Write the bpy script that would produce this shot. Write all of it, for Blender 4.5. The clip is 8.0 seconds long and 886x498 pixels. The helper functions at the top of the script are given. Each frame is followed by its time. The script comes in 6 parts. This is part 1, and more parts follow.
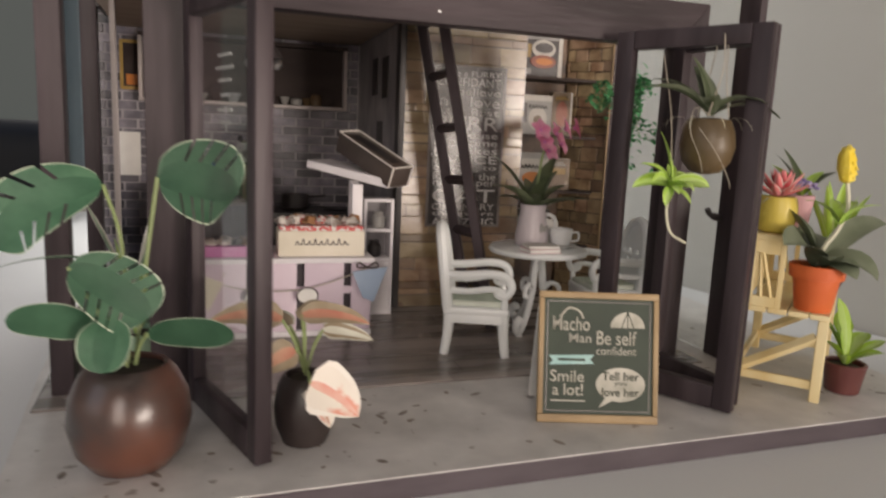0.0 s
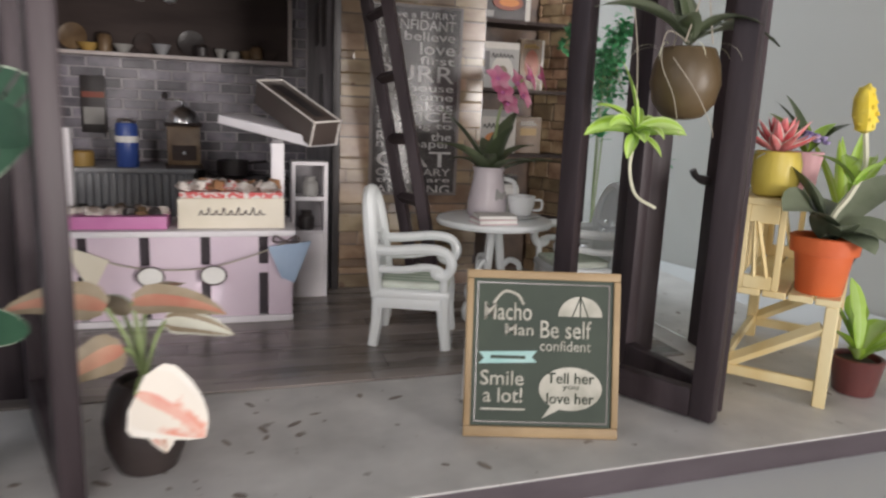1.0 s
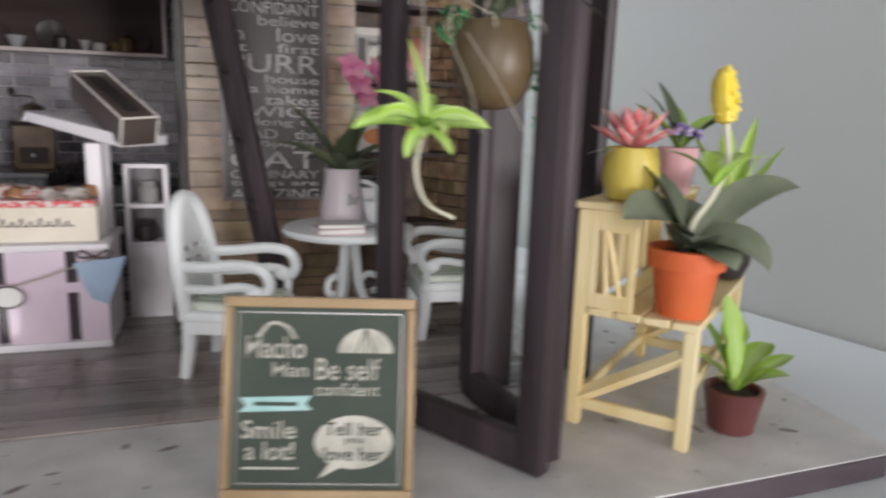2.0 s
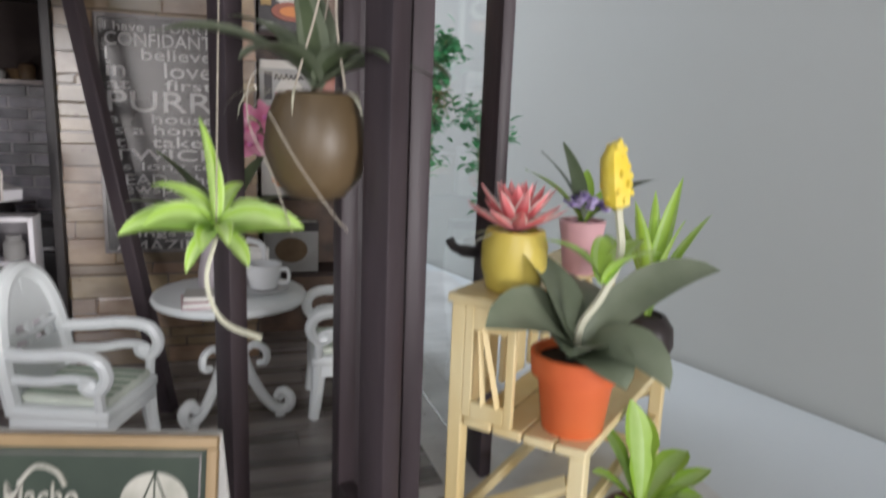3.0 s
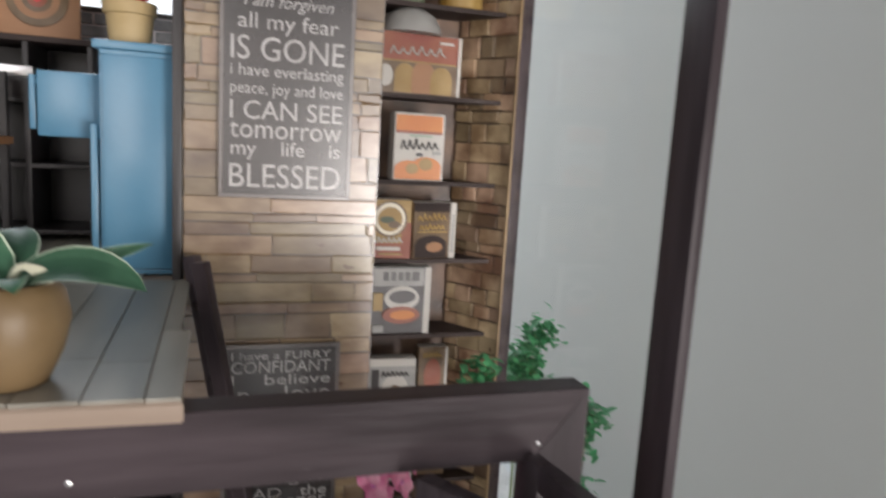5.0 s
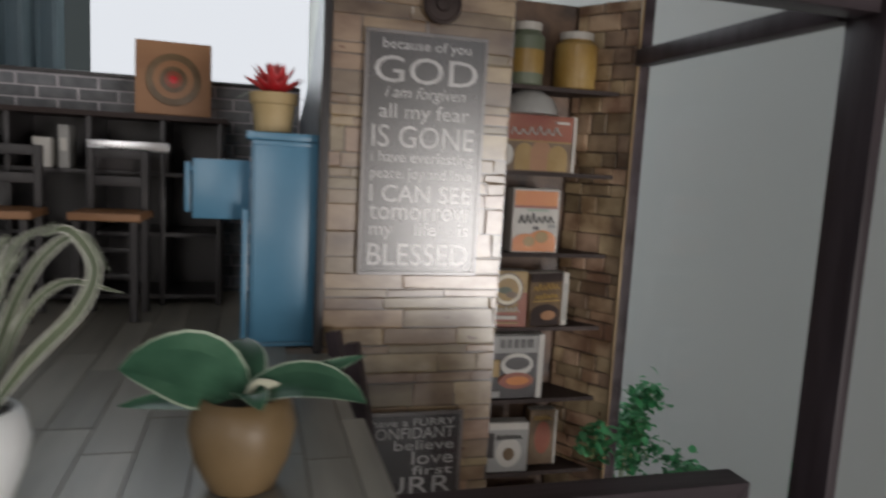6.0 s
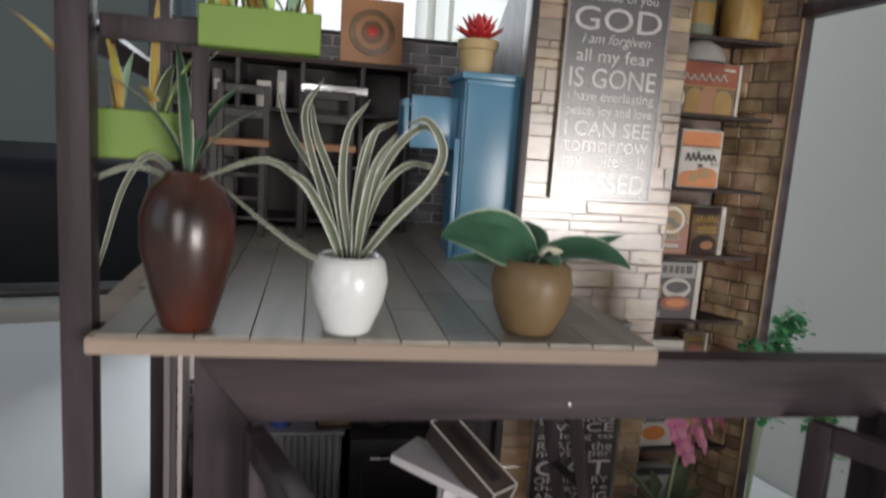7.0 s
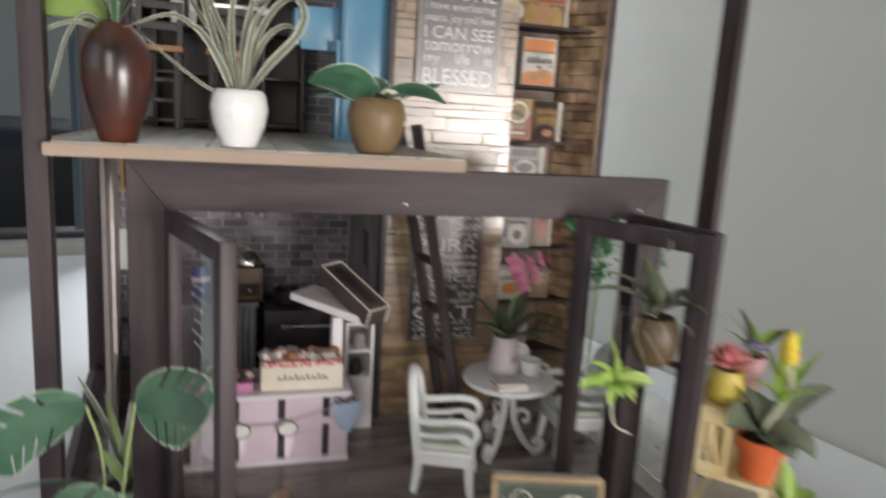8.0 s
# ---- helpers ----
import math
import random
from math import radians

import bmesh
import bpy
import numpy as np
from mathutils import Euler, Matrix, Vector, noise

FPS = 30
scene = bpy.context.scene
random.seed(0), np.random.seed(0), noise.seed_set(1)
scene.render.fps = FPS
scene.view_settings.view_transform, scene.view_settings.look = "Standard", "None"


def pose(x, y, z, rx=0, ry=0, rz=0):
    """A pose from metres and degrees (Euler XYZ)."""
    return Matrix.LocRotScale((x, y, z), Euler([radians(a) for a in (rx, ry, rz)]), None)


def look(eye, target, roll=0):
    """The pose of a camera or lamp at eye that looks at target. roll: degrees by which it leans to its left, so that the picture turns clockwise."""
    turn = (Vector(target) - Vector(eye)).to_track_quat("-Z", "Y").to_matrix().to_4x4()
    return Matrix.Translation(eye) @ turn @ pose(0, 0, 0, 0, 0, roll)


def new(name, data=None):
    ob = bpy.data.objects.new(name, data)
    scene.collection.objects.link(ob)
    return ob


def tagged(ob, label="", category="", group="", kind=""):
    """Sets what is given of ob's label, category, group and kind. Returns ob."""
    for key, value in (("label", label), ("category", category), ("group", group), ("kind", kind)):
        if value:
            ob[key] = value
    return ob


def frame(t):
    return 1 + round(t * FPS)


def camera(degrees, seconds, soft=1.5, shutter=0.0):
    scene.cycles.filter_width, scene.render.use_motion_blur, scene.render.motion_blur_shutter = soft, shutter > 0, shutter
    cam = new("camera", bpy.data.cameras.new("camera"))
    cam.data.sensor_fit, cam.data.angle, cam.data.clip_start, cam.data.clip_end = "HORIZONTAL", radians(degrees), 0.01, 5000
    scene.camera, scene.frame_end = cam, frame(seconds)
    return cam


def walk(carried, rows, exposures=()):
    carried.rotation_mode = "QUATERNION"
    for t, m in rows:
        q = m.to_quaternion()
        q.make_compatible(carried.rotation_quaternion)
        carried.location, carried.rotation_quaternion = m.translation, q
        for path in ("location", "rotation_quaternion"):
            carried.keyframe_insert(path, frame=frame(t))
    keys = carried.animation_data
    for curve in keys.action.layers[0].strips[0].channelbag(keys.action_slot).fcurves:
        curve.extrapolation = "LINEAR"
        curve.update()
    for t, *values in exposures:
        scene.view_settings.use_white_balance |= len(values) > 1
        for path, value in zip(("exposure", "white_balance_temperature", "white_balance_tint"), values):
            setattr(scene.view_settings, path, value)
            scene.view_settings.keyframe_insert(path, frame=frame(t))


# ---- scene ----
cam = camera(65.3, 8.0, soft=2.3, shutter=0.65)
PATH = [
    (0, (0.014, 0.01, 0.066), (0.608, 1.893, -0.255), 2.6),
    (0.5, (0.031, 0.016, 0.061), (0.575, 1.907, -0.295), 2.2),
    (1, (0.044, 0.038, 0.059), (0.616, 1.916, -0.325), 2.4),
    (1.5, (0.062, 0.048, 0.056), (0.64, 1.924, -0.324), 2.3),
    (2, (0.086, 0.051, 0.059), (0.684, 1.92, -0.327), 1.9),
    (2.2, (0.096, 0.053, 0.056), (0.705, 1.919, -0.329), 2.0),
    (3.3, (0.116, 0.068, 0.081), (0.718, 1.936, -0.303), 2.3),
    (3.5, (0.11, 0.068, 0.088), (0.75, 1.934, -0.242), 3.1),
    (4, (0.102, 0.073, 0.112), (0.749, 1.935, -0.224), 2.8),
    (4.5, (0.093, 0.077, 0.131), (0.729, 1.946, -0.189), 3.0),
    (5, (0.084, 0.084, 0.146), (0.707, 1.961, -0.153), 3.4),
    (5.2, (0.08, 0.087, 0.149), (0.684, 1.97, -0.147), 3.6),
    (6.3, (0.044, 0.082, 0.162), (0.562, 1.999, -0.08), 3.1),
    (6.5, (0.033, 0.078, 0.156), (0.529, 1.997, -0.111), 3.4),
    (7, (0.015, 0.064, 0.146), (0.389, 2.002, -0.172), 4.0),
    (7.5, (0.016, 0.045, 0.127), (0.469, 1.965, -0.2), 3.3),
    (8, (0.023, 0.004, 0.12), (0.58, 1.89, -0.249), 3.5),
]
walk(cam, [(t, look(eye, target, roll)) for t, eye, target, roll in PATH],
     exposures=[(0, -0.1, 7350, 18), (0.5, -0.12, 6900, 15), (1, 0.1, 6500, 14), (1.5, 0.15, 6380, 14), (2, 0.2, 6250, 14), (3.5, 0.12, 6150, 13), (4.0, 0.13, 6220, 13), (4.5, 0.12, 6300, 13), (5.0, -0.05, 6420, 13), (5.2, -0.13, 6450, 13),
                (6.3, -1.15, 6400, 12), (6.6, -1.1, 6400, 12), (7, -0.53, 6450, 13), (7.5, -0.3, 6350, 13), (8, -0.06, 6600, 13)])

# ---------- light ----------
C = 0.01                     # one centimetre; all plans below are in centimetres
ROOM = 14.6                  # the room is turned by this much against the little house


def room(u, v, z=0.0):
    a = radians(ROOM)
    return Vector((u * math.cos(a) - v * math.sin(a), u * math.sin(a) + v * math.cos(a), z)) * C


world = bpy.data.worlds.new("world")
world.use_nodes = True
sky = world.node_tree.nodes.new("ShaderNodeTexSky")
sky.sky_type, sky.sun_disc, sky.sun_elevation, sky.sun_rotation = "NISHITA", False, radians(35), radians(200)
world.node_tree.links.new(sky.outputs[0], world.node_tree.nodes["Background"].inputs[0])
world.node_tree.nodes["Background"].inputs[1].default_value = 0.1
scene.world = world


def area_lamp(name, at, aim, w, h, watts, colour):
    data = bpy.data.lights.new(name, "AREA")
    data.shape, data.size, data.size_y, data.energy, data.color = "RECTANGLE", w, h, watts, colour
    ob = new(name, data)
    ob.matrix_world = look(at, aim)
    return ob


# daylight in the windows of the room
area_lamp("window_light", room(24.6, -122, -3), room(8, 20, 6), 0.13, 0.35, 5.9, (1.0, 0.96, 0.91))
area_lamp("window_light_east", room(30.8, -78, -0.5), room(-30, -78, -0.5), 0.78, 0.31, 17.7, (1.0, 0.96, 0.91))
area_lamp("window_light_wide", room(-70, -122, 34), room(4, 20, 6), 0.5, 0.9, 8.2, (1.0, 0.965, 0.93))
area_lamp("window_light_far", room(14, 62, 30), room(31, 50, 27), 0.22, 0.5, 2.7, (0.90, 0.97, 1.0))
area_lamp("window_light_side", room(-140, -15, 62), room(0, 10, 5), 1.0, 1.0, 2.0, (0.93, 0.97, 1.0))

# ---------- helpers for meshes ----------
def part(name, bm, material, parent=None, label="", smooth=True, at=None):
    mesh = bpy.data.meshes.new(name)
    bmesh.ops.recalc_face_normals(bm, faces=bm.faces)
    bmesh.ops.scale(bm, vec=(C, C, C), verts=bm.verts)
    bm.to_mesh(mesh)
    bm.free()
    for m in material if isinstance(material, (list, tuple)) else (material,):
        mesh.materials.append(m)
    if smooth:
        mesh.shade_smooth()
        mesh.set_sharp_from_angle(angle=radians(38))
    ob = new(name, mesh)
    if parent is not None:
        ob.parent = parent
    if at is not None:
        ob.matrix_basis = at
    return tagged(ob, label)


def at_cm(x, y, z, rx=0, ry=0, rz=0):
    return pose(x * C, y * C, z * C, rx, ry, rz)


def thing(name, x, y, z, rz=0, label="", category="", group="", kind="", rx=0, ry=0):
    ob = new(name)
    ob.empty_display_size = 0.01
    ob.matrix_basis = at_cm(x, y, z, rx, ry, rz)
    return tagged(ob, label, category, group, kind)


def box(x0, x1, y0, y1, z0, z1, bevel=0.0, bm=None, seg=2):
    own = bmesh.new()
    bmesh.ops.create_cube(own, size=1)
    for v in own.verts:
        v.co = ((x0 + x1) / 2 + v.co.x * (x1 - x0), (y0 + y1) / 2 + v.co.y * (y1 - y0), (z0 + z1) / 2 + v.co.z * (z1 - z0))
    if bevel:
        bmesh.ops.bevel(own, geom=own.edges[:], offset=bevel, segments=seg, affect="EDGES", profile=0.6)
    if bm is None:
        return own
    merge(bm, own)
    return bm


def merge(bm, other):
    keep = bpy.data.meshes.new("join")
    other.to_mesh(keep)
    other.free()
    bm.from_mesh(keep)
    bpy.data.meshes.remove(keep)
    return bm


def moved(bm, m):
    bmesh.ops.transform(bm, matrix=m, verts=bm.verts)
    return bm


def lathe(profile, seg=32, wobble=0.0, bm=None):
    bm = bm or bmesh.new()
    rings = []
    for r, z in profile:
        ring = []
        for k in range(seg):
            a = 2 * math.pi * k / seg
            w = 1 + wobble * noise.noise((math.cos(a) * 1.3, math.sin(a) * 1.3, z * 0.8))
            ring.append(bm.verts.new((r * w * math.cos(a), r * w * math.sin(a), z)))
        rings.append(ring)
    for a, b in zip(rings, rings[1:]):
        for k in range(seg):
            bm.faces.new((a[k], a[(k + 1) % seg], b[(k + 1) % seg], b[k]))
    if profile[0][0] > 0.001:
        bm.faces.new(list(reversed(rings[0])))
    if profile[-1][0] > 0.001:
        bm.faces.new(rings[-1])
    return bm


def tube(points, radius, seg=8, bm=None, flat=1.0):
    bm = bm or bmesh.new()
    pts = [Vector(p) for p in points]
    radii = radius if isinstance(radius, (list, tuple)) else [radius] * len(pts)
    rings, side = [], None
    for i, p in enumerate(pts):
        d = (pts[min(i + 1, len(pts) - 1)] - pts[max(i - 1, 0)]).normalized()
        if side is None:
            side = d.cross(Vector((0, 0, 1)) if abs(d.z) < 0.9 else Vector((1, 0, 0)))
        side = (side - d * side.dot(d)).normalized()
        up = d.cross(side)
        rings.append([bm.verts.new(p + (side * math.cos(2 * math.pi * k / seg) + up * math.sin(2 * math.pi * k / seg) * flat) * radii[i]) for k in range(seg)])
    for a, b in zip(rings, rings[1:]):
        for k in range(seg):
            bm.faces.new((a[k], a[(k + 1) % seg], b[(k + 1) % seg], b[k]))
    bm.faces.new(list(reversed(rings[0])))
    bm.faces.new(rings[-1])
    return bm


def curve_points(control, n=8):
    """A smooth line through the control points."""
    c = [Vector(p) for p in control]
    c = [c[0] * 2 - c[1]] + c + [c[-1] * 2 - c[-2]]
    out = []
    for i in range(1, len(c) - 2):
        for k in range(n):
            t = k / n
            out.append(0.5 * ((2 * c[i]) + (c[i + 1] - c[i - 1]) * t + (2 * c[i - 1] - 5 * c[i] + 4 * c[i + 1] - c[i + 2]) * t * t
                              + (3 * c[i] - c[i - 1] - 3 * c[i + 1] + c[i + 2]) * t ** 3))
    return out + [c[-2]]


def slab(points, z0, z1, bm=None, bevel=0.0):
    """An upright prism over an outline in plan."""
    own = bmesh.new()
    low = [own.verts.new((x, y, z0)) for x, y in points]
    high = [own.verts.new((x, y, z1)) for x, y in points]
    n = len(points)
    own.faces.new(list(reversed(low)))
    own.faces.new(high)
    for k in range(n):
        own.faces.new((low[k], low[(k + 1) % n], high[(k + 1) % n], high[k]))
    if bevel:
        bmesh.ops.bevel(own, geom=[e for e in own.edges], offset=bevel, segments=2, affect="EDGES")
    return own if bm is None else merge(bm, own)


def upright(points, y0, y1, bm=None, bevel=0.0):
    """A flat board seen from the front: an outline in x and z, with its thickness in y."""
    own = slab([(x, z) for x, z in points], 0, 1)
    for v in own.verts:
        v.co = (v.co.x, y0 + (y1 - y0) * v.co.z, v.co.y)
    if bevel:
        bmesh.ops.bevel(own, geom=[e for e in own.edges], offset=bevel, segments=1, affect="EDGES")
    return own if bm is None else merge(bm, own)


def disc_outline(cx, cz, r, n=20, squash=1.0):
    return [(cx + r * math.cos(2 * math.pi * k / n), cz + r * squash * math.sin(2 * math.pi * k / n)) for k in range(n)]


WIDTHS = {
    "round": lambda s: max(0.0, 1 - abs(2 * s - 1) ** 2.3) ** 0.5,
    "oval": lambda s: math.sin(math.pi * min(1, s * 0.96 + 0.04) ** 0.85) ** 0.75,
    "blade": lambda s: min(1.0, 0.35 + 2.2 * s) * (1 - s ** 2.2) ** 0.8,
    "heart": lambda s: (min(1.0, (s + 0.05) * 5) ** 0.6) * (1 - s ** 1.7) ** 0.75,
    "spoon": lambda s: 0.25 + 0.75 * math.sin(math.pi * s ** 1.6) if s < 0.999 else 0.05,
}


def leaf(base, yaw, pitch, length, width, droop=40, cup=0.25, shape="oval", n=9, edge=0.16, twist=0, notch=0.0, bm=None, roll=0, mid=0.5, slits=()):
    """A leaf blade from base: yaw and pitch of its first direction in degrees, bending down by droop over its length."""
    bm = bm or bmesh.new()
    p, rows = Vector(base), []
    for i in range(n + 1):
        s = i / n
        a, b = radians(yaw + twist * s * 0.4), radians(pitch - droop * s)
        d = Vector((math.cos(a) * math.cos(b), math.sin(a) * math.cos(b), math.sin(b)))
        side = Vector((-math.sin(a), math.cos(a), 0))
        up = side.cross(d) * -1
        tw = radians(roll + twist * s)
        side, up = side * math.cos(tw) + up * math.sin(tw), up * math.cos(tw) - side * math.sin(tw)
        w = width / 2 * max(0.02, WIDTHS[shape](s))
        row = []
        for q in (-1, -1 + edge, -mid, 0, mid, 1 - edge, 1):
            k = w * q
            if notch and abs(q) > 0.6 and n * 0.35 < i < n and i % 5 == 0:
                k *= 1 - notch
            ripple = 0.022 * width * math.sin(s * 9 + q * 2)
            sweep = d * (0.16 * length * abs(q) ** 1.6 * math.sin(math.pi * s)) if slits else Vector()
            row.append(bm.verts.new(p + sweep + side * k + up * (abs(q) ** 1.5 * w * cup + ripple * abs(q))))
        rows.append(row)
        p = p + d * (length / n)
    for i, (r0, r1) in enumerate(zip(rows, rows[1:])):
        for k in range(6):
            if i in slits and k in (0, 1, 4, 5):
                continue
            f = bm.faces.new((r0[k], r0[k + 1], r1[k + 1], r1[k]))
            f.material_index = 1 if k in (0, 5) else (2 if k in (2, 3) else 0)
    return bm


def ribbon(points, width, n=5, cup=0.2, edge=0.24, face=(0, -1, 0), bm=None):
    """A strap leaf along a curve, its face turned towards the given side."""
    bm = bm or bmesh.new()
    pts, rows, f = curve_points(points, n), [], Vector(face)
    for i, p in enumerate(pts):
        s = i / (len(pts) - 1)
        d = (pts[min(i + 1, len(pts) - 1)] - pts[max(i - 1, 0)]).normalized()
        side = d.cross(f).normalized()
        up = side.cross(d)
        w = width / 2 * max(0.06, min(1, 0.45 + 2.5 * s) * (1 - s ** 3) ** 0.7)
        rows.append([bm.verts.new(p + side * w * q + up * (abs(q) ** 1.5 * w * cup)) for q in (-1, -1 + edge, -0.5, 0, 0.5, 1 - edge, 1)])
    for r0, r1 in zip(rows, rows[1:]):
        for k in range(6):
            bm.faces.new((r0[k], r0[k + 1], r1[k + 1], r1[k])).material_index = 1 if k in (0, 5) else (2 if k in (2, 3) else 0)
    return bm


# ---------- materials ----------
def mat(name, base, rough=0.6, metal=0.0, second=None, scale=90.0, stretch=(1, 1, 1), bump=0.15, fine=900.0, vary=0.0, island=0.0, spec=0.5, coat=0.0,
        sharp=(0.35, 0.65), third=None, spots=0.0, hue=0.0, coat_rough=0.12, coat_ior=1.5):
    m = bpy.data.materials.new(name)
    m.use_nodes = True
    nodes, links = m.node_tree.nodes, m.node_tree.links
    b = nodes["Principled BSDF"]
    coord = nodes.new("ShaderNodeTexCoord")
    mapping = nodes.new("ShaderNodeMapping")
    mapping.inputs["Scale"].default_value = stretch
    links.new(coord.outputs["Object"], mapping.inputs["Vector"])
    n1 = nodes.new("ShaderNodeTexNoise")
    n1.inputs["Scale"].default_value, n1.inputs["Detail"].default_value = scale, 5
    links.new(mapping.outputs[0], n1.inputs["Vector"])
    ramp = nodes.new("ShaderNodeValToRGB")
    ramp.color_ramp.elements[0].position, ramp.color_ramp.elements[1].position = sharp
    ramp.color_ramp.elements[0].color = (*base, 1)
    ramp.color_ramp.elements[1].color = (*(second or [min(1, c * 1.25) for c in base]), 1)
    links.new(n1.outputs["Fac"], ramp.inputs[0])
    colour = ramp.outputs[0]
    n2 = nodes.new("ShaderNodeTexNoise")
    n2.inputs["Scale"].default_value, n2.inputs["Detail"].default_value = fine, 4
    links.new(mapping.outputs[0], n2.inputs["Vector"])
    if third:
        r3 = nodes.new("ShaderNodeValToRGB")
        r3.color_ramp.elements[0].position, r3.color_ramp.elements[1].position = 0.66 - spots, 0.70 - spots
        links.new(n2.outputs["Fac"], r3.inputs[0])
        mix = nodes.new("ShaderNodeMix")
        mix.data_type = "RGBA"
        links.new(r3.outputs[0], mix.inputs["Factor"])
        links.new(colour, mix.inputs["A"])
        mix.inputs["B"].default_value = (*third, 1)
        colour = mix.outputs["Result"]
    if vary or island:
        hsv = nodes.new("ShaderNodeHueSaturation")
        rng = nodes.new("ShaderNodeMapRange")
        rng.inputs["To Min"].default_value, rng.inputs["To Max"].default_value = 1 - (vary or island), 1 + (vary or island)
        if vary:
            links.new(nodes.new("ShaderNodeObjectInfo").outputs["Random"], rng.inputs["Value"])
        else:
            links.new(nodes.new("ShaderNodeNewGeometry").outputs["Random Per Island"], rng.inputs["Value"])
        if hue:
            h2 = nodes.new("ShaderNodeMapRange")
            h2.inputs["To Min"].default_value, h2.inputs["To Max"].default_value = 0.5 - hue, 0.5 + hue
            w2 = nodes.new("ShaderNodeTexWhiteNoise")
            w2.noise_dimensions = "1D"
            links.new(rng.outputs[0], w2.inputs["W"])
            links.new(w2.outputs["Value"], h2.inputs["Value"])
            links.new(h2.outputs[0], hsv.inputs["Hue"])
        links.new(rng.outputs[0], hsv.inputs["Value"])
        links.new(colour, hsv.inputs["Color"])
        colour = hsv.outputs[0]
    links.new(colour, b.inputs["Base Color"])
    rr = nodes.new("ShaderNodeMapRange")
    rr.inputs["To Min"].default_value, rr.inputs["To Max"].default_value = max(0.02, rough - 0.08), min(1, rough + 0.08)
    links.new(n1.outputs["Fac"], rr.inputs["Value"])
    links.new(rr.outputs[0], b.inputs["Roughness"])
    b.inputs["Metallic"].default_value, b.inputs["Specular IOR Level"].default_value, b.inputs["Coat Weight"].default_value = metal, spec, coat
    b.inputs["Coat Roughness"].default_value, b.inputs["Coat IOR"].default_value = coat_rough, coat_ior
    if bump:
        bp = nodes.new("ShaderNodeBump")
        bp.inputs["Strength"].default_value, bp.inputs["Distance"].default_value = bump, 0.0004
        links.new(n2.outputs["Fac"], bp.inputs["Height"])
        links.new(bp.outputs[0], b.inputs["Normal"])
    return m


def glow(name, colour, strength):
    m = bpy.data.materials.new(name)
    m.use_nodes = True
    b = m.node_tree.nodes["Principled BSDF"]
    b.inputs["Base Color"].default_value = (0.04, 0.04, 0.04, 1)
    b.inputs["Emission Color"].default_value = (*colour, 1)
    b.inputs["Emission Strength"].default_value = strength
    return m


def glass(name, colour=(0.96, 0.985, 0.98), rough=0.02, ior=1.45):
    m = bpy.data.materials.new(name)
    m.use_nodes = True
    b = m.node_tree.nodes["Principled BSDF"]
    b.inputs["Base Color"].default_value = (*colour, 1)
    b.inputs["Transmission Weight"].default_value, b.inputs["Roughness"].default_value, b.inputs["IOR"].default_value = 1.0, rough, ior
    return m


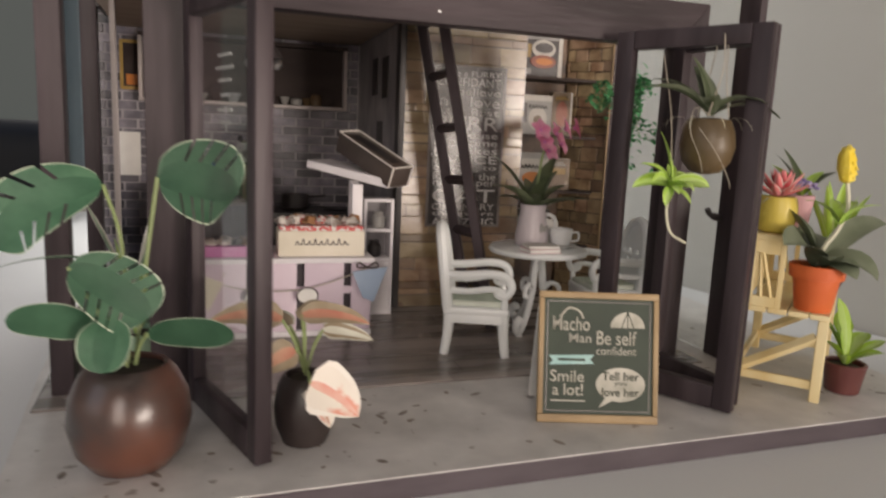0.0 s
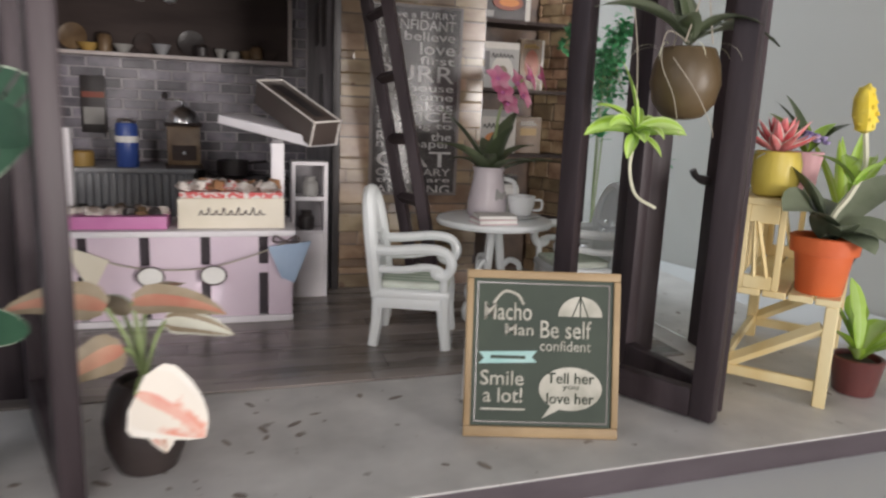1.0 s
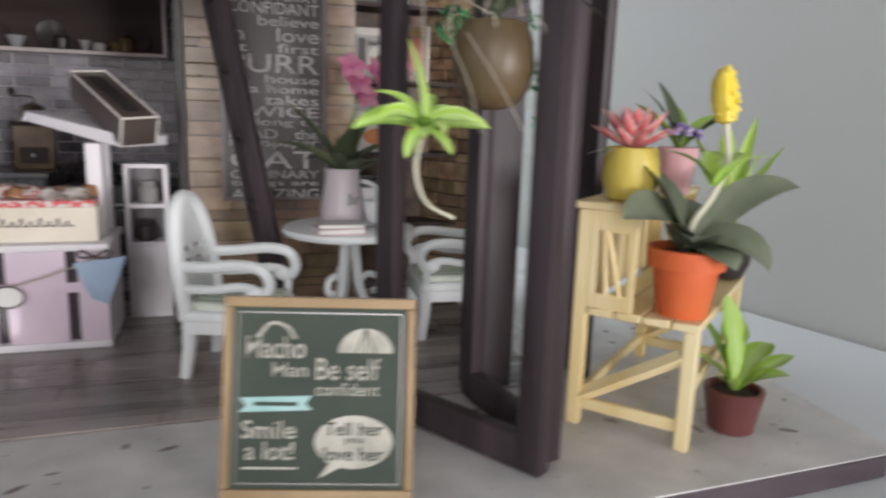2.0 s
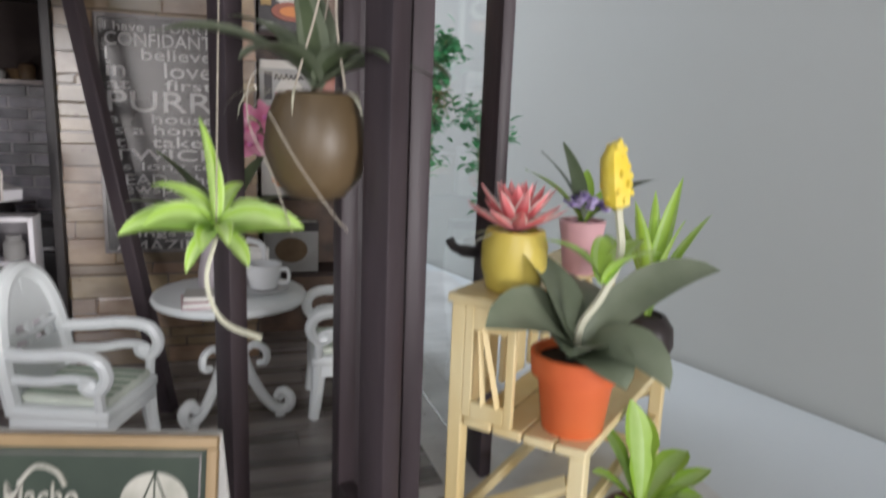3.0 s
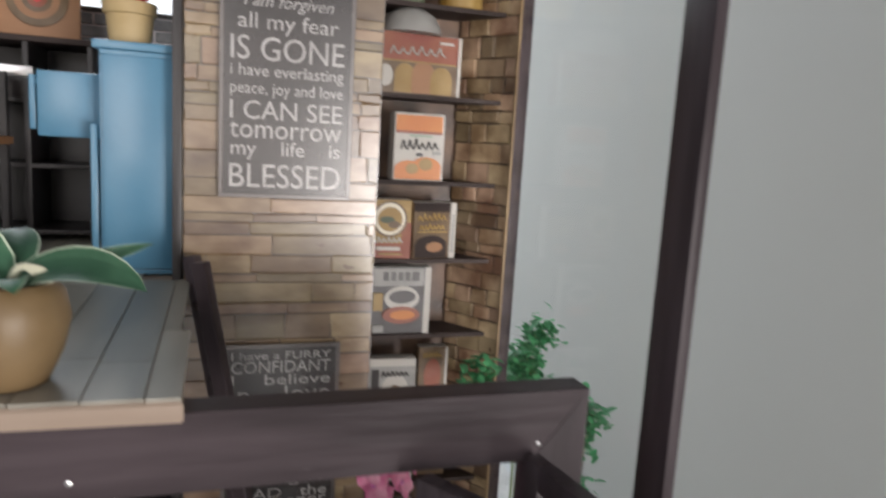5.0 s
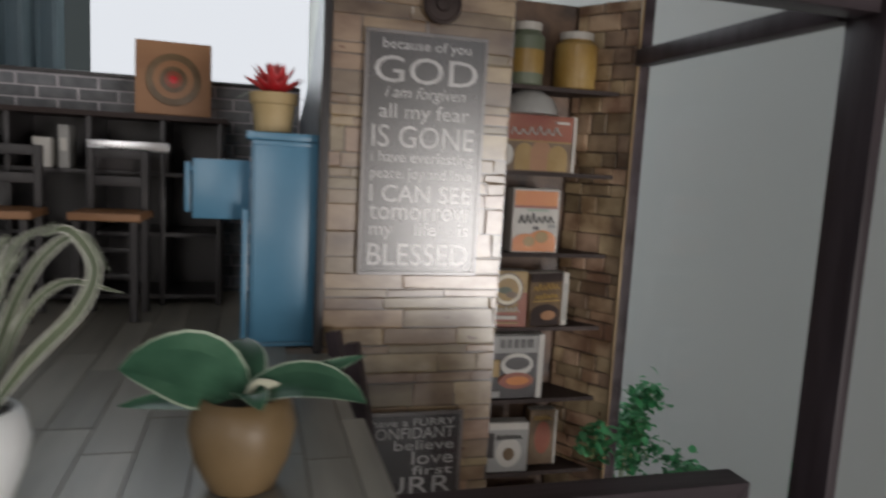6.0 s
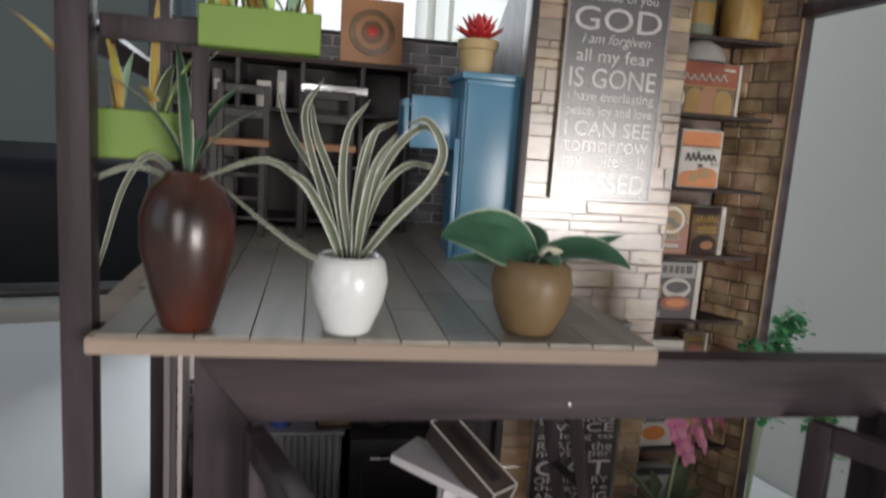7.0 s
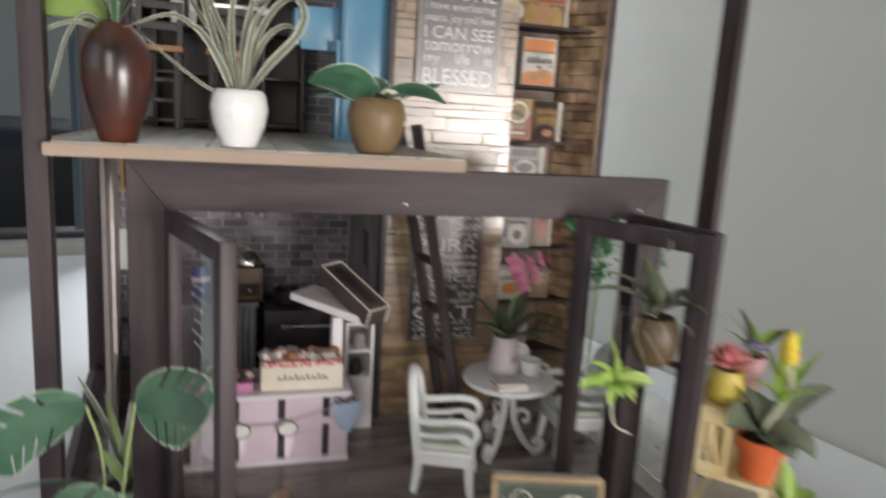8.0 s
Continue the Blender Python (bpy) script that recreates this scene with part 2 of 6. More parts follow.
M = {
    "room_wall": mat("room_wall", (0.385, 0.385, 0.36), 0.8, second=(0.415, 0.415, 0.39), scale=4, fine=120, bump=0.08),
    # dark brown for the unseen south side, so glossy faces reflect less
    "unseen_dark": mat("unseen_dark", (0.075, 0.052, 0.04), 0.6, second=(0.12, 0.085, 0.066), scale=10, stretch=(1, 1, 0.15), fine=150),
    "ceiling": mat("ceiling", (0.75, 0.75, 0.73), 0.8, scale=5, fine=100, bump=0.05),
    "room_floor": mat("room_floor", (0.22, 0.17, 0.12), 0.5, scale=6, stretch=(1, 8, 1), fine=60),
    "table_white": mat("table_white", (0.64, 0.66, 0.67), 0.6, spec=0.3, second=(0.68, 0.70, 0.71), scale=6, fine=300, bump=0.03),
    "curtain": mat("curtain", (0.22, 0.28, 0.31), 0.85, second=(0.27, 0.34, 0.37), scale=12, fine=700),
    "sofa": mat("sofa", (0.012, 0.013, 0.016), 0.6, scale=20, fine=500),
    "cushion": mat("cushion", (0.45, 0.52, 0.55), 0.8, scale=20, fine=700),
    "board_edge": mat("board_edge", (0.075, 0.058, 0.068), 0.5, second=(0.10, 0.08, 0.092), scale=60, stretch=(1, 1, 4), fine=700),
    "paving": mat("paving", (0.52, 0.51, 0.50), 0.42, second=(0.75, 0.735, 0.72), sharp=(0.3, 0.7), scale=75, fine=230, third=(0.34, 0.31, 0.29), spots=0.0, bump=0.08),
    "pebble": mat("pebble", (0.17, 0.14, 0.125), 0.5, second=(0.3, 0.26, 0.23), scale=300, vary=0.3),
    "floorwood": mat("floorwood", (0.17, 0.15, 0.138), 0.28, second=(0.33, 0.29, 0.27), scale=130, stretch=(0.12, 1, 1), fine=500, vary=0.28, bump=0.12),
    "darkwood": mat("darkwood", (0.033, 0.024, 0.027), 0.42, spec=0.26, second=(0.068, 0.052, 0.058), scale=150, stretch=(1, 1, 0.12), fine=600, bump=0.25, third=(0.13, 0.11, 0.125), spots=-0.085),
    "framewood": mat("framewood", (0.032, 0.024, 0.0265), 0.42, spec=0.17, second=(0.072, 0.055, 0.061), scale=150, stretch=(0.12, 1, 1), fine=700, bump=0.3, third=(0.12, 0.10, 0.11), spots=-0.09),
    "loftwood": mat("loftwood", (0.30, 0.225, 0.172), 0.6, second=(0.39, 0.305, 0.24), scale=120, stretch=(0.15, 1, 1), fine=600),
    "loftplank": mat("loftplank", (0.25, 0.232, 0.195), 0.38, second=(0.39, 0.365, 0.31), scale=120, stretch=(1, 0.13, 1), fine=600, vary=0.22, bump=0.1),
    "stone": mat("stone", (0.112, 0.054, 0.023), 0.42, second=(0.35, 0.248, 0.145), spec=0.1, sharp=(0.28, 0.66), scale=95, stretch=(0.55, 1, 1.1), fine=240, vary=0.36, hue=0.016, bump=0.1, coat_ior=2.05, coat=1.0, coat_rough=0.27, third=(0.14, 0.066, 0.034), spots=-0.02),
    "stone_joint": mat("stone_joint", (0.05, 0.032, 0.02), 0.5, second=(0.09, 0.06, 0.04), scale=120, coat=1.0, coat_rough=0.27, coat_ior=2.05),
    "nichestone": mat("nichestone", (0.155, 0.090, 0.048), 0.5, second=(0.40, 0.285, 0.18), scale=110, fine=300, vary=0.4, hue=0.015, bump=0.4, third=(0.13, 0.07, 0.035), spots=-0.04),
    # darker copy of nichestone, with the recess's deep shadow in its colour
    "nicheshade": mat("nicheshade", (0.05, 0.028, 0.018), 0.5, second=(0.17, 0.10, 0.06), scale=110, fine=420, bump=0.3),
    "brick": mat("brick", (0.085, 0.079, 0.10), 0.4, second=(0.25, 0.23, 0.268), coat=0.5, coat_rough=0.3, scale=120, fine=500, vary=0.6, bump=0.25),
    "mortar": mat("mortar", (0.36, 0.335, 0.36), 0.45, coat=0.5, coat_rough=0.3, second=(0.47, 0.44, 0.46), scale=140),
    "brickdark": mat("brickdark", (0.10, 0.105, 0.115), 0.5, second=(0.20, 0.205, 0.215), scale=150, vary=0.3),
    "sidepaper": mat("sidepaper", (0.15, 0.14, 0.15), 0.38, second=(0.34, 0.32, 0.335), scale=80, stretch=(1, 1, 0.6), fine=300),
    "shelfwood": mat("shelfwood", (0.032, 0.022, 0.020), 0.6, spec=0.2, second=(0.065, 0.048, 0.044), scale=90, stretch=(0.2, 1, 1)),
    "poster": mat("poster", (0.022, 0.019, 0.019), 0.5, spec=0.1, second=(0.050, 0.042, 0.042), scale=60, fine=500, bump=0.01, coat=1.0, coat_rough=0.27, coat_ior=2.05),
    "posterrim": mat("posterrim", (0.09, 0.073, 0.068), 0.4, second=(0.16, 0.135, 0.125), scale=120, coat=1.0, coat_rough=0.27, coat_ior=2.05),
    "ink": mat("ink", (0.34, 0.325, 0.315), 0.5, second=(0.50, 0.48, 0.47), scale=200, bump=0.05, coat=1.0, coat_rough=0.27, coat_ior=2.05),
    "chalkboard": mat("chalkboard", (0.022, 0.036, 0.024), 0.6, second=(0.042, 0.060, 0.041), scale=70, fine=300),
    "chalk": mat("chalk", (0.38, 0.37, 0.31), 0.8, second=(0.58, 0.56, 0.49), scale=200, bump=0.1),
    "chalkblue": mat("chalkblue", (0.30, 0.52, 0.50), 0.8, second=(0.42, 0.62, 0.6), scale=150),
    "oak": mat("oak", (0.23, 0.15, 0.07), 0.5, second=(0.44, 0.31, 0.165), scale=110, stretch=(0.3, 1, 0.3), fine=500),
    "paperwhite": mat("paperwhite", (0.72, 0.71, 0.68), 0.7, scale=60, bump=0.06),
    "plasticwhite": mat("plasticwhite", (0.82, 0.85, 0.85), 0.30, second=(0.87, 0.90, 0.90), scale=70, bump=0.05, coat=0.2),
    "cushionwhite": mat("cushionwhite", (0.62, 0.66, 0.58), 0.8, scale=150, fine=1600),
    "cushiongreen": mat("cushiongreen", (0.34, 0.43, 0.33), 0.8, scale=150, fine=1600),
    "counterwhite": mat("counterwhite", (0.74, 0.71, 0.74), 0.45, second=(0.82, 0.79, 0.81), scale=70, bump=0.05),
    "counterpink": mat("counterpink", (0.66, 0.54, 0.63), 0.45, second=(0.74, 0.62, 0.70), scale=50, bump=0.05),
    # near-black that paints the shade inside the counter's slots
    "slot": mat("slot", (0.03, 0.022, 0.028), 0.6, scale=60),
    "magenta": mat("magenta", (0.50, 0.15, 0.36), 0.4, second=(0.6, 0.22, 0.44), scale=60),
    "cream": mat("cream", (0.72, 0.66, 0.53), 0.5, second=(0.8, 0.74, 0.62), scale=80, bump=0.06),
    "check": mat("check", (0.70, 0.66, 0.62), 0.6, second=(0.62, 0.10, 0.10), scale=900, sharp=(0.47, 0.53), bump=0.1),
    "wrap": mat("wrap", (0.30, 0.245, 0.215), 0.22, second=(0.62, 0.58, 0.54), sharp=(0.42, 0.58), scale=260, island=0.3, coat=0.5),
    "script": mat("script", (0.06, 0.04, 0.04), 0.6, scale=100),
    "chocolate": mat("chocolate", (0.050, 0.037, 0.032), 0.35, second=(0.085, 0.064, 0.056), scale=60, stretch=(1, 0.2, 1), coat=0.2),
    "rimwhite": mat("rimwhite", (0.62, 0.58, 0.54), 0.5, scale=80),
    "flagblue": mat("flagblue", (0.30, 0.40, 0.54), 0.7, second=(0.38, 0.48, 0.62), scale=80),
    "terracotta": mat("terracotta", (0.66, 0.125, 0.035), 0.5, second=(0.74, 0.17, 0.05), scale=60, bump=0.08),
    "yellowpaint": mat("yellowpaint", (0.78, 0.60, 0.28), 0.5, second=(0.86, 0.73, 0.43), scale=110, stretch=(1, 1, 0.2), fine=600, bump=0.15),
    "yellowpot": mat("yellowpot", (0.60, 0.47, 0.08), 0.4, second=(0.68, 0.55, 0.12), scale=60),
    "maroon": mat("maroon", (0.115, 0.032, 0.030), 0.35, second=(0.16, 0.05, 0.045), scale=60, coat=0.3),
    "brownglaze": mat("brownglaze", (0.036, 0.027, 0.025), 0.32, second=(0.13, 0.05, 0.032), sharp=(0.42, 0.6), scale=30, coat=0.45, coat_rough=0.22, bump=0.08),
    "darkglaze": mat("darkglaze", (0.020, 0.012, 0.010), 0.3, second=(0.11, 0.026, 0.014), sharp=(0.4, 0.62), scale=34, coat=0.4, coat_rough=0.2, bump=0.06),
    "blackpot": mat("blackpot", (0.022, 0.016, 0.016), 0.4, second=(0.04, 0.03, 0.028), scale=60),
    "olivepot": mat("olivepot", (0.082, 0.056, 0.028), 0.42, second=(0.135, 0.092, 0.047), scale=60),
    "tanpot": mat("tanpot", (0.165, 0.108, 0.05), 0.45, second=(0.225, 0.15, 0.075), scale=60),
    "strawpot": mat("strawpot", (0.50, 0.36, 0.17), 0.6, second=(0.6, 0.45, 0.24), scale=100),
    "whiteglaze": mat("whiteglaze", (0.76, 0.77, 0.77), 0.28, second=(0.8, 0.81, 0.81), scale=50, bump=0.02, coat=0.3),
    "lilacglaze": mat("lilacglaze", (0.52, 0.46, 0.485), 0.35, second=(0.60, 0.545, 0.57), scale=70, bump=0.03),
    "pinkpot": mat("pinkpot", (0.70, 0.40, 0.42), 0.5, scale=70),
    "soil": mat("soil", (0.022, 0.016, 0.012), 0.9, second=(0.05, 0.038, 0.03), scale=300, bump=0.6),
    "green": mat("green", (0.026, 0.082, 0.046), 0.45, spec=0.3, second=(0.048, 0.125, 0.072), scale=120, vary=0.2, bump=0.2),
    "greenmid": mat("greenmid", (0.034, 0.100, 0.056), 0.45, spec=0.3, second=(0.062, 0.148, 0.086), scale=150, vary=0.2, bump=0.2),
    "greenpale": mat("greenpale", (0.24, 0.40, 0.27), 0.45, second=(0.34, 0.50, 0.36), scale=150, vary=0.15),
    "leafedge": mat("leafedge", (0.38, 0.47, 0.34), 0.5, second=(0.5, 0.58, 0.45), scale=150),
    "leafwhite": mat("leafwhite", (0.55, 0.55, 0.46), 0.5, second=(0.66, 0.66, 0.58), scale=150),
    "greygreen": mat("greygreen", (0.12, 0.145, 0.092), 0.45, second=(0.19, 0.215, 0.15), scale=80, vary=0.2, bump=0.15),
    "olive": mat("olive", (0.055, 0.075, 0.038), 0.4, second=(0.10, 0.125, 0.065), scale=100, vary=0.22),
    "lime": mat("lime", (0.30, 0.50, 0.045), 0.45, second=(0.42, 0.62, 0.10), scale=100, vary=0.15),
    "limepale": mat("limepale", (0.36, 0.55, 0.13), 0.45, second=(0.52, 0.68, 0.26), scale=100, vary=0.12),
    "limebox": mat("limebox", (0.13, 0.235, 0.025), 0.45, second=(0.17, 0.28, 0.04), scale=50),
    "ivy": mat("ivy", (0.03, 0.22, 0.08), 0.5, second=(0.12, 0.40, 0.18), scale=200, island=0.35),
    "pink": mat("pink", (0.62, 0.14, 0.30), 0.5, second=(0.74, 0.34, 0.46), scale=250, vary=0.15),
    "redpink": mat("redpink", (0.66, 0.075, 0.09), 0.5, second=(0.82, 0.36, 0.36), scale=200, vary=0.2),
    "petalwhite": mat("petalwhite", (0.74, 0.68, 0.60), 0.5, second=(0.82, 0.78, 0.72), scale=120),
    "petalcoral": mat("petalcoral", (0.46, 0.17, 0.12), 0.5, second=(0.54, 0.32, 0.22), scale=140),
    "petalpink": mat("petalpink", (0.70, 0.28, 0.22), 0.5, second=(0.78, 0.60, 0.50), scale=110),
    "petalblotch": mat("petalblotch", (0.76, 0.70, 0.62), 0.5, second=(0.70, 0.30, 0.22), sharp=(0.52, 0.62), scale=190),
    "petalbrown": mat("petalbrown", (0.28, 0.22, 0.14), 0.5, second=(0.41, 0.34, 0.25), scale=160, vary=0.2),
    "red": mat("red", (0.52, 0.02, 0.025), 0.5, second=(0.62, 0.06, 0.06), scale=120, vary=0.2),
    "purple": mat("purple", (0.10, 0.05, 0.24), 0.5, second=(0.5, 0.44, 0.62), scale=600, island=0.4),
    "yellow": mat("yellow", (0.74, 0.55, 0.04), 0.5, second=(0.8, 0.65, 0.12), scale=200, island=0.15),
    "yellowleaf": mat("yellowleaf", (0.36, 0.34, 0.05), 0.5, second=(0.46, 0.18, 0.06), scale=90, vary=0.3),
    "stem": mat("stem", (0.22, 0.28, 0.12), 0.5, scale=100),
    "stempale": mat("stempale", (0.56, 0.55, 0.42), 0.5, scale=100),
    "string": mat("string", (0.36, 0.32, 0.26), 0.8, scale=400),
    "blue": mat("blue", (0.07, 0.225, 0.36), 0.38, second=(0.092, 0.265, 0.41), scale=40, bump=0.08, coat=0.55, coat_rough=0.25),
    "blackpaint": mat("blackpaint", (0.026, 0.023, 0.024), 0.4, second=(0.045, 0.04, 0.04), scale=60),
    "orangewood": mat("orangewood", (0.31, 0.15, 0.07), 0.5, second=(0.40, 0.21, 0.105), scale=90, stretch=(0.2, 1, 1)),
    "silver": mat("silver", (0.62, 0.62, 0.63), 0.28, metal=1.0, scale=60, bump=0.03),
    "greyribbed": mat("greyribbed", (0.27, 0.275, 0.29), 0.5, second=(0.34, 0.345, 0.36), scale=80),
    "cobalt": mat("cobalt", (0.035, 0.075, 0.28), 0.35, scale=60, coat=0.3),
    "cardred": mat("cardred", (0.225, 0.041, 0.022), 0.4, second=(0.300, 0.098, 0.045), scale=90),
    "cardorange": mat("cardorange", (0.544, 0.160, 0.024), 0.4, second=(0.592, 0.224, 0.048), scale=90),
    "cardbrown": mat("cardbrown", (0.098, 0.056, 0.026), 0.4, second=(0.195, 0.128, 0.068), scale=120),
    "cardgold": mat("cardgold", (0.285, 0.167, 0.037), 0.4, second=(0.360, 0.236, 0.074), scale=120),
    "cardblack": mat("cardblack", (0.03, 0.025, 0.025), 0.35, scale=90),
    "cardwhite": mat("cardwhite", (0.515, 0.484, 0.437), 0.45, second=(0.577, 0.554, 0.515), scale=90),
    "cardgrey": mat("cardgrey", (0.288, 0.280, 0.264), 0.45, second=(0.368, 0.360, 0.344), scale=90),
    "gold": mat("gold", (0.36, 0.22, 0.06), 0.4, second=(0.5, 0.33, 0.1), scale=120),
    "bookpink": mat("bookpink", (0.52, 0.34, 0.36), 0.5, scale=80),
    "clear": glass("clear"),
    "sheen": glass("sheen", (0.97, 0.985, 0.985), 0.03, 1.14),
    "lilac": mat("lilac", (0.50, 0.44, 0.43), 0.5, second=(0.63, 0.57, 0.55), scale=90, stretch=(1, 1, 0.2)),
    "daylight": glow("daylight", (0.93, 0.97, 1.0), 1.6),
    # dim outdoor light given as the distance's own weak glow
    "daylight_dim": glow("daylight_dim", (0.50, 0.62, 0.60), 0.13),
}

# ---------- the room ----------
TURN_ROOM = at_cm(0, 0, 0, 0, 0, ROOM)


def room_piece(name, bm, material, label, category="wall"):
    return tagged(part(name, bm, material, None, label, at=TURN_ROOM.copy()), label, category, kind="structure")


WALL_U, FAR_V, NEAR_V, LEFT_U, LOW, HIGH = 31.2, 66, -130, -150, -76, 165
room_piece("ground", box(LEFT_U - 8, WALL_U + 8, NEAR_V - 8, FAR_V + 8, LOW - 6, LOW), M["room_floor"], "brown wooden floor of the room", "floor")
room_piece("ceiling", box(LEFT_U - 8, WALL_U + 8, NEAR_V - 8, FAR_V + 8, HIGH, HIGH + 6), M["ceiling"], "plain white ceiling of the room", "ceiling")


def pierced(axis_u, a0, a1, c0, c1, o0, o1, p0, p1):
    """A wall with one opening; it runs along u when axis_u, else along v. a: along, c: across, o and p: the opening along and in height."""
    bm = bmesh.new()
    for s0, s1, z0, z1 in ((a0, o0, LOW, HIGH), (o1, a1, LOW, HIGH), (o0, o1, LOW, p0), (o0, o1, p1, HIGH)):
        box(*((s0, s1, c0, c1) if axis_u else (c0, c1, s0, s1)), z0, z1, 0, bm)
    return bm


room_piece("wall_east", pierced(False, NEAR_V - 8, FAR_V, WALL_U, WALL_U + 8, -118, -38, -17, 16), M["room_wall"], "plain pale grey painted wall beside the white table, with a low window behind")
room_piece("wall_north", pierced(True, LEFT_U - 8, WALL_U + 8, FAR_V, FAR_V + 8, -110, 30.7, -0.45, 110), M["room_wall"], "grey wall with a wide window above the table")
# unseen south wall and added pier, dark to keep reflections off the posters
room_piece("wall_south", pierced(True, LEFT_U - 8, WALL_U, NEAR_V - 8, NEAR_V, -95, 29, -35, 90), M["unseen_dark"], "unseen wall with a wide window, kept dark to cut reflected haze")
room_piece("unseen_pier", box(-44, 11, NEAR_V - 8, NEAR_V, -35, 90), M["unseen_dark"], "unseen dark pier added to block reflected sky between the two windows")
room_piece("wall_west", pierced(False, NEAR_V, FAR_V, LEFT_U - 8, LEFT_U, -70, 40, 5, 120), M["room_wall"], "grey wall with a window")


def room_window(name, along_u, c, o0, o1, p0, p1, bars, label):
    win = tagged(new(name), label, "window", kind="structure")
    win.matrix_basis = TURN_ROOM.copy()
    t = 0.9
    pieces = [(o0, o1, p0, p0 + 0.6), (o0, o1, p1 - t, p1), (o0, o0 + t, p0 + 0.6, p1 - t), (o1 - t, o1, p0 + 0.6, p1 - t)] + [(b - 1, b + 1, p0 + 0.6, p1 - t) for b in bars]
    for k, (s0, s1, z0, z1) in enumerate(pieces):
        part("window_sill" if k == 0 else "window_frame", box(*((s0, s1, c, c + 3) if along_u else (c, c + 3, s0, s1)), z0, z1, 0.2), M["blackpaint" if k == 0 else "room_wall"], win)
    return win


room_window("window_1", True, FAR_V + 3, -110, 30.7, -0.45, 110, (-62, -14), "wide window above the table with grey frame")
room_window("window_2", True, NEAR_V - 6, -95, 29, -35, 90, (-45,), "wide window behind the walker")
room_window("window_3", False, LEFT_U - 6, -70, 40, 5, 120, (-15,), "side window of the room")
room_piece("backdrop", box(22, 190, 262, 263, -95, 220), M["daylight"], "bright overcast sky outside", "backdrop")
# glowing sheet in place of a daylit street
room_piece("backdrop_street", box(-420, 22, 262, 263, -95, 220), M["daylight_dim"], "teal-grey distance outside, a sheet glowing with dim daylight", "backdrop")
room_piece("pavement", box(-420, 190, FAR_V + 8, 262, -96, -90), M["paving"], "grey pavement outside the window", "pavement")


def curtain(u0, u1, v, z0, z1, waves, name, label):
    bm, n = bmesh.new(), int(waves * 8)
    rows = [[bm.verts.new((u0 + (u1 - u0) * k / n, v + 0.6 * math.sin(2 * math.pi * k / 8) + 0.25 * math.sin(k * 0.9), z)) for k in range(n + 1)] for z in (z0, z1)]
    for k in range(n):
        bm.faces.new((rows[0][k], rows[0][k + 1], rows[1][k + 1], rows[1][k]))
    bmesh.ops.solidify(bm, geom=bm.faces[:], thickness=0.2)
    return tagged(part(name, bm, M["curtain"], None, label, at=TURN_ROOM.copy()), label, "curtain")


curtain(5.2, 9.3, FAR_V - 2.0, 1.0, 118, 2, "curtain", "teal-grey curtain hanging beside the bright window pane")

table = tagged(new("white_table"), "large white table that the miniature house stands on", "table")
table.matrix_basis = TURN_ROOM.copy()
part("tabletop", box(-75, WALL_U - 0.2, -28, FAR_V - 4.5, -3.5, -0.5, 0.15), M["table_white"], table)
for u, v in ((-72, -25), (WALL_U - 6, -25), (-72, 59), (WALL_U - 6, 59)):
    part("leg", box(u, u + 4, v, v + 4, LOW, -3.5, 0.3), M["table_white"], table)

car = tagged(new("parked_car"), "black car parked outside the window, far out of focus", "car")
car.matrix_basis = TURN_ROOM.copy()
part("body", box(-330, 60, 140, 230, -70, -20, 9, seg=3), M["sofa"], car)
part("cabin", box(-230, 34, 146, 224, -22, 6, 6, seg=3), M["sofa"], car)
for u in (-260, -40):
    wheel = part("wheel", moved(lathe([(10, -8), (22, -8), (26, -4), (26, 6), (22, 9), (0, 9)], 28), Matrix.Translation((u, 142, -64)) @ Matrix.Rotation(radians(90), 4, "X")), M["blackpaint"], car)

# ---------- the little house: base, floor, walls ----------
BASE = [(-2.45, 12.95), (4.2, 13.22), (9.4, 13.42), (17.0, 13.7), (20.2, 13.85), (20.5, 14.1), (20.7, 17.9), (21.2, 36.2), (-4.6, 36.2), (-3.3, 20.3)]
base = tagged(new("base_board"), "thick dark-edged board under the miniature house, on a white table", "base board", kind="structure")
part("edge", slab(BASE, -0.5, -0.03, bevel=0.03), M["board_edge"], base)
part("paving", slab([(x, y) for x, y in BASE], -0.03, 0.0), M["paving"], base, "grey speckled stone-look sheet")
rnd = random.Random(4)
pebbles = bmesh.new()
for k in range(55):
    x = rnd.uniform(-2, 20)
    y = rnd.uniform(13.4 + 0.03 * x, 17.7) if x < 14.6 else rnd.uniform(14.2, 26)
    r = rnd.uniform(0.04, 0.13)
    merge(pebbles, moved(lathe([(r * 0.9, 0.0), (r, 0.006), (r * 0.4, 0.012)], 7), Matrix.Translation((x, y, 0)) @ Matrix.Rotation(rnd.uniform(0, 6), 4, "Z") @ Matrix.Diagonal((rnd.uniform(0.8, 1.9), 0.6, 1, 1))))
tagged(part("speckles", pebbles, M["pebble"], base, "small dark flecks in the paving"), kind="stuff")

floor = tagged(new("floor"), "dark brown wooden plank floor inside the miniature house", "floor", kind="structure")
part("underlay", slab([(-2.9, 17.85), (14.4, 18.3), (15.5, 18.35), (15.5, 35.0), (-4.0, 35.0)], 0.004, 0.02), M["stone_joint"], floor)

# dark frame in front, with mitred corners
FX0, FX1, FZ, OX0, OX1, OZ, FY0, FY1 = -0.4, 14.5, 10.62, 0.55, 13.5, 9.4, 18.35, 18.95
front = tagged(new("door_frame"), "dark purple-brown wooden door frame with mitred corners", "door frame", kind="structure")
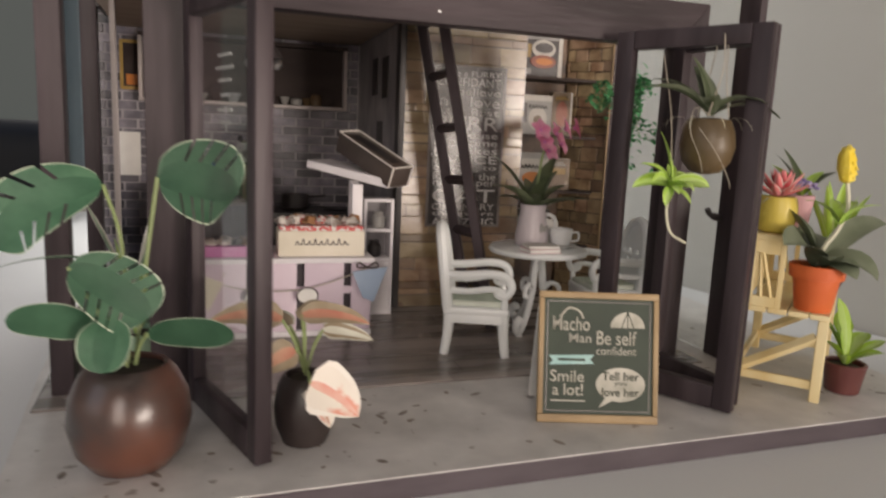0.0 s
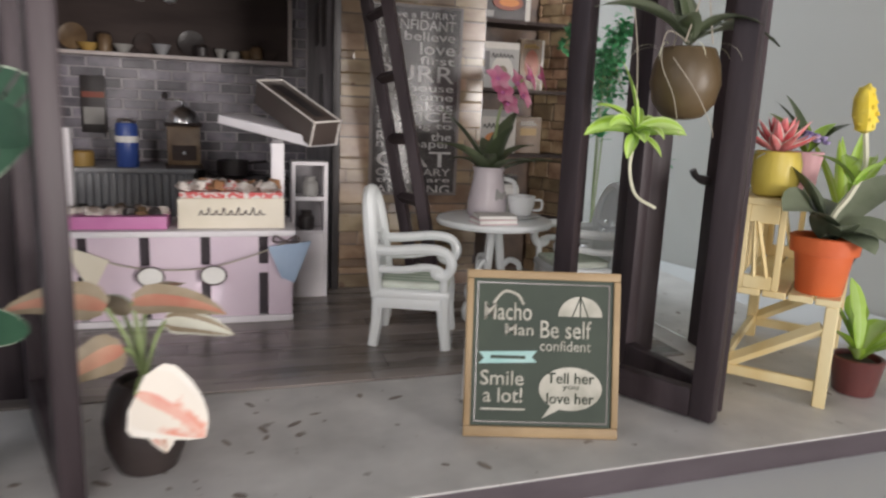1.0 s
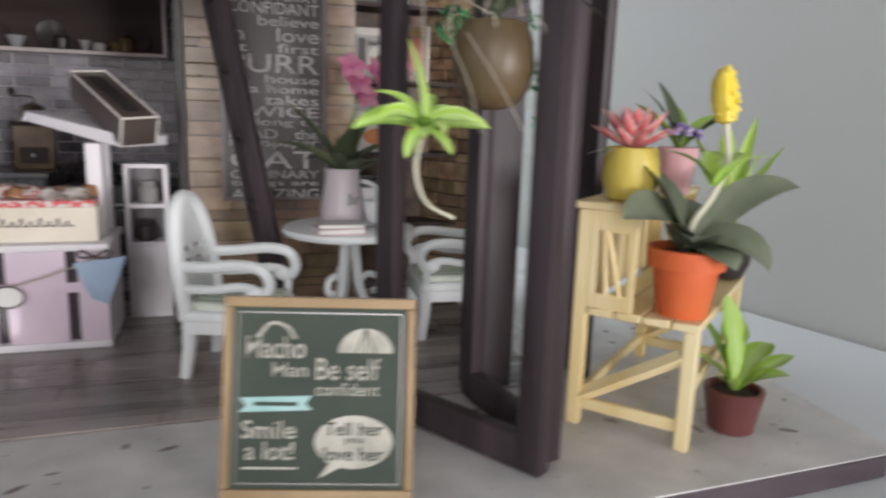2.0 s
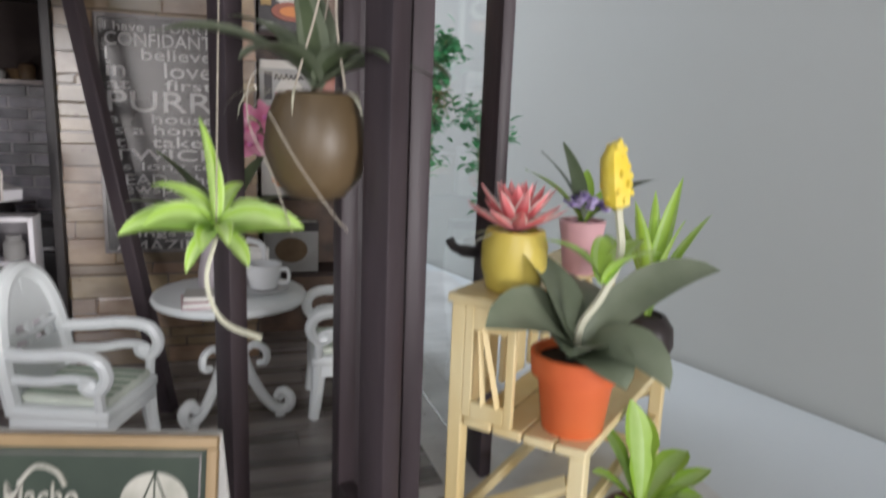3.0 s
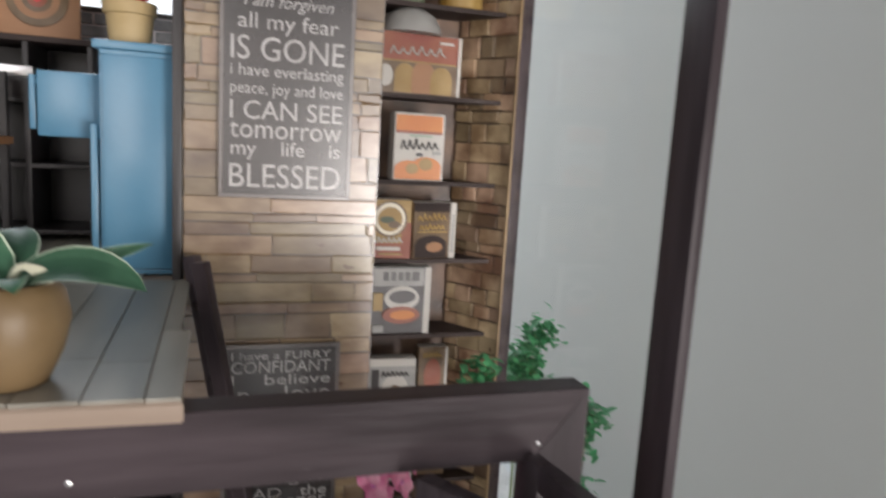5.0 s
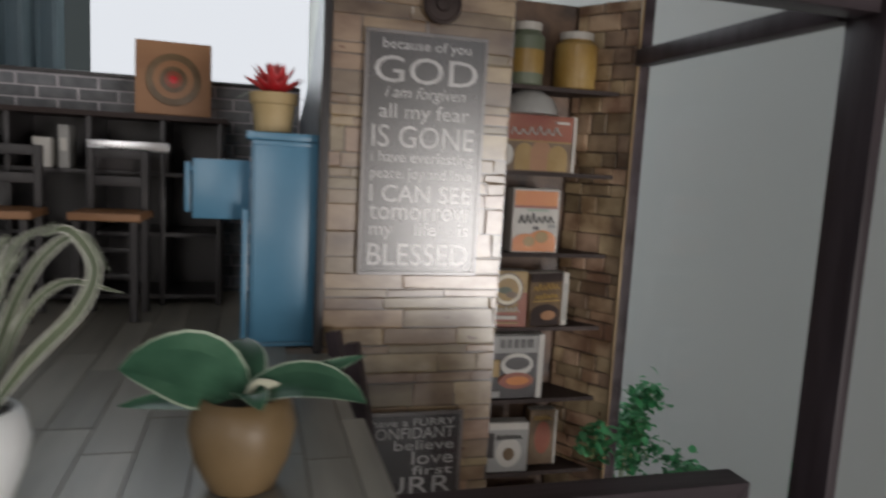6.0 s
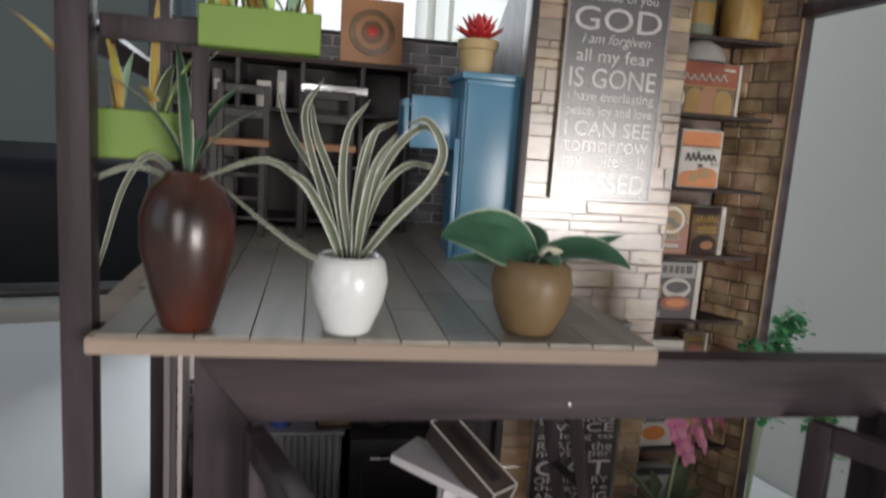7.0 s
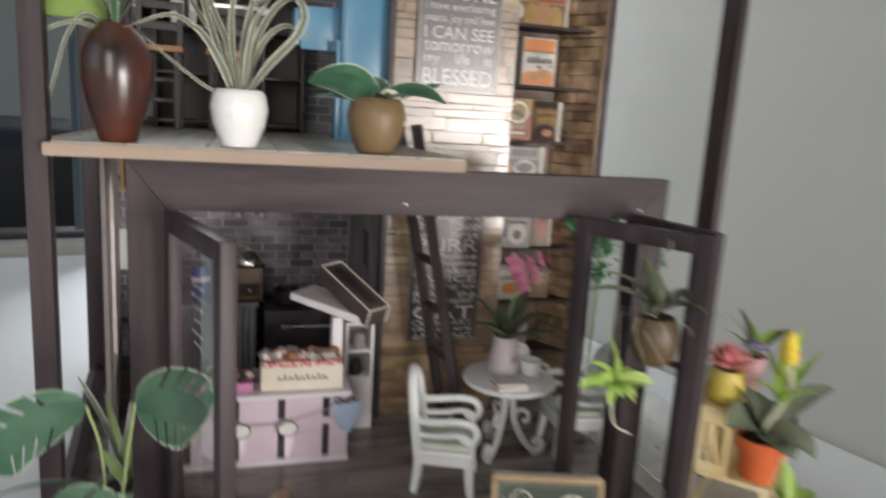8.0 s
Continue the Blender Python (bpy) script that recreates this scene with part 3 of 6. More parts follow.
part("post", upright([(FX0, 0.0), (OX0, 0.0), (OX0, OZ), (FX0, FZ)], FY0, FY1, bevel=0.012), M["darkwood"], front)
part("post", upright([(OX1, 0.0), (FX1, 0.0), (FX1, FZ), (OX1, OZ)], FY0, FY1, bevel=0.012), M["darkwood"], front)
part("beam", upright([(FX0, FZ), (OX0, OZ), (OX1, OZ), (FX1, FZ)], FY0, FY1, bevel=0.012), M["framewood"], front)
for x in (6.5, 13.6):
    part("screw", moved(lathe([(0.04, 0), (0.045, 0.012), (0.02, 0.025)], 10), Matrix.Translation((x, FY0 + 0.005, OZ + 0.3)) @ Matrix.Rotation(radians(90), 4, "X")), M["silver"], front, "tiny silver pin head")


def door_leaf(name, x0, y0, x1, y1, label, bar=0.55, deep=0.42, z0=0.06, z1=9.42, low=0.6, lean=0.0, hinges=True):
    """A glazed door leaf that stands open, from its hinge to its free edge."""
    length, a = math.hypot(x1 - x0, y1 - y0), math.degrees(math.atan2(y1 - y0, x1 - x0))
    leaf_ob = thing(name, x0, y0, 0, a, label, "door", kind="structure", rx=lean)
    d = deep / 2
    part("stile", box(0, bar, -d, d, z0, z1, 0.05), M["darkwood"], leaf_ob)
    part("stile", box(length - bar, length, -d, d, z0, z1, 0.05), M["darkwood"], leaf_ob)
    part("rail", box(bar, length - bar, -d, d, z1 - bar, z1, 0.04), M["darkwood"], leaf_ob)
    part("rail", box(bar, length - bar, -d, d, z0, z0 + low, 0.04), M["darkwood"], leaf_ob)
    for z in (1.5, 4.7, 8.0) if hinges else ():
        part("hinge", moved(lathe([(0.09, z - 0.35), (0.11, z - 0.3), (0.11, z + 0.3), (0.09, z + 0.35)], 10), Matrix.Translation((-0.02, d, 0))), M["blackpaint"], leaf_ob)
    return leaf_ob, length


left_leaf, leaf_len = door_leaf("door_1", 0.62, 18.2, 2.05, 14.15, "dark wooden glazed door leaf standing open at the front", bar=0.46, deep=0.36)
pane_1 = part("pane", box(0.38, leaf_len - 0.38, -0.03, 0.03, 0.58, 8.94), M["clear"], left_leaf, "clear door pane with white bars for reflected lettering")
pane_1.visible_shadow = False
# reflected poster lettering, built as white bars on the pane
for z, w in ((8.0, 0.8), (7.75, 1.0), (7.5, 0.7), (7.2, 0.5), (6.9, 0.9), (6.65, 0.6)):
    part("lettering", box(2.2 - w / 2, 2.2 + w / 2, 0.035, 0.045, z, z + 0.07), M["ink"], pane_1, "white bar on the glass, a modelled reflection of lettering")
door_leaf("door_2", 13.42, 18.2, 13.86, 14.95, "dark wooden folding door leaf standing open beside the chalkboard", bar=0.45, deep=0.3, z1=9.6, hinges=False)
door_leaf("door_3", 13.5, 14.58, 11.46, 17.95, "dark wooden folding door leaf folded back on its neighbour", bar=0.48, deep=0.32, z1=9.55, hinges=False)

# outer posts and rails
def post(name, x, y, w, d, z1, label):
    ob = part(name, box(x - w / 2, x + w / 2, y - d / 2, y + d / 2, 0, z1, 0.04), M["darkwood"], None, label)
    return tagged(ob, label, "post", kind="structure")


post("post_1", 16.38, 18.85, 0.24, 0.9, 19.4, "tall dark brown corner post of the miniature house")
post("post_2", -2.4, 19.0, 0.52, 0.5, 19.4, "tall dark brown corner post of the miniature house")
post("post_3", -3.75, 32.0, 0.6, 0.5, 19.4, "tall dark brown rear post of the miniature house")
rail = tagged(new("side_frame"), "dark brown rails of the glazed side of the house", "frame", kind="structure")
for z in (0.35, 16.0, 19.1):
    a, b = Vector((-2.4, 19.25, z)), Vector((-3.75, 31.75, z))
    part("rail", tube([a, b], [0.32, 0.32], 4), M["darkwood"], rail)
roof_rail = tagged(new("roof_frame"), "dark brown rails along the top of the house", "frame", kind="structure")
part("rail", box(16.1, 16.6, 19.34, 26.4, 19.0, 19.45, 0.04), M["darkwood"], roof_rail)
part("rail", box(-2.0, 16.22, 18.5, 19.1, 19.0, 19.4, 0.04), M["framewood"], roof_rail)
side_pane = part("glass_side", box(16.3, 16.35, 19.34, 26.4, 0.05, 19.0), M["sheen"], None, "clear acrylic side pane between post and stone wall")
tagged(side_pane, "clear acrylic side pane between post and stone wall", "pane", kind="structure").visible_shadow = False
# walls
wall_stone = tagged(new("wall_stone"), "wall of stacked honey-coloured ledge stones with glossy finish", "wall", kind="structure")
part("core", box(7.62, 12.42, 26.3, 26.75, 0, 22.6), M["stone_joint"], wall_stone)
part("edge_strip", box(7.38, 7.6, 26.05, 26.7, 0, 22.6, 0.03), M["blackpaint"], wall_stone, "black edge strip")
wall_side = tagged(new("wall_side"), "side wall of the kitchen covered with dark printed paper", "wall", kind="structure")
part("lower", box(7.4, 7.62, 26.75, 34.5, 0, 10.6), M["sidepaper"], wall_side)
gable = upright([(26.75, 10.6), (34.5, 10.6), (34.5, 17.2), (30.0, 18.3), (26.75, 20.6)], 7.4, 7.62)
for v in gable.verts:
    v.co.x, v.co.y = v.co.y, v.co.x
part("upper", gable, M["brickdark"], wall_side)
for y, z, h in ((28.6, 8.0, 1.6), (30.6, 8.2, 1.5), (29.4, 5.6, 1.5)):
    part("print", box(7.37, 7.398, y - 0.55, y + 0.55, z, z + h), M["blackpaint"], wall_side, "dark framed print on the paper")
wall_back = tagged(new("wall_back"), "kitchen wall of purple-grey bricks", "wall", kind="structure")
part("core", box(-4.2, 7.4, 34.5, 35.0, 0, 18.25), M["mortar"], wall_back)
part("coping", box(-4.2, 7.4, 34.4, 35.05, 18.25, 18.38, 0.02), M["blackpaint"], wall_back)
wall_left = tagged(new("wall_left"), "thin lilac-brown side panel with a narrow arched slot", "wall", kind="structure")
LEFT_FRAME = Matrix.Translation((-1.42, 21.6, 0)) @ Matrix.Rotation(radians(7.5), 4, "Z")
for a, b, c, d in ((0, 2.5, 0.05, 10.58), (6.0, 12.6, 0.05, 10.58), (2.5, 6.0, 0.05, 2.6), (2.5, 6.0, 9.6, 10.58)):
    part("panel", moved(box(-0.12, 0.0, a, b, c, d), LEFT_FRAME), M["lilac"], wall_left)
for s0, s1 in ((2.5, 4.25), (6.0, 4.25)):
    corner = upright([(s0, 7.6), (s0 + (s1 - s0) * 0.22, 8.5), (s0 + (s1 - s0) * 0.55, 9.2), (s1, 9.6), (s0, 9.6)], -0.12, 0.0)
    for v in corner.verts:
        v.co.x, v.co.y = v.co.y, v.co.x
    bmesh.ops.recalc_face_normals(corner, faces=corner.faces[:])
    part("arch_corner", moved(corner, LEFT_FRAME), M["lilac"], wall_left)
niche = tagged(new("wall_niche"), "tall shelf recess lined with brown stones", "wall", kind="structure")
# back and inner side carry the recess shadow as a dark stone colour
part("back", box(12.12, 15.7, 28.4, 28.7, 0, 20.9), M["nicheshade"], niche)
part("inner_side", box(12.12, 12.4, 26.76, 28.39, 0, 20.9), M["nicheshade"], niche)
# the outer side of the recess splays forward to a dark edge strip
SPLAY = Matrix.Translation((16.4, 26.5, 0)) @ Matrix.Rotation(radians(33), 4, "Z")
part("side", moved(box(0.0, 0.2, 0.0, 2.2, 0, 20.9), SPLAY), M["stone_joint"], niche)
part("edge_strip", box(16.26, 16.6, 26.36, 26.49, 0, 21.0, 0.03), M["framewood"], niche, "dark edge strip")
part("edge_line", box(16.2, 16.255, 26.38, 26.47, 0, 21.0, 0.01), M["oak"], niche, "pale worn edge line")
SHELVES = [2.3, 4.6, 6.85, 9.15, 11.35, 13.55, 15.9, 18.3]
for z in SHELVES:
    shelf = slab([(12.43, 26.95), (16.02, 26.95), (15.1, 28.38), (12.43, 28.38)], z - 0.12, z)
    part("shelf", shelf, M["shelfwood"], niche)

# loft
loft = tagged(new("loft_floor"), "loft floor of grey planks on a pale wooden slab", "floor", kind="structure")
LOFT = [(-2.15, 18.3), (8.0, 17.95), (7.6, 26.0), (7.35, 26.0), (7.35, 34.35), (-3.1, 34.35), (-2.55, 19.27), (-2.0, 19.27), (-2.0, 18.72), (-2.15, 18.72)]
part("slab", slab(LOFT, 10.63, 10.93, bevel=0.03), M["loftwood"], loft, "pale wooden slab edge")
LOFT_Z = 10.99

# ---------- lettering ----------
def lettering(parent, words, x0, x1, z0, z1, y, material, name="lettering", thick=0.012, bold=0.0, slant=0.0):
    """Raised words that fill the given field of a board facing the front."""
    data = bpy.data.curves.new("words", "FONT")
    data.body, data.size, data.extrude, data.offset, data.shear = words, 1.0, 0.0, bold, slant
    data.resolution_u = 3
    holder = new("words", data)
    bpy.context.view_layer.update()
    mesh = bpy.data.meshes.new_from_object(holder.evaluated_get(bpy.context.evaluated_depsgraph_get()))
    bpy.data.objects.remove(holder)
    bm = bmesh.new()
    bm.from_mesh(mesh)
    bpy.data.meshes.remove(mesh)
    xs, zs = [v.co.x for v in bm.verts], [v.co.y for v in bm.verts]
    a, b, c, d = min(xs), max(xs), min(zs), max(zs)
    for v in bm.verts:
        v.co = (x0 + (v.co.x - a) / (b - a) * (x1 - x0), y, z0 + (v.co.y - c) / (d - c) * (z1 - z0))
    got = bmesh.ops.extrude_face_region(bm, geom=bm.faces[:])
    for g in got["geom"]:
        if isinstance(g, bmesh.types.BMVert):
            g.co.y -= thick
    return part(name, bm, material, parent, smooth=False)


# ---------- posters on the stone wall ----------
def poster(x0, x1, z0, z1, label):
    y = 26.12
    ob = thing("poster", (x0 + x1) / 2, y, z0, 0, label, "poster", "posters on the stone wall")
    w, h = (x1 - x0) / 2, z1 - z0
    part("panel", box(-w + 0.08, w - 0.08, -0.03, 0.02, 0.08, h - 0.08), M["poster"], ob)
    for a, b, c, d in ((-w, w, 0, 0.1), (-w, w, h - 0.1, h), (-w, -w + 0.1, 0.1, h - 0.1), (w - 0.1, w, 0.1, h - 0.1)):
        part("frame", box(a, b, -0.05, 0.02, c, d, 0.01, seg=1), M["posterrim"], ob)
    return ob, w, h


upper, w, h = poster(8.42, 11.64, 13.02, 19.25, "tall dark poster with white verse lettering on the stone wall")
for words, z0, z1, wide, bold in (("because of you", 5.7, 6.02, 0.72, 0), ("GOD", 4.94, 5.60, 0.84, 0), ("i am forgiven", 4.48, 4.86, 0.66, 0), ("all my fear", 3.94, 4.42, 0.74, 0), ("IS GONE", 3.32, 3.88, 0.84, 0),
                                  ("i have everlasting", 2.86, 3.22, 0.84, 0), ("peace, joy and love", 2.44, 2.80, 0.84, 0), ("I CAN SEE", 1.92, 2.36, 0.84, 0), ("tomorrow", 1.46, 1.84, 0.84, 0), ("my    life    is", 0.94, 1.40, 0.82, 0), ("BLESSED", 0.26, 0.84, 0.84, 0)):
    lettering(upper, words, -w * wide, w * wide, z0, z1, -0.03, M["ink"], bold=bold, slant=0.3 if words == "i am forgiven" else 0)
lower, w, h = poster(8.55, 11.55, 3.2, 9.25, "dark poster with white verse lettering behind the ladder")
lines = [("I have a FURRY", 0.2), ("CONFIDANT", 0.32), ("I    believe", 0.28), ("in    love", 0.38), ("at    first", 0.26), ("PURR", 0.52), ("a    house", 0.24), ("is a home", 0.24), ("it   takes", 0.28), ("TWICE", 0.30),
         ("as long to", 0.26), ("READ   the", 0.28), ("newspaper", 0.26), ("CAT", 0.52), ("ORDINARY", 0.24), ("things are", 0.22), ("AMAZING", 0.30)]
z = h - 0.2
for words, tall in lines:
    lettering(lower, words, -w * 0.84, w * 0.84, z - tall, z, -0.03, M["ink"])
    z -= tall + 0.045
medal = thing("medallion", 10.35, 26.1, 20.0, 0, "round dark metal medallion on the stone wall", "ornament", rx=90)
part("disc", lathe([(0.5, 0), (0.5, 0.06), (0.44, 0.1), (0.40, 0.06), (0.2, 0.06), (0.16, 0.14), (0.0, 0.16)], 28), M["shelfwood"], medal)

# ---------- chalkboard sign ----------
def chalk_sign():
    x0, y0, x1, y1 = 8.4, 15.2, 11.22, 14.45
    width = math.hypot(x1 - x0, y1 - y0)
    ob = thing("chalkboard_sign", (x0 + x1) / 2, (y0 + y1) / 2, 0, math.degrees(math.atan2(y1 - y0, x1 - x0)), "oak-framed dark green chalkboard sign standing on the paving", "sign", "", "", rx=-13)
    w, h = width / 2, 3.12
    part("panel", box(-w + 0.1, w - 0.1, -0.05, 0.04, 0.1, h - 0.1), M["chalkboard"], ob)
    for a, b, c, d in ((-w, w, 0, 0.2), (-w, w, h - 0.16, h), (-w, -w + 0.13, 0.2, h - 0.16), (w - 0.13, w, 0.2, h - 0.16)):
        part("frame", box(a, b, -0.1, 0.06, c, d, 0.03), M["oak"], ob)
    for a, b, c, d in ((-w + 0.2, w - 0.2, 0.27, 0.29), (-w + 0.2, w - 0.2, h - 0.25, h - 0.23), (-w + 0.2, -w + 0.22, 0.27, h - 0.23), (w - 0.22, w - 0.2, 0.27, h - 0.23)):
        part("line", box(a, b, -0.058, -0.05, c, d), M["posterrim"], ob)
    y = -0.05
    lettering(ob, "Macho", -1.12, -0.22, 2.18, 2.52, y, M["chalk"], bold=0.008)
    lettering(ob, "Man", -0.72, -0.18, 1.9, 2.12, y, M["chalk"], bold=0.008)
    arc = curve_points([(-0.95, y - 0.01, 2.5), (-0.75, y - 0.01, 2.72), (-0.5, y - 0.01, 2.66), (-0.38, y - 0.01, 2.48)], 5)
    part("drawing", tube(arc, 0.03, 6), M["chalk"], ob, "chalk moustache line")
    lettering(ob, "Be self", -0.05, 0.92, 1.86, 2.2, y, M["chalk"], bold=0.008)
    lettering(ob, "confident", -0.05, 0.92, 1.62, 1.82, y, M["chalk"], bold=0.004)
    brolly = [(0.28, 2.28), (1.12, 2.28)] + [(0.7 + 0.42 * math.cos(radians(a)), 2.28 + 0.38 * math.sin(radians(a))) for a in range(15, 180, 15)]
    umbrella = part("drawing", upright(brolly, y - 0.012, y), M["chalk"], ob, "chalk umbrella")
    for a in (60, 90, 120):
        part("line", tube([(0.7, y - 0.014, 2.66), (0.7 + 0.4 * math.cos(radians(a)) * 0.75, y - 0.014, 2.28)], 0.012, 4), M["chalkboard"], umbrella)
    ribbon = part("ribbon", upright([(-1.2, 1.36), (-1.1, 1.46), (-1.2, 1.58), (-0.1, 1.62), (-0.2, 1.5), (-0.1, 1.4)], y - 0.012, y), M["chalkblue"], ob, "pale teal ribbon with writing bars")
    part("bar", box(-0.98, -0.32, y - 0.02, y - 0.012, 1.46, 1.52), M["chalkboard"], ribbon)
    lettering(ob, "Smile", -1.16, -0.34, 0.96, 1.24, y, M["chalk"], bold=0.008)
    lettering(ob, "a lot!", -1.1, -0.36, 0.64, 0.92, y, M["chalk"], bold=0.008)
    part("line", box(-1.14, -0.3, y - 0.01, y, 0.5, 0.53), M["chalk"], ob)
    bubble = part("bubble", upright(disc_outline(0.55, 0.92, 0.60, 24, 0.68), y - 0.012, y), M["chalk"], ob, "white speech bubble")
    part("tail", upright([(0.2, 0.62), (0.4, 0.56), (0.02, 0.36)], y - 0.0125, y - 0.0005), M["chalk"], bubble)
    lettering(bubble, "Tell her", 0.1, 1.0, 1.02, 1.22, y - 0.012, M["chalkboard"], bold=0.006)
    lettering(bubble, "you", 0.4, 0.7, 0.88, 0.98, y - 0.012, M["chalkboard"])
    lettering(bubble, "love her", 0.1, 1.0, 0.64, 0.84, y - 0.012, M["chalkboard"], bold=0.006)
    part("back_panel", moved(box(-w + 0.06, w - 0.02, 0.0, 0.12, -h + 0.1, 0, 0.02), Matrix.Translation((0, 0.12, h - 0.05)) @ Matrix.Rotation(radians(27), 4, "X")), M["paperwhite"], ob, "plain white rear leaf of the sign")
    return ob


chalk_sign()

# ---------- chairs and round table ----------
def garden_chair(x, y, rz, label):
    ob = thing("armchair", x, y, 0.05, rz, label, "chair", "chairs round the table")
    white = M["plasticwhite"]
    for lx, ly, splay in ((-0.8, -0.82, -1), (-0.8, 0.82, -1), (0.82, -0.85, 1), (0.82, 0.85, 1)):
        leg = tube([(lx + splay * 0.12, ly * 1.06, 0), (lx + splay * 0.03, ly * 1.0, 0.7), (lx, ly * 0.96, 1.32)], [0.13, 0.155, 0.19], 8)
        part("leg", leg, white, ob)
    part("seat", box(-1.0, 1.0, -1.0, 1.0, 1.26, 1.52, 0.1, seg=3), white, ob)
    part("apron", box(0.9, 1.0, -0.85, 0.85, 1.06, 1.3, 0.03), white, ob)
    cushion = part("cushion", box(-0.82, 0.94, -0.8, 0.8, 1.5, 1.68, 0.08, seg=3), M["cushionwhite"], ob, "green and white striped seat pad")
    for k in range(5):
        part("stripe", box(-0.76, 0.9, -0.66 + k * 0.3, -0.54 + k * 0.3, 1.672, 1.69, 0.008, seg=1), M["cushiongreen"], cushion)
    rim = [(-0.86, -0.86, 1.45), (-0.95, -0.9, 2.2), (-1.06, -0.8, 3.0), (-1.16, -0.5, 3.62), (-1.2, 0, 3.85), (-1.16, 0.5, 3.62), (-1.06, 0.8, 3.0), (-0.95, 0.9, 2.2), (-0.86, 0.86, 1.45)]
    back = part("backrest", tube(curve_points(rim, 5), 0.17, 8), white, ob, "rounded pierced back")
    for outline in (((-0.84, 1.5), (0.84, 1.5), (0.88, 2.1), (0.84, 2.42), (-0.84, 2.42), (-0.88, 2.1)), ((-0.8, 2.84), (0.8, 2.84), (0.7, 3.2), (0.48, 3.6), (0.0, 3.8), (-0.48, 3.6), (-0.7, 3.2))):
        panel = upright([(y, z) for y, z in outline], -0.05, 0.05)
        for v in panel.verts:
            v.co = Vector((-0.86 - 0.142 * (v.co.z - 1.45) - v.co.y, v.co.x, v.co.z))
        part("back_panel", panel, white, back)
    for s in (-1, 1):
        part("side_apron", box(-0.85, 0.9, s * 0.92 - 0.06, s * 0.92 + 0.06, 1.02, 1.32, 0.03), white, ob)
    for ly, top in ((-0.5, 3.5), (0, 3.78), (0.5, 3.5)):
        part("splat", tube(curve_points([(-0.9, ly * 0.5, 1.5), (-1.0, ly * 1.1, 2.3), (-1.1, ly * 0.9, 2.95), (-1.17, ly * 0.6, top)], 4), [0.13] * 13, 6, flat=0.5), white, back)
    part("splat", tube(curve_points([(-1.03, -0.8, 2.75), (-1.06, -0.3, 2.6), (-1.06, 0.3, 2.6), (-1.03, 0.8, 2.75)], 4), 0.09, 6), white, back)
    for s in (-1, 1):
        arm = [(-0.98, s * 0.86, 2.48), (-0.4, s * 0.97, 2.5), (0.35, s * 1.0, 2.58), (0.85, s * 1.0, 2.5), (1.02, s * 1.0, 2.2), (0.86, s * 1.0, 1.92), (0.62, s * 1.0, 1.98), (0.66, s * 1.0, 2.14)]
        part("armrest", tube(curve_points(arm, 5), 0.13, 8), white, ob)
        part("arm_support", tube(curve_points([(-0.9, s * 0.88, 2.0), (-0.2, s * 0.96, 2.02), (0.4, s * 1.0, 2.12), (0.8, s * 1.0, 2.0), (0.84, s * 0.94, 1.5)], 4), 0.1, 8), white, ob)
    return ob


garden_chair(8.85, 20.85, -21, "white plastic armchair with striped pad beside the round table")
garden_chair(14.4, 22.6, 176, "white plastic garden armchair behind the open folding door")


def round_table():
    ob = thing("round_table", 11.62, 22.5, 0.05, 20, "small round white table with three scrolled legs", "table")
    part("tabletop", lathe([(0.0, 2.72), (1.5, 2.72), (1.66, 2.76), (1.70, 2.84), (1.66, 2.92), (1.55, 2.95), (0, 2.95)], 48), M["plasticwhite"], ob)
    for k in range(3):
        a = radians(120 * k + 200)
        line = curve_points([(0.12, 0, 2.72), (0.2, 0, 2.0), (0.3, 0, 1.3), (0.62, 0, 0.62), (0.98, 0, 0.22), (1.28, 0, 0.2), (1.36, 0, 0.46), (1.18, 0, 0.6), (1.06, 0, 0.44)], 5)
        leg = tube(line, 0.13, 8)
        bmesh.ops.rotate(leg, cent=(0, 0, 0), matrix=Matrix.Rotation(a, 3, "Z"), verts=leg.verts)
        part("leg", leg, M["plasticwhite"], ob)
        foot = lathe([(0.12, 0.0), (0.13, 0.06), (0.1, 0.12)], 10)
        part("foot", moved(foot, Matrix.Rotation(a, 4, "Z") @ Matrix.Translation((1.12, 0, 0))), M["plasticwhite"], ob)
        scroll = tube(curve_points([(0.26, 0, 1.45), (0.5, 0, 1.7), (0.78, 0, 1.6), (0.8, 0, 1.32), (0.6, 0, 1.26)], 4), 0.09, 6)
        part("scroll", moved(scroll, Matrix.Rotation(a, 4, "Z")), M["plasticwhite"], ob)
    return ob


round_table()
TABLE_Z = 3.0


# ---------- plants: shared pieces ----------
def pot(parent, profile, material, soil_r, soil_z, seg=36, label=""):
    part("pot", lathe(profile, seg), material, parent, label)
    part("soil", lathe([(0.0, soil_z - 0.02), (soil_r * 0.98, soil_z - 0.02), (soil_r * 0.9, soil_z + 0.03), (soil_r * 0.4, soil_z + 0.07), (0.0, soil_z + 0.06)], 18, 0.2), M["soil"], parent)


def hollow(outer, wall=0.1):
    """Turns an outer profile, foot to rim, into a vessel with an inside."""
    r, z = outer[-1]
    return outer + [(r - wall * 0.5, z + wall * 0.25), (r - wall, z), (r - wall * 1.2, z - 0.35)]


def put_leaf(parent, material, *args, name="leaf", label="", **kw):
    mats = material if isinstance(material, (list, tuple)) else [material]
    mats = list(mats) + [mats[0]] * (3 - len(mats))
    return part(name, leaf(*args, **kw), mats, parent, label)


def stalk(parent, points, radius, material, name="stem", n=5):
    return part(name, tube(curve_points(points, n), radius, 6), material, parent)


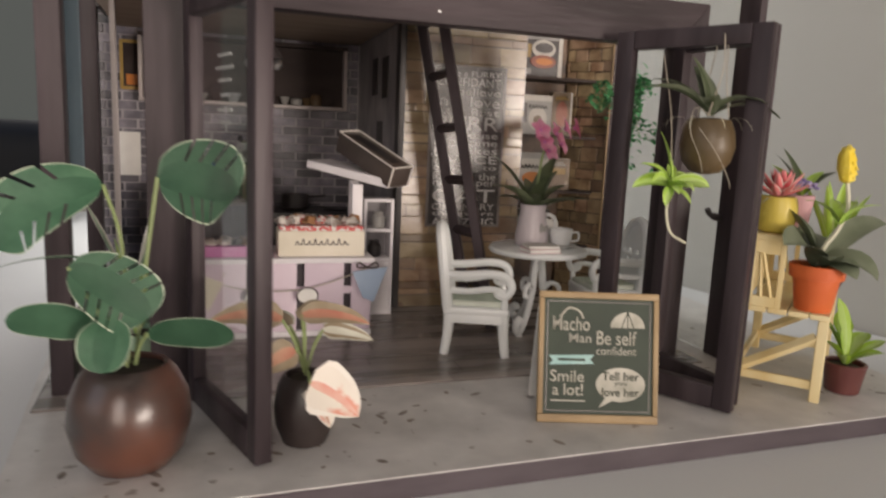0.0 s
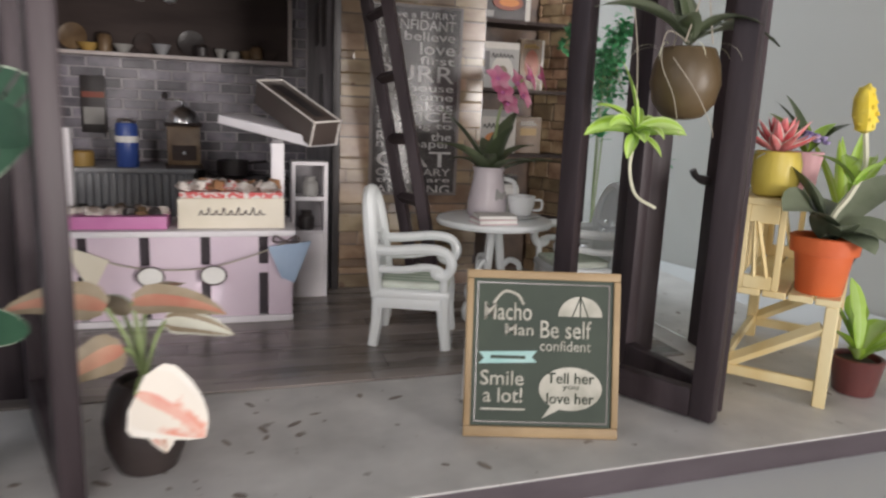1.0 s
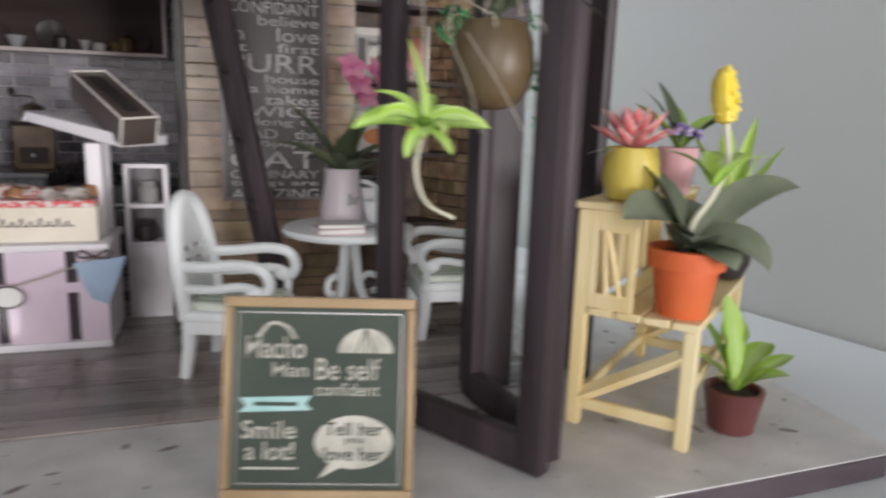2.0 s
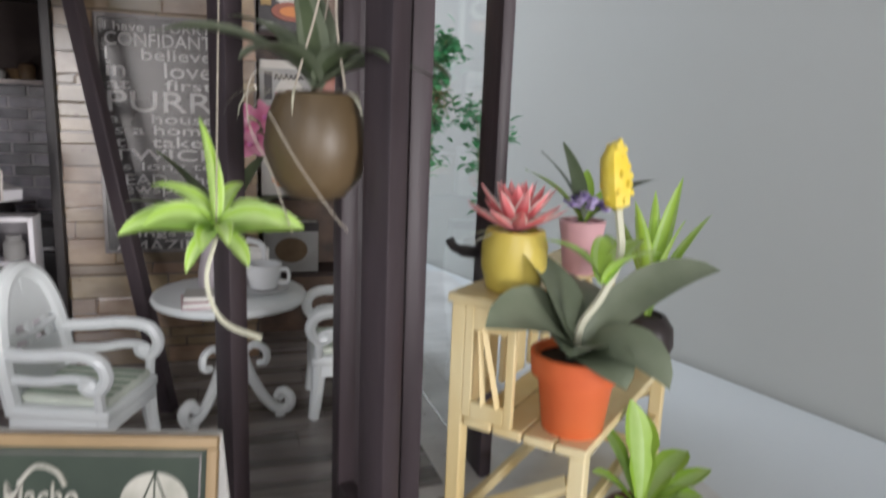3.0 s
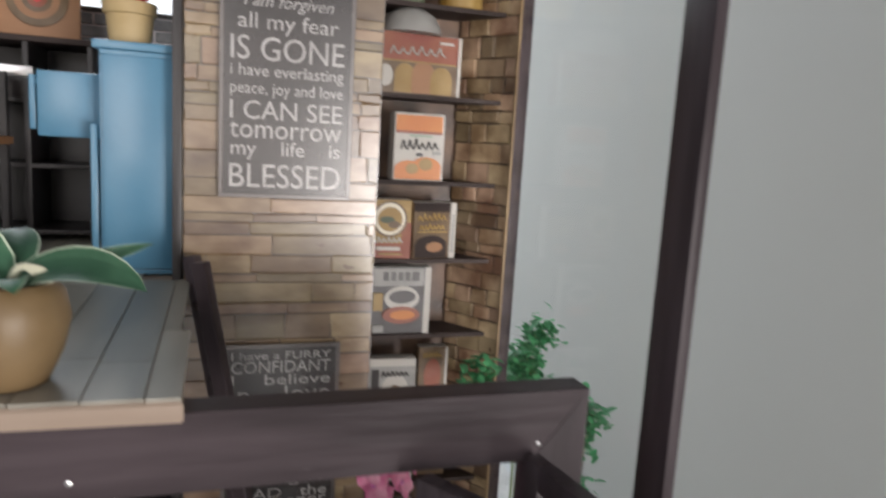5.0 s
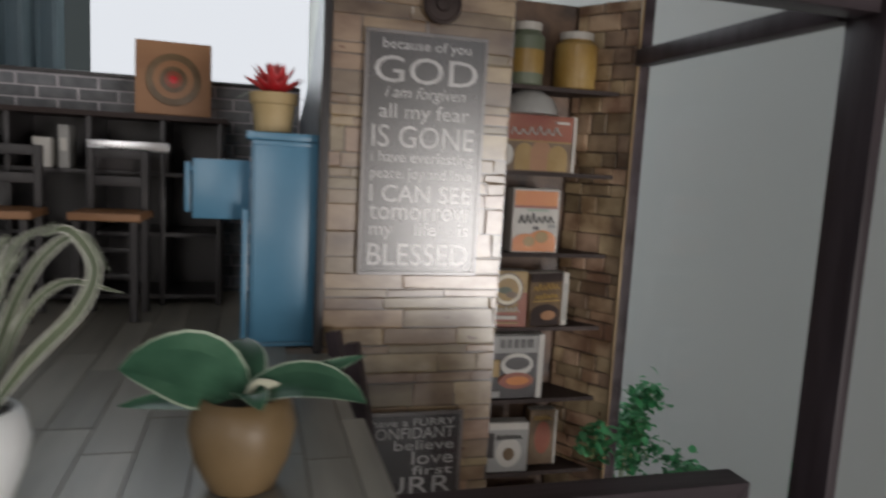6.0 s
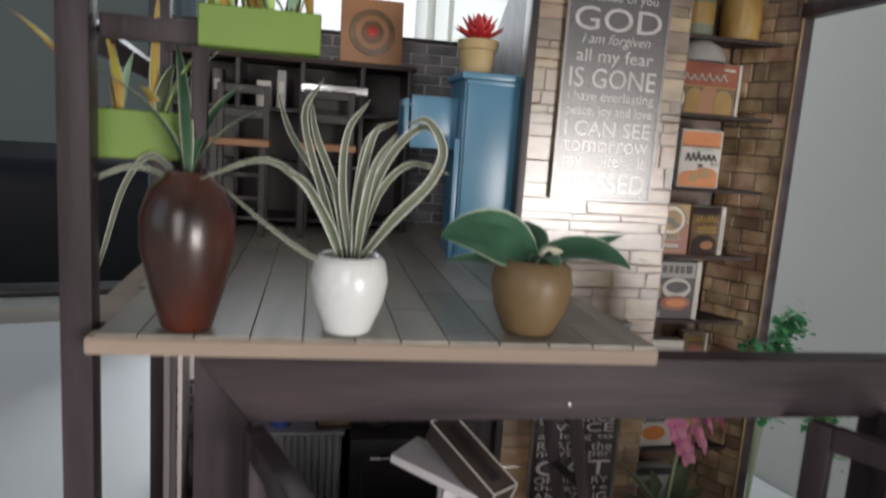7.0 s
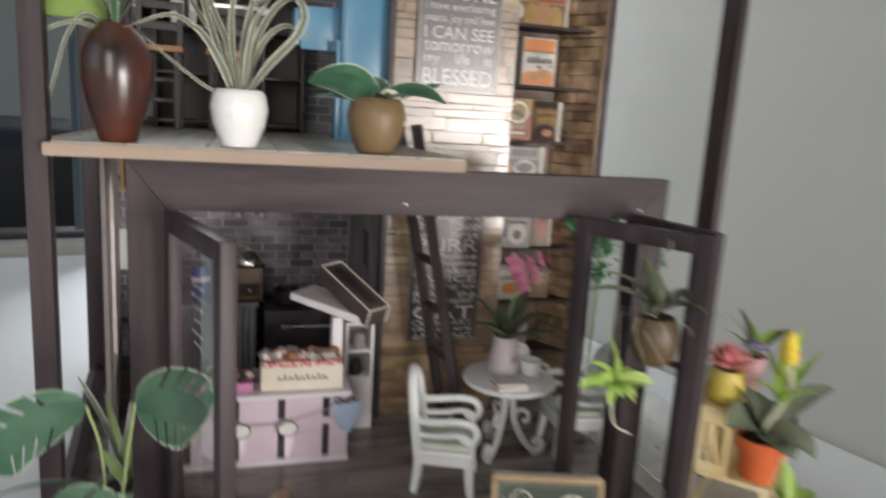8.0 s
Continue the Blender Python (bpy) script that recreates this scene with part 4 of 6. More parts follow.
# ---------- table setting ----------
orchid = thing("potted_orchid", 11.5, 22.85, TABLE_Z, 0, "pink orchid in a pale lilac jug on the round table", "plant")
pot(orchid, hollow([(0.5, 0.0), (0.58, 0.05), (0.57, 0.4), (0.46, 1.0), (0.43, 1.28), (0.47, 1.42)], 0.06), M["lilacglaze"], 0.36, 1.22, label="pale lilac jug with a faint leaf print")
part("print", moved(upright([(-0.05, 0.35), (0.1, 0.5), (0.25, 0.75), (0.05, 0.7), (-0.1, 0.85), (-0.15, 0.55)], -0.54, -0.5), Matrix.Rotation(radians(20), 4, "Z")), M["cardgrey"], orchid)
stalk(orchid, [(0.5, 0, 0.4), (0.85, 0.05, 0.5), (0.85, 0.05, 0.95), (0.5, 0, 1.1)], 0.07, M["whiteglaze"], "handle")
for yaw, pitch, length, wide, droop in ((160, 66, 2.5, 0.75, 30), (205, 48, 2.4, 0.75, 50), (30, 72, 2.4, 0.8, 30), (-80, 70, 2.0, 0.7, 40), (-60, 45, 1.9, 0.6, 60), (20, 55, 2.1, 0.55, 60), (80, 60, 1.9, 0.55, 50), (-20, 35, 2.2, 0.5, 45), (120, 45, 1.8, 0.5, 70), (250, 55, 1.7, 0.5, 60)):
    put_leaf(orchid, M["olive"], (0, 0, 1.1), yaw, pitch, length, wide, droop=droop, shape="blade", cup=0.35)
stalk(orchid, [(0, 0, 1.1), (0.2, 0.2, 2.2), (0.5, 0.45, 3.3), (1.2, 0.7, 4.0)], 0.045, M["stem"])
for cx, cy, cz in ((0.45, 0.45, 3.55), (0.95, 0.6, 3.85), (1.35, 0.7, 4.05), (0.6, 0.4, 3.25), (1.75, 0.75, 4.1), (0.3, 0.5, 3.95), (1.15, 0.6, 3.5)):
    bloom = part("flower", lathe([(0.03, -0.05), (0.09, 0.0), (0.05, 0.1), (0.0, 0.12)], 8), M["magenta"], orchid)
    bloom.matrix_basis = at_cm(cx, cy, cz, 55 + cx * 10, 0, cx * 40)
    for k in range(5):
        put_leaf(bloom, M["pink"], (0, 0, 0), k * 72 + cx * 30, 25, 0.46, 0.36, name="petal", droop=30, cup=0.2, n=5)

for k, (dx, dy, rz, sx, sy, t, m) in enumerate(((0.0, 0.0, 12, 1.15, 0.75, 0.14, "bookpink"), (0.04, 0.03, 4, 1.1, 0.72, 0.10, "cardwhite"))):
    book = thing("book", 11.2 + dx, 21.45 + dy, TABLE_Z + 0.14 * k, rz - 8, "small pink and white book lying on the round table", "book", "books on the table")
    part("cover", box(-sx / 2, sx / 2, -sy / 2, sy / 2, 0, 0.02), M[m], book)
    part("page_block", box(-sx / 2 + 0.02, sx / 2 - 0.03, -sy / 2 + 0.02, sy / 2 - 0.02, 0.02, t - 0.02), M["paperwhite"], book)
    part("cover", box(-sx / 2, sx / 2, -sy / 2, sy / 2, t - 0.02, t, 0.004, seg=1), M[m], book)
cup = thing("teacup", 12.35, 22.3, TABLE_Z, -30, "white teacup on a saucer on the round table", "cup")
part("saucer", lathe([(0.25, 0), (0.3, 0.03), (0.55, 0.1), (0.56, 0.12), (0.3, 0.07), (0, 0.06)], 28), M["whiteglaze"], cup)
part("bowl", lathe([(0.2, 0.08), (0.3, 0.12), (0.38, 0.4), (0.4, 0.66), (0.36, 0.66), (0.33, 0.4), (0.0, 0.2)], 28), M["whiteglaze"], cup)
part("handle", tube(curve_points([(0.36, 0, 0.55), (0.58, 0, 0.55), (0.58, 0, 0.3), (0.34, 0, 0.25)], 5), 0.04, 6), M["whiteglaze"], cup)
napkin = thing("napkin_holder", 12.1, 23.0, TABLE_Z, -20, "white folded napkins standing on the round table", "napkins")
part("napkin", moved(box(-0.4, 0.4, -0.04, 0.0, 0, 0.9, 0.03), Matrix.Rotation(radians(-8), 4, "X")), M["paperwhite"], napkin)
part("napkin", moved(box(-0.36, 0.42, 0.06, 0.1, 0, 0.82, 0.03), Matrix.Rotation(radians(6), 4, "X")), M["paperwhite"], napkin)

# ---------- ladder ----------
ladder = thing("ladder", 0, 0, 0, 0, "dark brown wooden ladder leaning against the loft floor", "ladder")
LAD = [((7.83, 25.8, 11.6), (9.95, 24.6, 0.06)), ((8.06, 24.1, 11.75), (10.2, 22.9, 0.06))]
for a, b in LAD:
    va, vb = Vector(a), Vector(b)
    d = (vb - va).normalized()
    bm = box(-0.16, 0.16, -0.17, 0.17, 0, (vb - va).length, 0.03, seg=1)
    m = Matrix.Translation(va) @ d.to_track_quat("Z", "Y").to_matrix().to_4x4()
    part("stile", moved(bm, m), M["darkwood"], ladder)
for k in range(6):
    s = 0.1 + k * 0.155
    p, q = Vector(LAD[0][0]).lerp(Vector(LAD[0][1]), s), Vector(LAD[1][0]).lerp(Vector(LAD[1][1]), s)
    part("rung", tube([p, q], 0.17, 4), M["darkwood"], ladder)

# ---------- dessert counter ----------
counter = thing("dessert_counter", 0, 0, 0.05, 0, "white and lilac market counter with dark slots", "counter")
CX0, CX1, CY0, CY1, CZ = -0.2, 5.87, 22.85, 25.3, 2.56
# the core's dark colour gives the slots their inner shade
part("carcass", box(CX0 + 0.1, CX1 - 0.1, CY0 + 0.14, CY1 - 0.1, 0.12, CZ - 0.15), M["slot"], counter, "solid core coloured as the shade inside the slots")
part("worktop", box(CX0 - 0.05, CX1 + 0.08, CY0 - 0.12, CY1 + 0.05, CZ - 0.16, CZ, 0.03), M["counterwhite"], counter)
part("plinth", box(CX0 - 0.02, CX1 + 0.02, CY0 - 0.08, CY1, 0.0, 0.18, 0.03), M["counterwhite"], counter)
edges = [CX0, 0.62, 2.1, 3.6, 5.1, CX1]
for a, b in zip(edges, edges[1:]):
    part("panel", box(a + (0.12 if a > CX0 else 0), b - (0.12 if b < CX1 else 0), CY0, CY0 + 0.12, 0.18, CZ - 0.16, 0.02), M["counterpink"], counter)
    if a > CX0:
        part("crosspiece", box(a - 0.13, a + 0.13, CY0 + 0.02, CY0 + 0.1, 1.38, 1.62), M["counterpink"], counter)
part("panel", box(CX1 - 0.1, CX1, CY0 + 0.13, CY1, 0.18, CZ - 0.16), M["counterwhite"], counter)
for x in (CX0 + 0.12, CX1 - 0.5):
    part("upright", box(x, x + 0.36, 23.9, 24.3, CZ, 4.85 if x > 2 else 5.1, 0.03), M["counterwhite"], counter)
part("upright", box(CX1 - 0.42, CX1 - 0.1, 24.9, 25.2, CZ, 4.9, 0.03), M["counterwhite"], counter)
a, b = Vector((4.4, 25.35, 5.45)), Vector((6.8, 23.45, 4.95))
d = (b - a).normalized()
side = Vector((0.62, 0.78, 0.0))
up = d.cross(side).normalized()
if up.z < 0:
    up = -up
roof = bmesh.new()
bmesh.ops.create_cube(roof, size=1)
for v in roof.verts:
    v.co = (a + b) / 2 + d * v.co.x * (b - a).length + side * v.co.y * 1.5 + up * v.co.z * 0.28
bmesh.ops.bevel(roof, geom=roof.edges[:], offset=0.03, segments=1, affect="EDGES")
part("sloping_board", roof, M["counterwhite"], counter, "white board sloping from the uprights")

garland = thing("garland", 0.15, -0.06, 0.05, 0, "string garland with blue pennant and paper cups", "garland")
stalk(garland, [(0.0, 22.72, 2.3), (1.2, 22.74, 1.75), (2.4, 22.74, 1.55), (3.6, 22.74, 1.6), (4.8, 22.72, 1.95), (5.6, 22.65, 2.3)], 0.02, M["string"], "string")
part("pennant", upright([(5.05, 2.15), (6.2, 2.3), (5.75, 1.15), (5.4, 1.3)], 22.60, 22.63), M["flagblue"], garland, "blue paper pennant")
part("pennant", upright([(0.1, 2.25), (1.15, 1.85), (0.7, 0.95)], 22.68, 22.71), M["cream"], garland, "cream paper pennant")
for x in (2.1, 3.65):
    cupflag = part("paper_cup", upright([(x - 0.3, 1.3), (x + 0.3, 1.3), (x + 0.2, 0.42), (x - 0.2, 0.42)], 22.73, 22.76), M["clear"], garland, "clear paper cup cut-out")
    cupflag.visible_shadow = False
    part("lid", upright(disc_outline(x, 1.38, 0.34, 20, 0.78), 22.70, 22.73), M["paperwhite"], cupflag)
    part("rim", tube([(px, 22.69, pz) for px, pz in disc_outline(x, 1.38, 0.33, 20, 0.78) + disc_outline(x, 1.38, 0.33, 20, 0.78)[:1]], 0.022, 5), M["script"], cupflag, "dark ring round the lid")
bow = part("bow", tube(curve_points([(5.5, 22.6, 2.3), (5.25, 22.58, 2.45), (5.2, 22.58, 2.3), (5.5, 22.58, 2.3), (5.8, 22.58, 2.45), (5.85, 22.58, 2.28), (5.5, 22.58, 2.28)], 4), 0.03, 5), M["script"], garland)

def crumple(bm, amount):
    """Pushes the points of a small lump about, like folded wrapping."""
    for v in bm.verts:
        v.co += Vector((rnd.uniform(-amount, amount), rnd.uniform(-amount, amount), rnd.uniform(-amount, amount) * 0.7))


tray = thing("pastry_tray", 1.3, 23.75, CZ + 0.05, 0, "magenta tray of pastries under clear wrap on the counter", "tray")
part("tray", box(-1.15, 1.35, -0.7, 0.8, 0.0, 0.34, 0.04), M["magenta"], tray)
rnd = random.Random(8)
for k in range(15):
    lump = lathe([(0.0, 0.0), (0.17, 0.02), (0.2, 0.1), (0.11, 0.2), (0.0, 0.22)], 7, 0.75)
    crumple(lump, 0.05)
    part("pastry", moved(lump, Matrix.Translation((-0.95 + 0.152 * k, rnd.uniform(-0.45, 0.45), 0.32)) @ Matrix.Rotation(rnd.uniform(0, 6), 4, "Z")), M[("wrap", "cardblack", "wrap", "cardbrown")[k % 4]], tray)
cookies = thing("cookie_box", 4.3, 23.75, CZ + 0.05, 0, "cream box of wrapped cookies with red checked lining", "box")
for a, b, c, d in ((-1.38, 1.38, -0.62, -0.56), (-1.38, 1.38, 0.5, 0.56), (-1.38, -1.32, -0.56, 0.5), (1.32, 1.38, -0.56, 0.5)):
    part("side", box(a, b, c, d, 0, 0.82, 0.015, seg=1), M["cream"], cookies)
part("bottom", box(-1.36, 1.36, -0.6, 0.54, 0.0, 0.06), M["cream"], cookies)
part("lining", box(-1.34, 1.34, -0.585, 0.5, 0.7, 0.98, 0.04), M["check"], cookies, "red and white checked paper")
for k in range(26):
    lump = lathe([(0.0, 0.0), (0.18, 0.03), (0.22, 0.12), (0.13, 0.24), (0.0, 0.27)], 7, 0.8)
    crumple(lump, 0.06)
    part("cookie", moved(lump, Matrix.Translation((-1.2 + 0.096 * k, rnd.uniform(-0.42, 0.38), 0.92 + rnd.uniform(0, 0.1))) @ Matrix.Rotation(rnd.uniform(0, 6), 4, "Z")), M[("wrap", "wrap", "check", "wrap", "orangewood")[k % 5]], cookies)
for k in range(9):
    x = -0.85 + k * 0.19
    part("script", tube(curve_points([(x, -0.63, 0.36), (x + 0.07, -0.63, 0.5 + 0.08 * (k % 2)), (x + 0.1, -0.63, 0.38), (x + 0.2, -0.63, 0.4)], 3), 0.016, 5), M["script"], cookies, "dark illegible script stroke")

gift = new("chocolate_box")
tagged(gift, "long dark brown box with white edges, lying askew", "box")
A, B, D = Vector((5.03, 24.7, 6.6)), Vector((5.83, 25.05, 6.62)), Vector((6.42, 22.5, 5.52))
ex, ey = (D - A), (B - A)
ex, lx = ex.normalized(), ex.length
ey = (ey - ex * ey.dot(ex))
ly, ey = 0.86, ey.normalized()
ez = ey.cross(ex)
if ez.z < 0:
    ez = -ez
rot = Matrix((ex, ey, ez)).transposed().to_4x4()
gift.matrix_basis = Matrix.Translation((A - ez * 0.68) * C) @ rot
part("body", box(0, lx, 0, ly, 0, 0.64, 0.02), M["chocolate"], gift)
part("lid", box(-0.02, lx + 0.02, -0.02, ly + 0.02, 0.60, 0.68, 0.02), M["chocolate"], gift)
part("inset", box(0.35, lx - 0.35, ly / 2 - 0.16, ly / 2 + 0.16, 0.68, 0.69), M["blackpaint"], gift, "dark label strip")
for p, q in (((0, 0, .69), (lx, 0, .69)), ((0, ly, .69), (lx, ly, .69)), ((0, 0, .69), (0, ly, .69)), ((lx, 0, .69), (lx, ly, .69)), ((lx, 0, 0), (lx, 0, .69)), ((lx, ly, 0), (lx, ly, .69))):
    part("piping", tube([p, q], 0.028, 6), M["rimwhite"], gift)

unit = thing("white_shelf_unit", 6.58, 25.62, 0.05, 0, "narrow white open shelf unit beside the counter", "shelf")
for x in (-0.55, 0.43):
    part("side", box(x, x + 0.12, -0.42, 0.4, 0, 4.25, 0.03), M["counterwhite"], unit)
for z in (0.0, 2.0, 3.05, 4.13):
    part("shelf", box(-0.43, 0.43, -0.4, 0.38, z, z + 0.12, 0.015), M["counterwhite"], unit)
part("door", box(-0.43, 0.43, -0.42, -0.34, 0.12, 2.0, 0.02), M["counterwhite"], unit)
part("back", box(-0.43, 0.43, 0.36, 0.4, 0.1, 4.2), M["sidepaper"], unit)
for k, z in enumerate((2.12, 3.17)):
    jar = thing("jar", 6.5 + 0.12 * k, 25.52, 0.05 + z, 0, "small dark jar on the white shelf unit", "jar", "jars on the white unit")
    part("body", lathe([(0.2, 0), (0.24, 0.05), (0.24, 0.4), (0.16, 0.5), (0.17, 0.6), (0, 0.6)], 16), M["cardblack"] if k == 0 else M["cardgrey"], jar)

# ---------- plants on the paving ----------
monstera = thing("monstera_plant", -0.42, 14.85, 0, 0, "monstera with scalloped leaves in a round brown glazed pot", "plant")
pot(monstera, hollow([(0.5, 0.0), (0.72, 0.06), (1.0, 0.42), (1.13, 0.95), (1.08, 1.45), (0.88, 1.88), (0.74, 2.05)], 0.1), M["brownglaze"], 0.66, 1.95, 48, "round brown glazed pot with a soft highlight")


def big_leaf(parent, base, tip, yaw, pitch, length, width, stem_mid, droop=25, roll=0, twist=0, mats=("greenmid", "leafedge", "green"), shape="round"):
    stalk(parent, [base, stem_mid, tip], 0.038, M["stem"])
    put_leaf(parent, [M[m] for m in mats], tip, yaw, pitch, length, width, droop=droop, shape=shape, cup=0.1, roll=roll, twist=twist, edge=0.04, mid=0.42, n=34, slits=(9, 14, 19, 24) if width > 1.2 else ())


big_leaf(monstera, (0.1, 0, 1.95), (0.5, 0.85, 5.55), -14, 8, 1.6, 1.7, (0.3, 0.6, 4.0), 38, 72)
big_leaf(monstera, (0, 0.1, 1.95), (-0.55, 1.3, 5.35), 190, -2, 2.4, 1.35, (-0.2, 1.0, 4.2), 62, -68)
big_leaf(monstera, (0, 0, 1.95), (-0.95, -0.1, 3.95), -14, -18, 1.7, 1.3, (-0.5, 0.1, 3.0), 30, 66)
big_leaf(monstera, (0, -0.1, 1.95), (-0.25, -0.4, 3.05), 258, -50, 1.0, 0.95, (-0.2, -0.2, 2.7), 30, 0)
big_leaf(monstera, (0.1, 0, 1.95), (0.35, -0.05, 2.65), -6, 2, 1.6, 0.65, (0.2, 0.0, 2.4), 12, 45, 0, ("green", "leafedge", "green"))
big_leaf(monstera, (-0.1, 0, 1.95), (-0.55, -0.1, 2.75), 178, 22, 1.5, 0.7, (-0.3, 0.0, 2.5), 28, -50, 0, ("green", "leafedge", "green"))
put_leaf(monstera, [M["green"], M["leafedge"]], (-0.2, 0.5, 3.9), 184, 14, 2.4, 0.2, droop=40, shape="blade", cup=0.3)

pale = thing("snake_plant", -0.95, 20.5, 0.02, 0, "pale upright variegated plant in a light green pot", "plant")
pot(pale, hollow([(0.5, 0), (0.62, 0.2), (0.72, 0.9), (0.74, 1.1)], 0.08), M["greenpale"], 0.62, 0.95)
for yaw, pitch, length, wide, twist in ((20, 84, 4.7, 0.8, 30), (200, 80, 3.7, 0.8, -30), (300, 76, 3.0, 0.8, 0), (250, 62, 2.2, 0.6, 20), (340, 58, 2.0, 0.6, 0), (120, 70, 2.8, 0.5, 0)):
    put_leaf(pale, [M["leafwhite"], M["paperwhite"], M["greenpale"]] if length > 3.3 else [M["greenpale"], M["leafwhite"], M["limepale"]], (0, 0, 0.95), yaw, pitch, length, wide * 0.75, droop=16, shape="blade", twist=twist)

caladium = thing("caladium_plant", 2.95, 15.2, 0, 0, "caladium with cream and coral leaves in a black pot", "plant")
pot(caladium, hollow([(0.36, 0.0), (0.46, 0.05), (0.62, 0.45), (0.66, 0.85), (0.57, 1.3), (0.47, 1.5)], 0.08), M["blackpot"], 0.4, 1.4, 40)
for base, yaw, pitch, length, wide, droop, roll, mats in (
        ((0.0, -0.95, 1.66), -10, -22, 1.22, 1.22, 32, 62, ("petalblotch", "petalwhite", "petalpink")),
        ((0.1, -0.5, 1.35), -60, -30, 0.9, 0.8, 40, 0, ("petalblotch", "petalwhite", "petalcoral")),
        ((-0.1, -0.2, 2.85), -10, 8, 1.45, 0.62, 35, 40, ("petalbrown", "petalbrown", "petalcoral")),
        ((-0.5, -0.1, 2.75), 178, 18, 1.5, 0.75, 45, -40, ("petalbrown", "petalbrown", "petalcoral")),
        ((-0.25, -0.3, 2.15), 205, -12, 1.1, 0.7, 25, -50, ("petalbrown", "petalbrown", "petalcoral")),
        ((0.35, -0.1, 2.5), -8, -4, 1.1, 0.5, 20, 45, ("petalbrown", "leafwhite", "leafwhite")),
        ((0.0, 0.3, 2.6), 60, 30, 1.2, 0.6, 50, 0, ("petalbrown", "petalbrown", "petalcoral")),
        ((-0.3, 0.3, 2.5), 130, 25, 1.2, 0.6, 50, 0, ("petalbrown", "leafwhite", "petalbrown"))):
    stalk(caladium, [(0, 0, 1.5), (base[0] * 0.5, base[1] * 0.5, (1.5 + base[2]) / 2 + 0.15), base], 0.035, M["stem"])
    put_leaf(caladium, [M[m] for m in mats], base, yaw, pitch, length, wide, droop=droop, shape="heart", cup=0.2, edge=0.2, roll=roll, mid=0.4 if mats[0] == "petalbrown" else 0.16)

# ---------- yellow plant stand with its pots ----------
stand = thing("plant_stand", 16.37, 16.17, 0, -48.7, "yellow wooden chair-shaped plant stand on the paving", "plant stand")
Y = M["yellowpaint"]
LONG = 3.88
for lx, ly in ((-1.1, -0.78), (-1.1, LONG), (0.98, -0.78), (0.98, LONG)):
    part("leg", box(lx - 0.13, lx + 0.13, ly - 0.12, ly + 0.12, 0, 2.25 if lx > 0 else 4.25, 0.025, seg=1), Y, stand)
for k in range(4):
    part("seat_slat", box(-0.92 + k * 0.52, -0.92 + k * 0.52 + 0.48, -0.92, LONG + 0.15, 2.25, 2.4, 0.02, seg=1), Y, stand)
part("top_shelf", box(-1.28, -0.08, -0.95, LONG + 0.18, 4.25, 4.4, 0.02, seg=1), Y, stand)
for ly in (-0.86, LONG):
    for x0, x1, z0, z1 in ((-0.97, -0.82, 2.4, 4.25), (-0.24, -0.1, 2.4, 4.25), (-0.82, -0.24, 3.86, 4.25), (-0.82, -0.24, 2.4, 2.7)):
        part("end_panel", box(x0, x1, ly - 0.05, ly + 0.05, z0, z1, 0.015, seg=1), Y, stand)
    for x0, x1 in ((-0.72, -0.62), (-0.66, -0.36)):
        part("end_slat", tube([(x1, ly, 2.66), (x0, ly, 3.9)], 0.085, 4, flat=0.6), Y, stand)
for k in range(7):
    ly = -0.3 + k * 0.6
    part("back_slat", box(-1.14, -1.04, ly - 0.17, ly + 0.17, 2.4, 4.25, 0.02, seg=1), Y, stand)
for ly in (-0.78, LONG):
    part("rail", box(-0.97, 0.85, ly - 0.07, ly + 0.07, 0.32, 0.56, 0.02, seg=1), Y, stand)
    a, b = Vector((-0.97, ly, 0.6)), Vector((0.85, ly, 1.75))
    part("brace", tube([a, b], 0.15, 4), Y, stand)
for lx in (-1.1, 0.98):
    part("rail", box(lx - 0.07, lx + 0.07, -0.66, LONG - 0.12, 1.0 if lx > 0 else 0.4, 1.22 if lx > 0 else 0.62, 0.02, seg=1), Y, stand)

rubber = thing("rubber_plant", 16.6, 15.52, 2.4, 0, "grey-green leaves and yellow flower spike in orange clay pot", "plant")
pot(rubber, hollow([(0.44, 0.0), (0.47, 0.04), (0.58, 0.88), (0.68, 0.9), (0.71, 1.24)], 0.09), M["terracotta"], 0.6, 1.1, 44, "orange clay pot with a rolled rim")
for yaw, pitch, length, wide, droop, z, roll in ((196, 58, 2.1, 1.15, 80, 1.15, -30), (-50, 44, 1.7, 0.9, 115, 1.15, 20), (12, 44, 3.4, 0.62, 58, 1.25, 50), (135, 70, 2.1, 1.15, 35, 1.2, 0), (60, 50, 2.0, 1.0, 60, 1.2, 20), (235, 50, 1.3, 0.95, 70, 1.15, -10), (-80, 30, 1.2, 0.9, 80, 1.15, 10)):
    put_leaf(rubber, [M["greygreen"], M["greygreen"], M["greygreen"]], (0, 0, z), yaw, pitch, length, wide, droop=droop, shape="oval", cup=0.3, roll=roll)
stalk(rubber, [(0, 0, 1.1), (-0.1, -0.2, 1.7), (0.15, -0.32, 2.2), (0.38, -0.34, 2.8), (0.32, -0.28, 3.5)], 0.06, M["stempale"])
spike = part("flower_spike", lathe([(0.02, 0), (0.17, 0.08), (0.22, 0.4), (0.2, 0.75), (0.1, 0.95), (0, 1.0)], 14, 0.35), M["yellow"], rubber, "yellow flower spike", at=at_cm(0.32, -0.28, 3.45, 0, -8, 0))
rnd = random.Random(21)
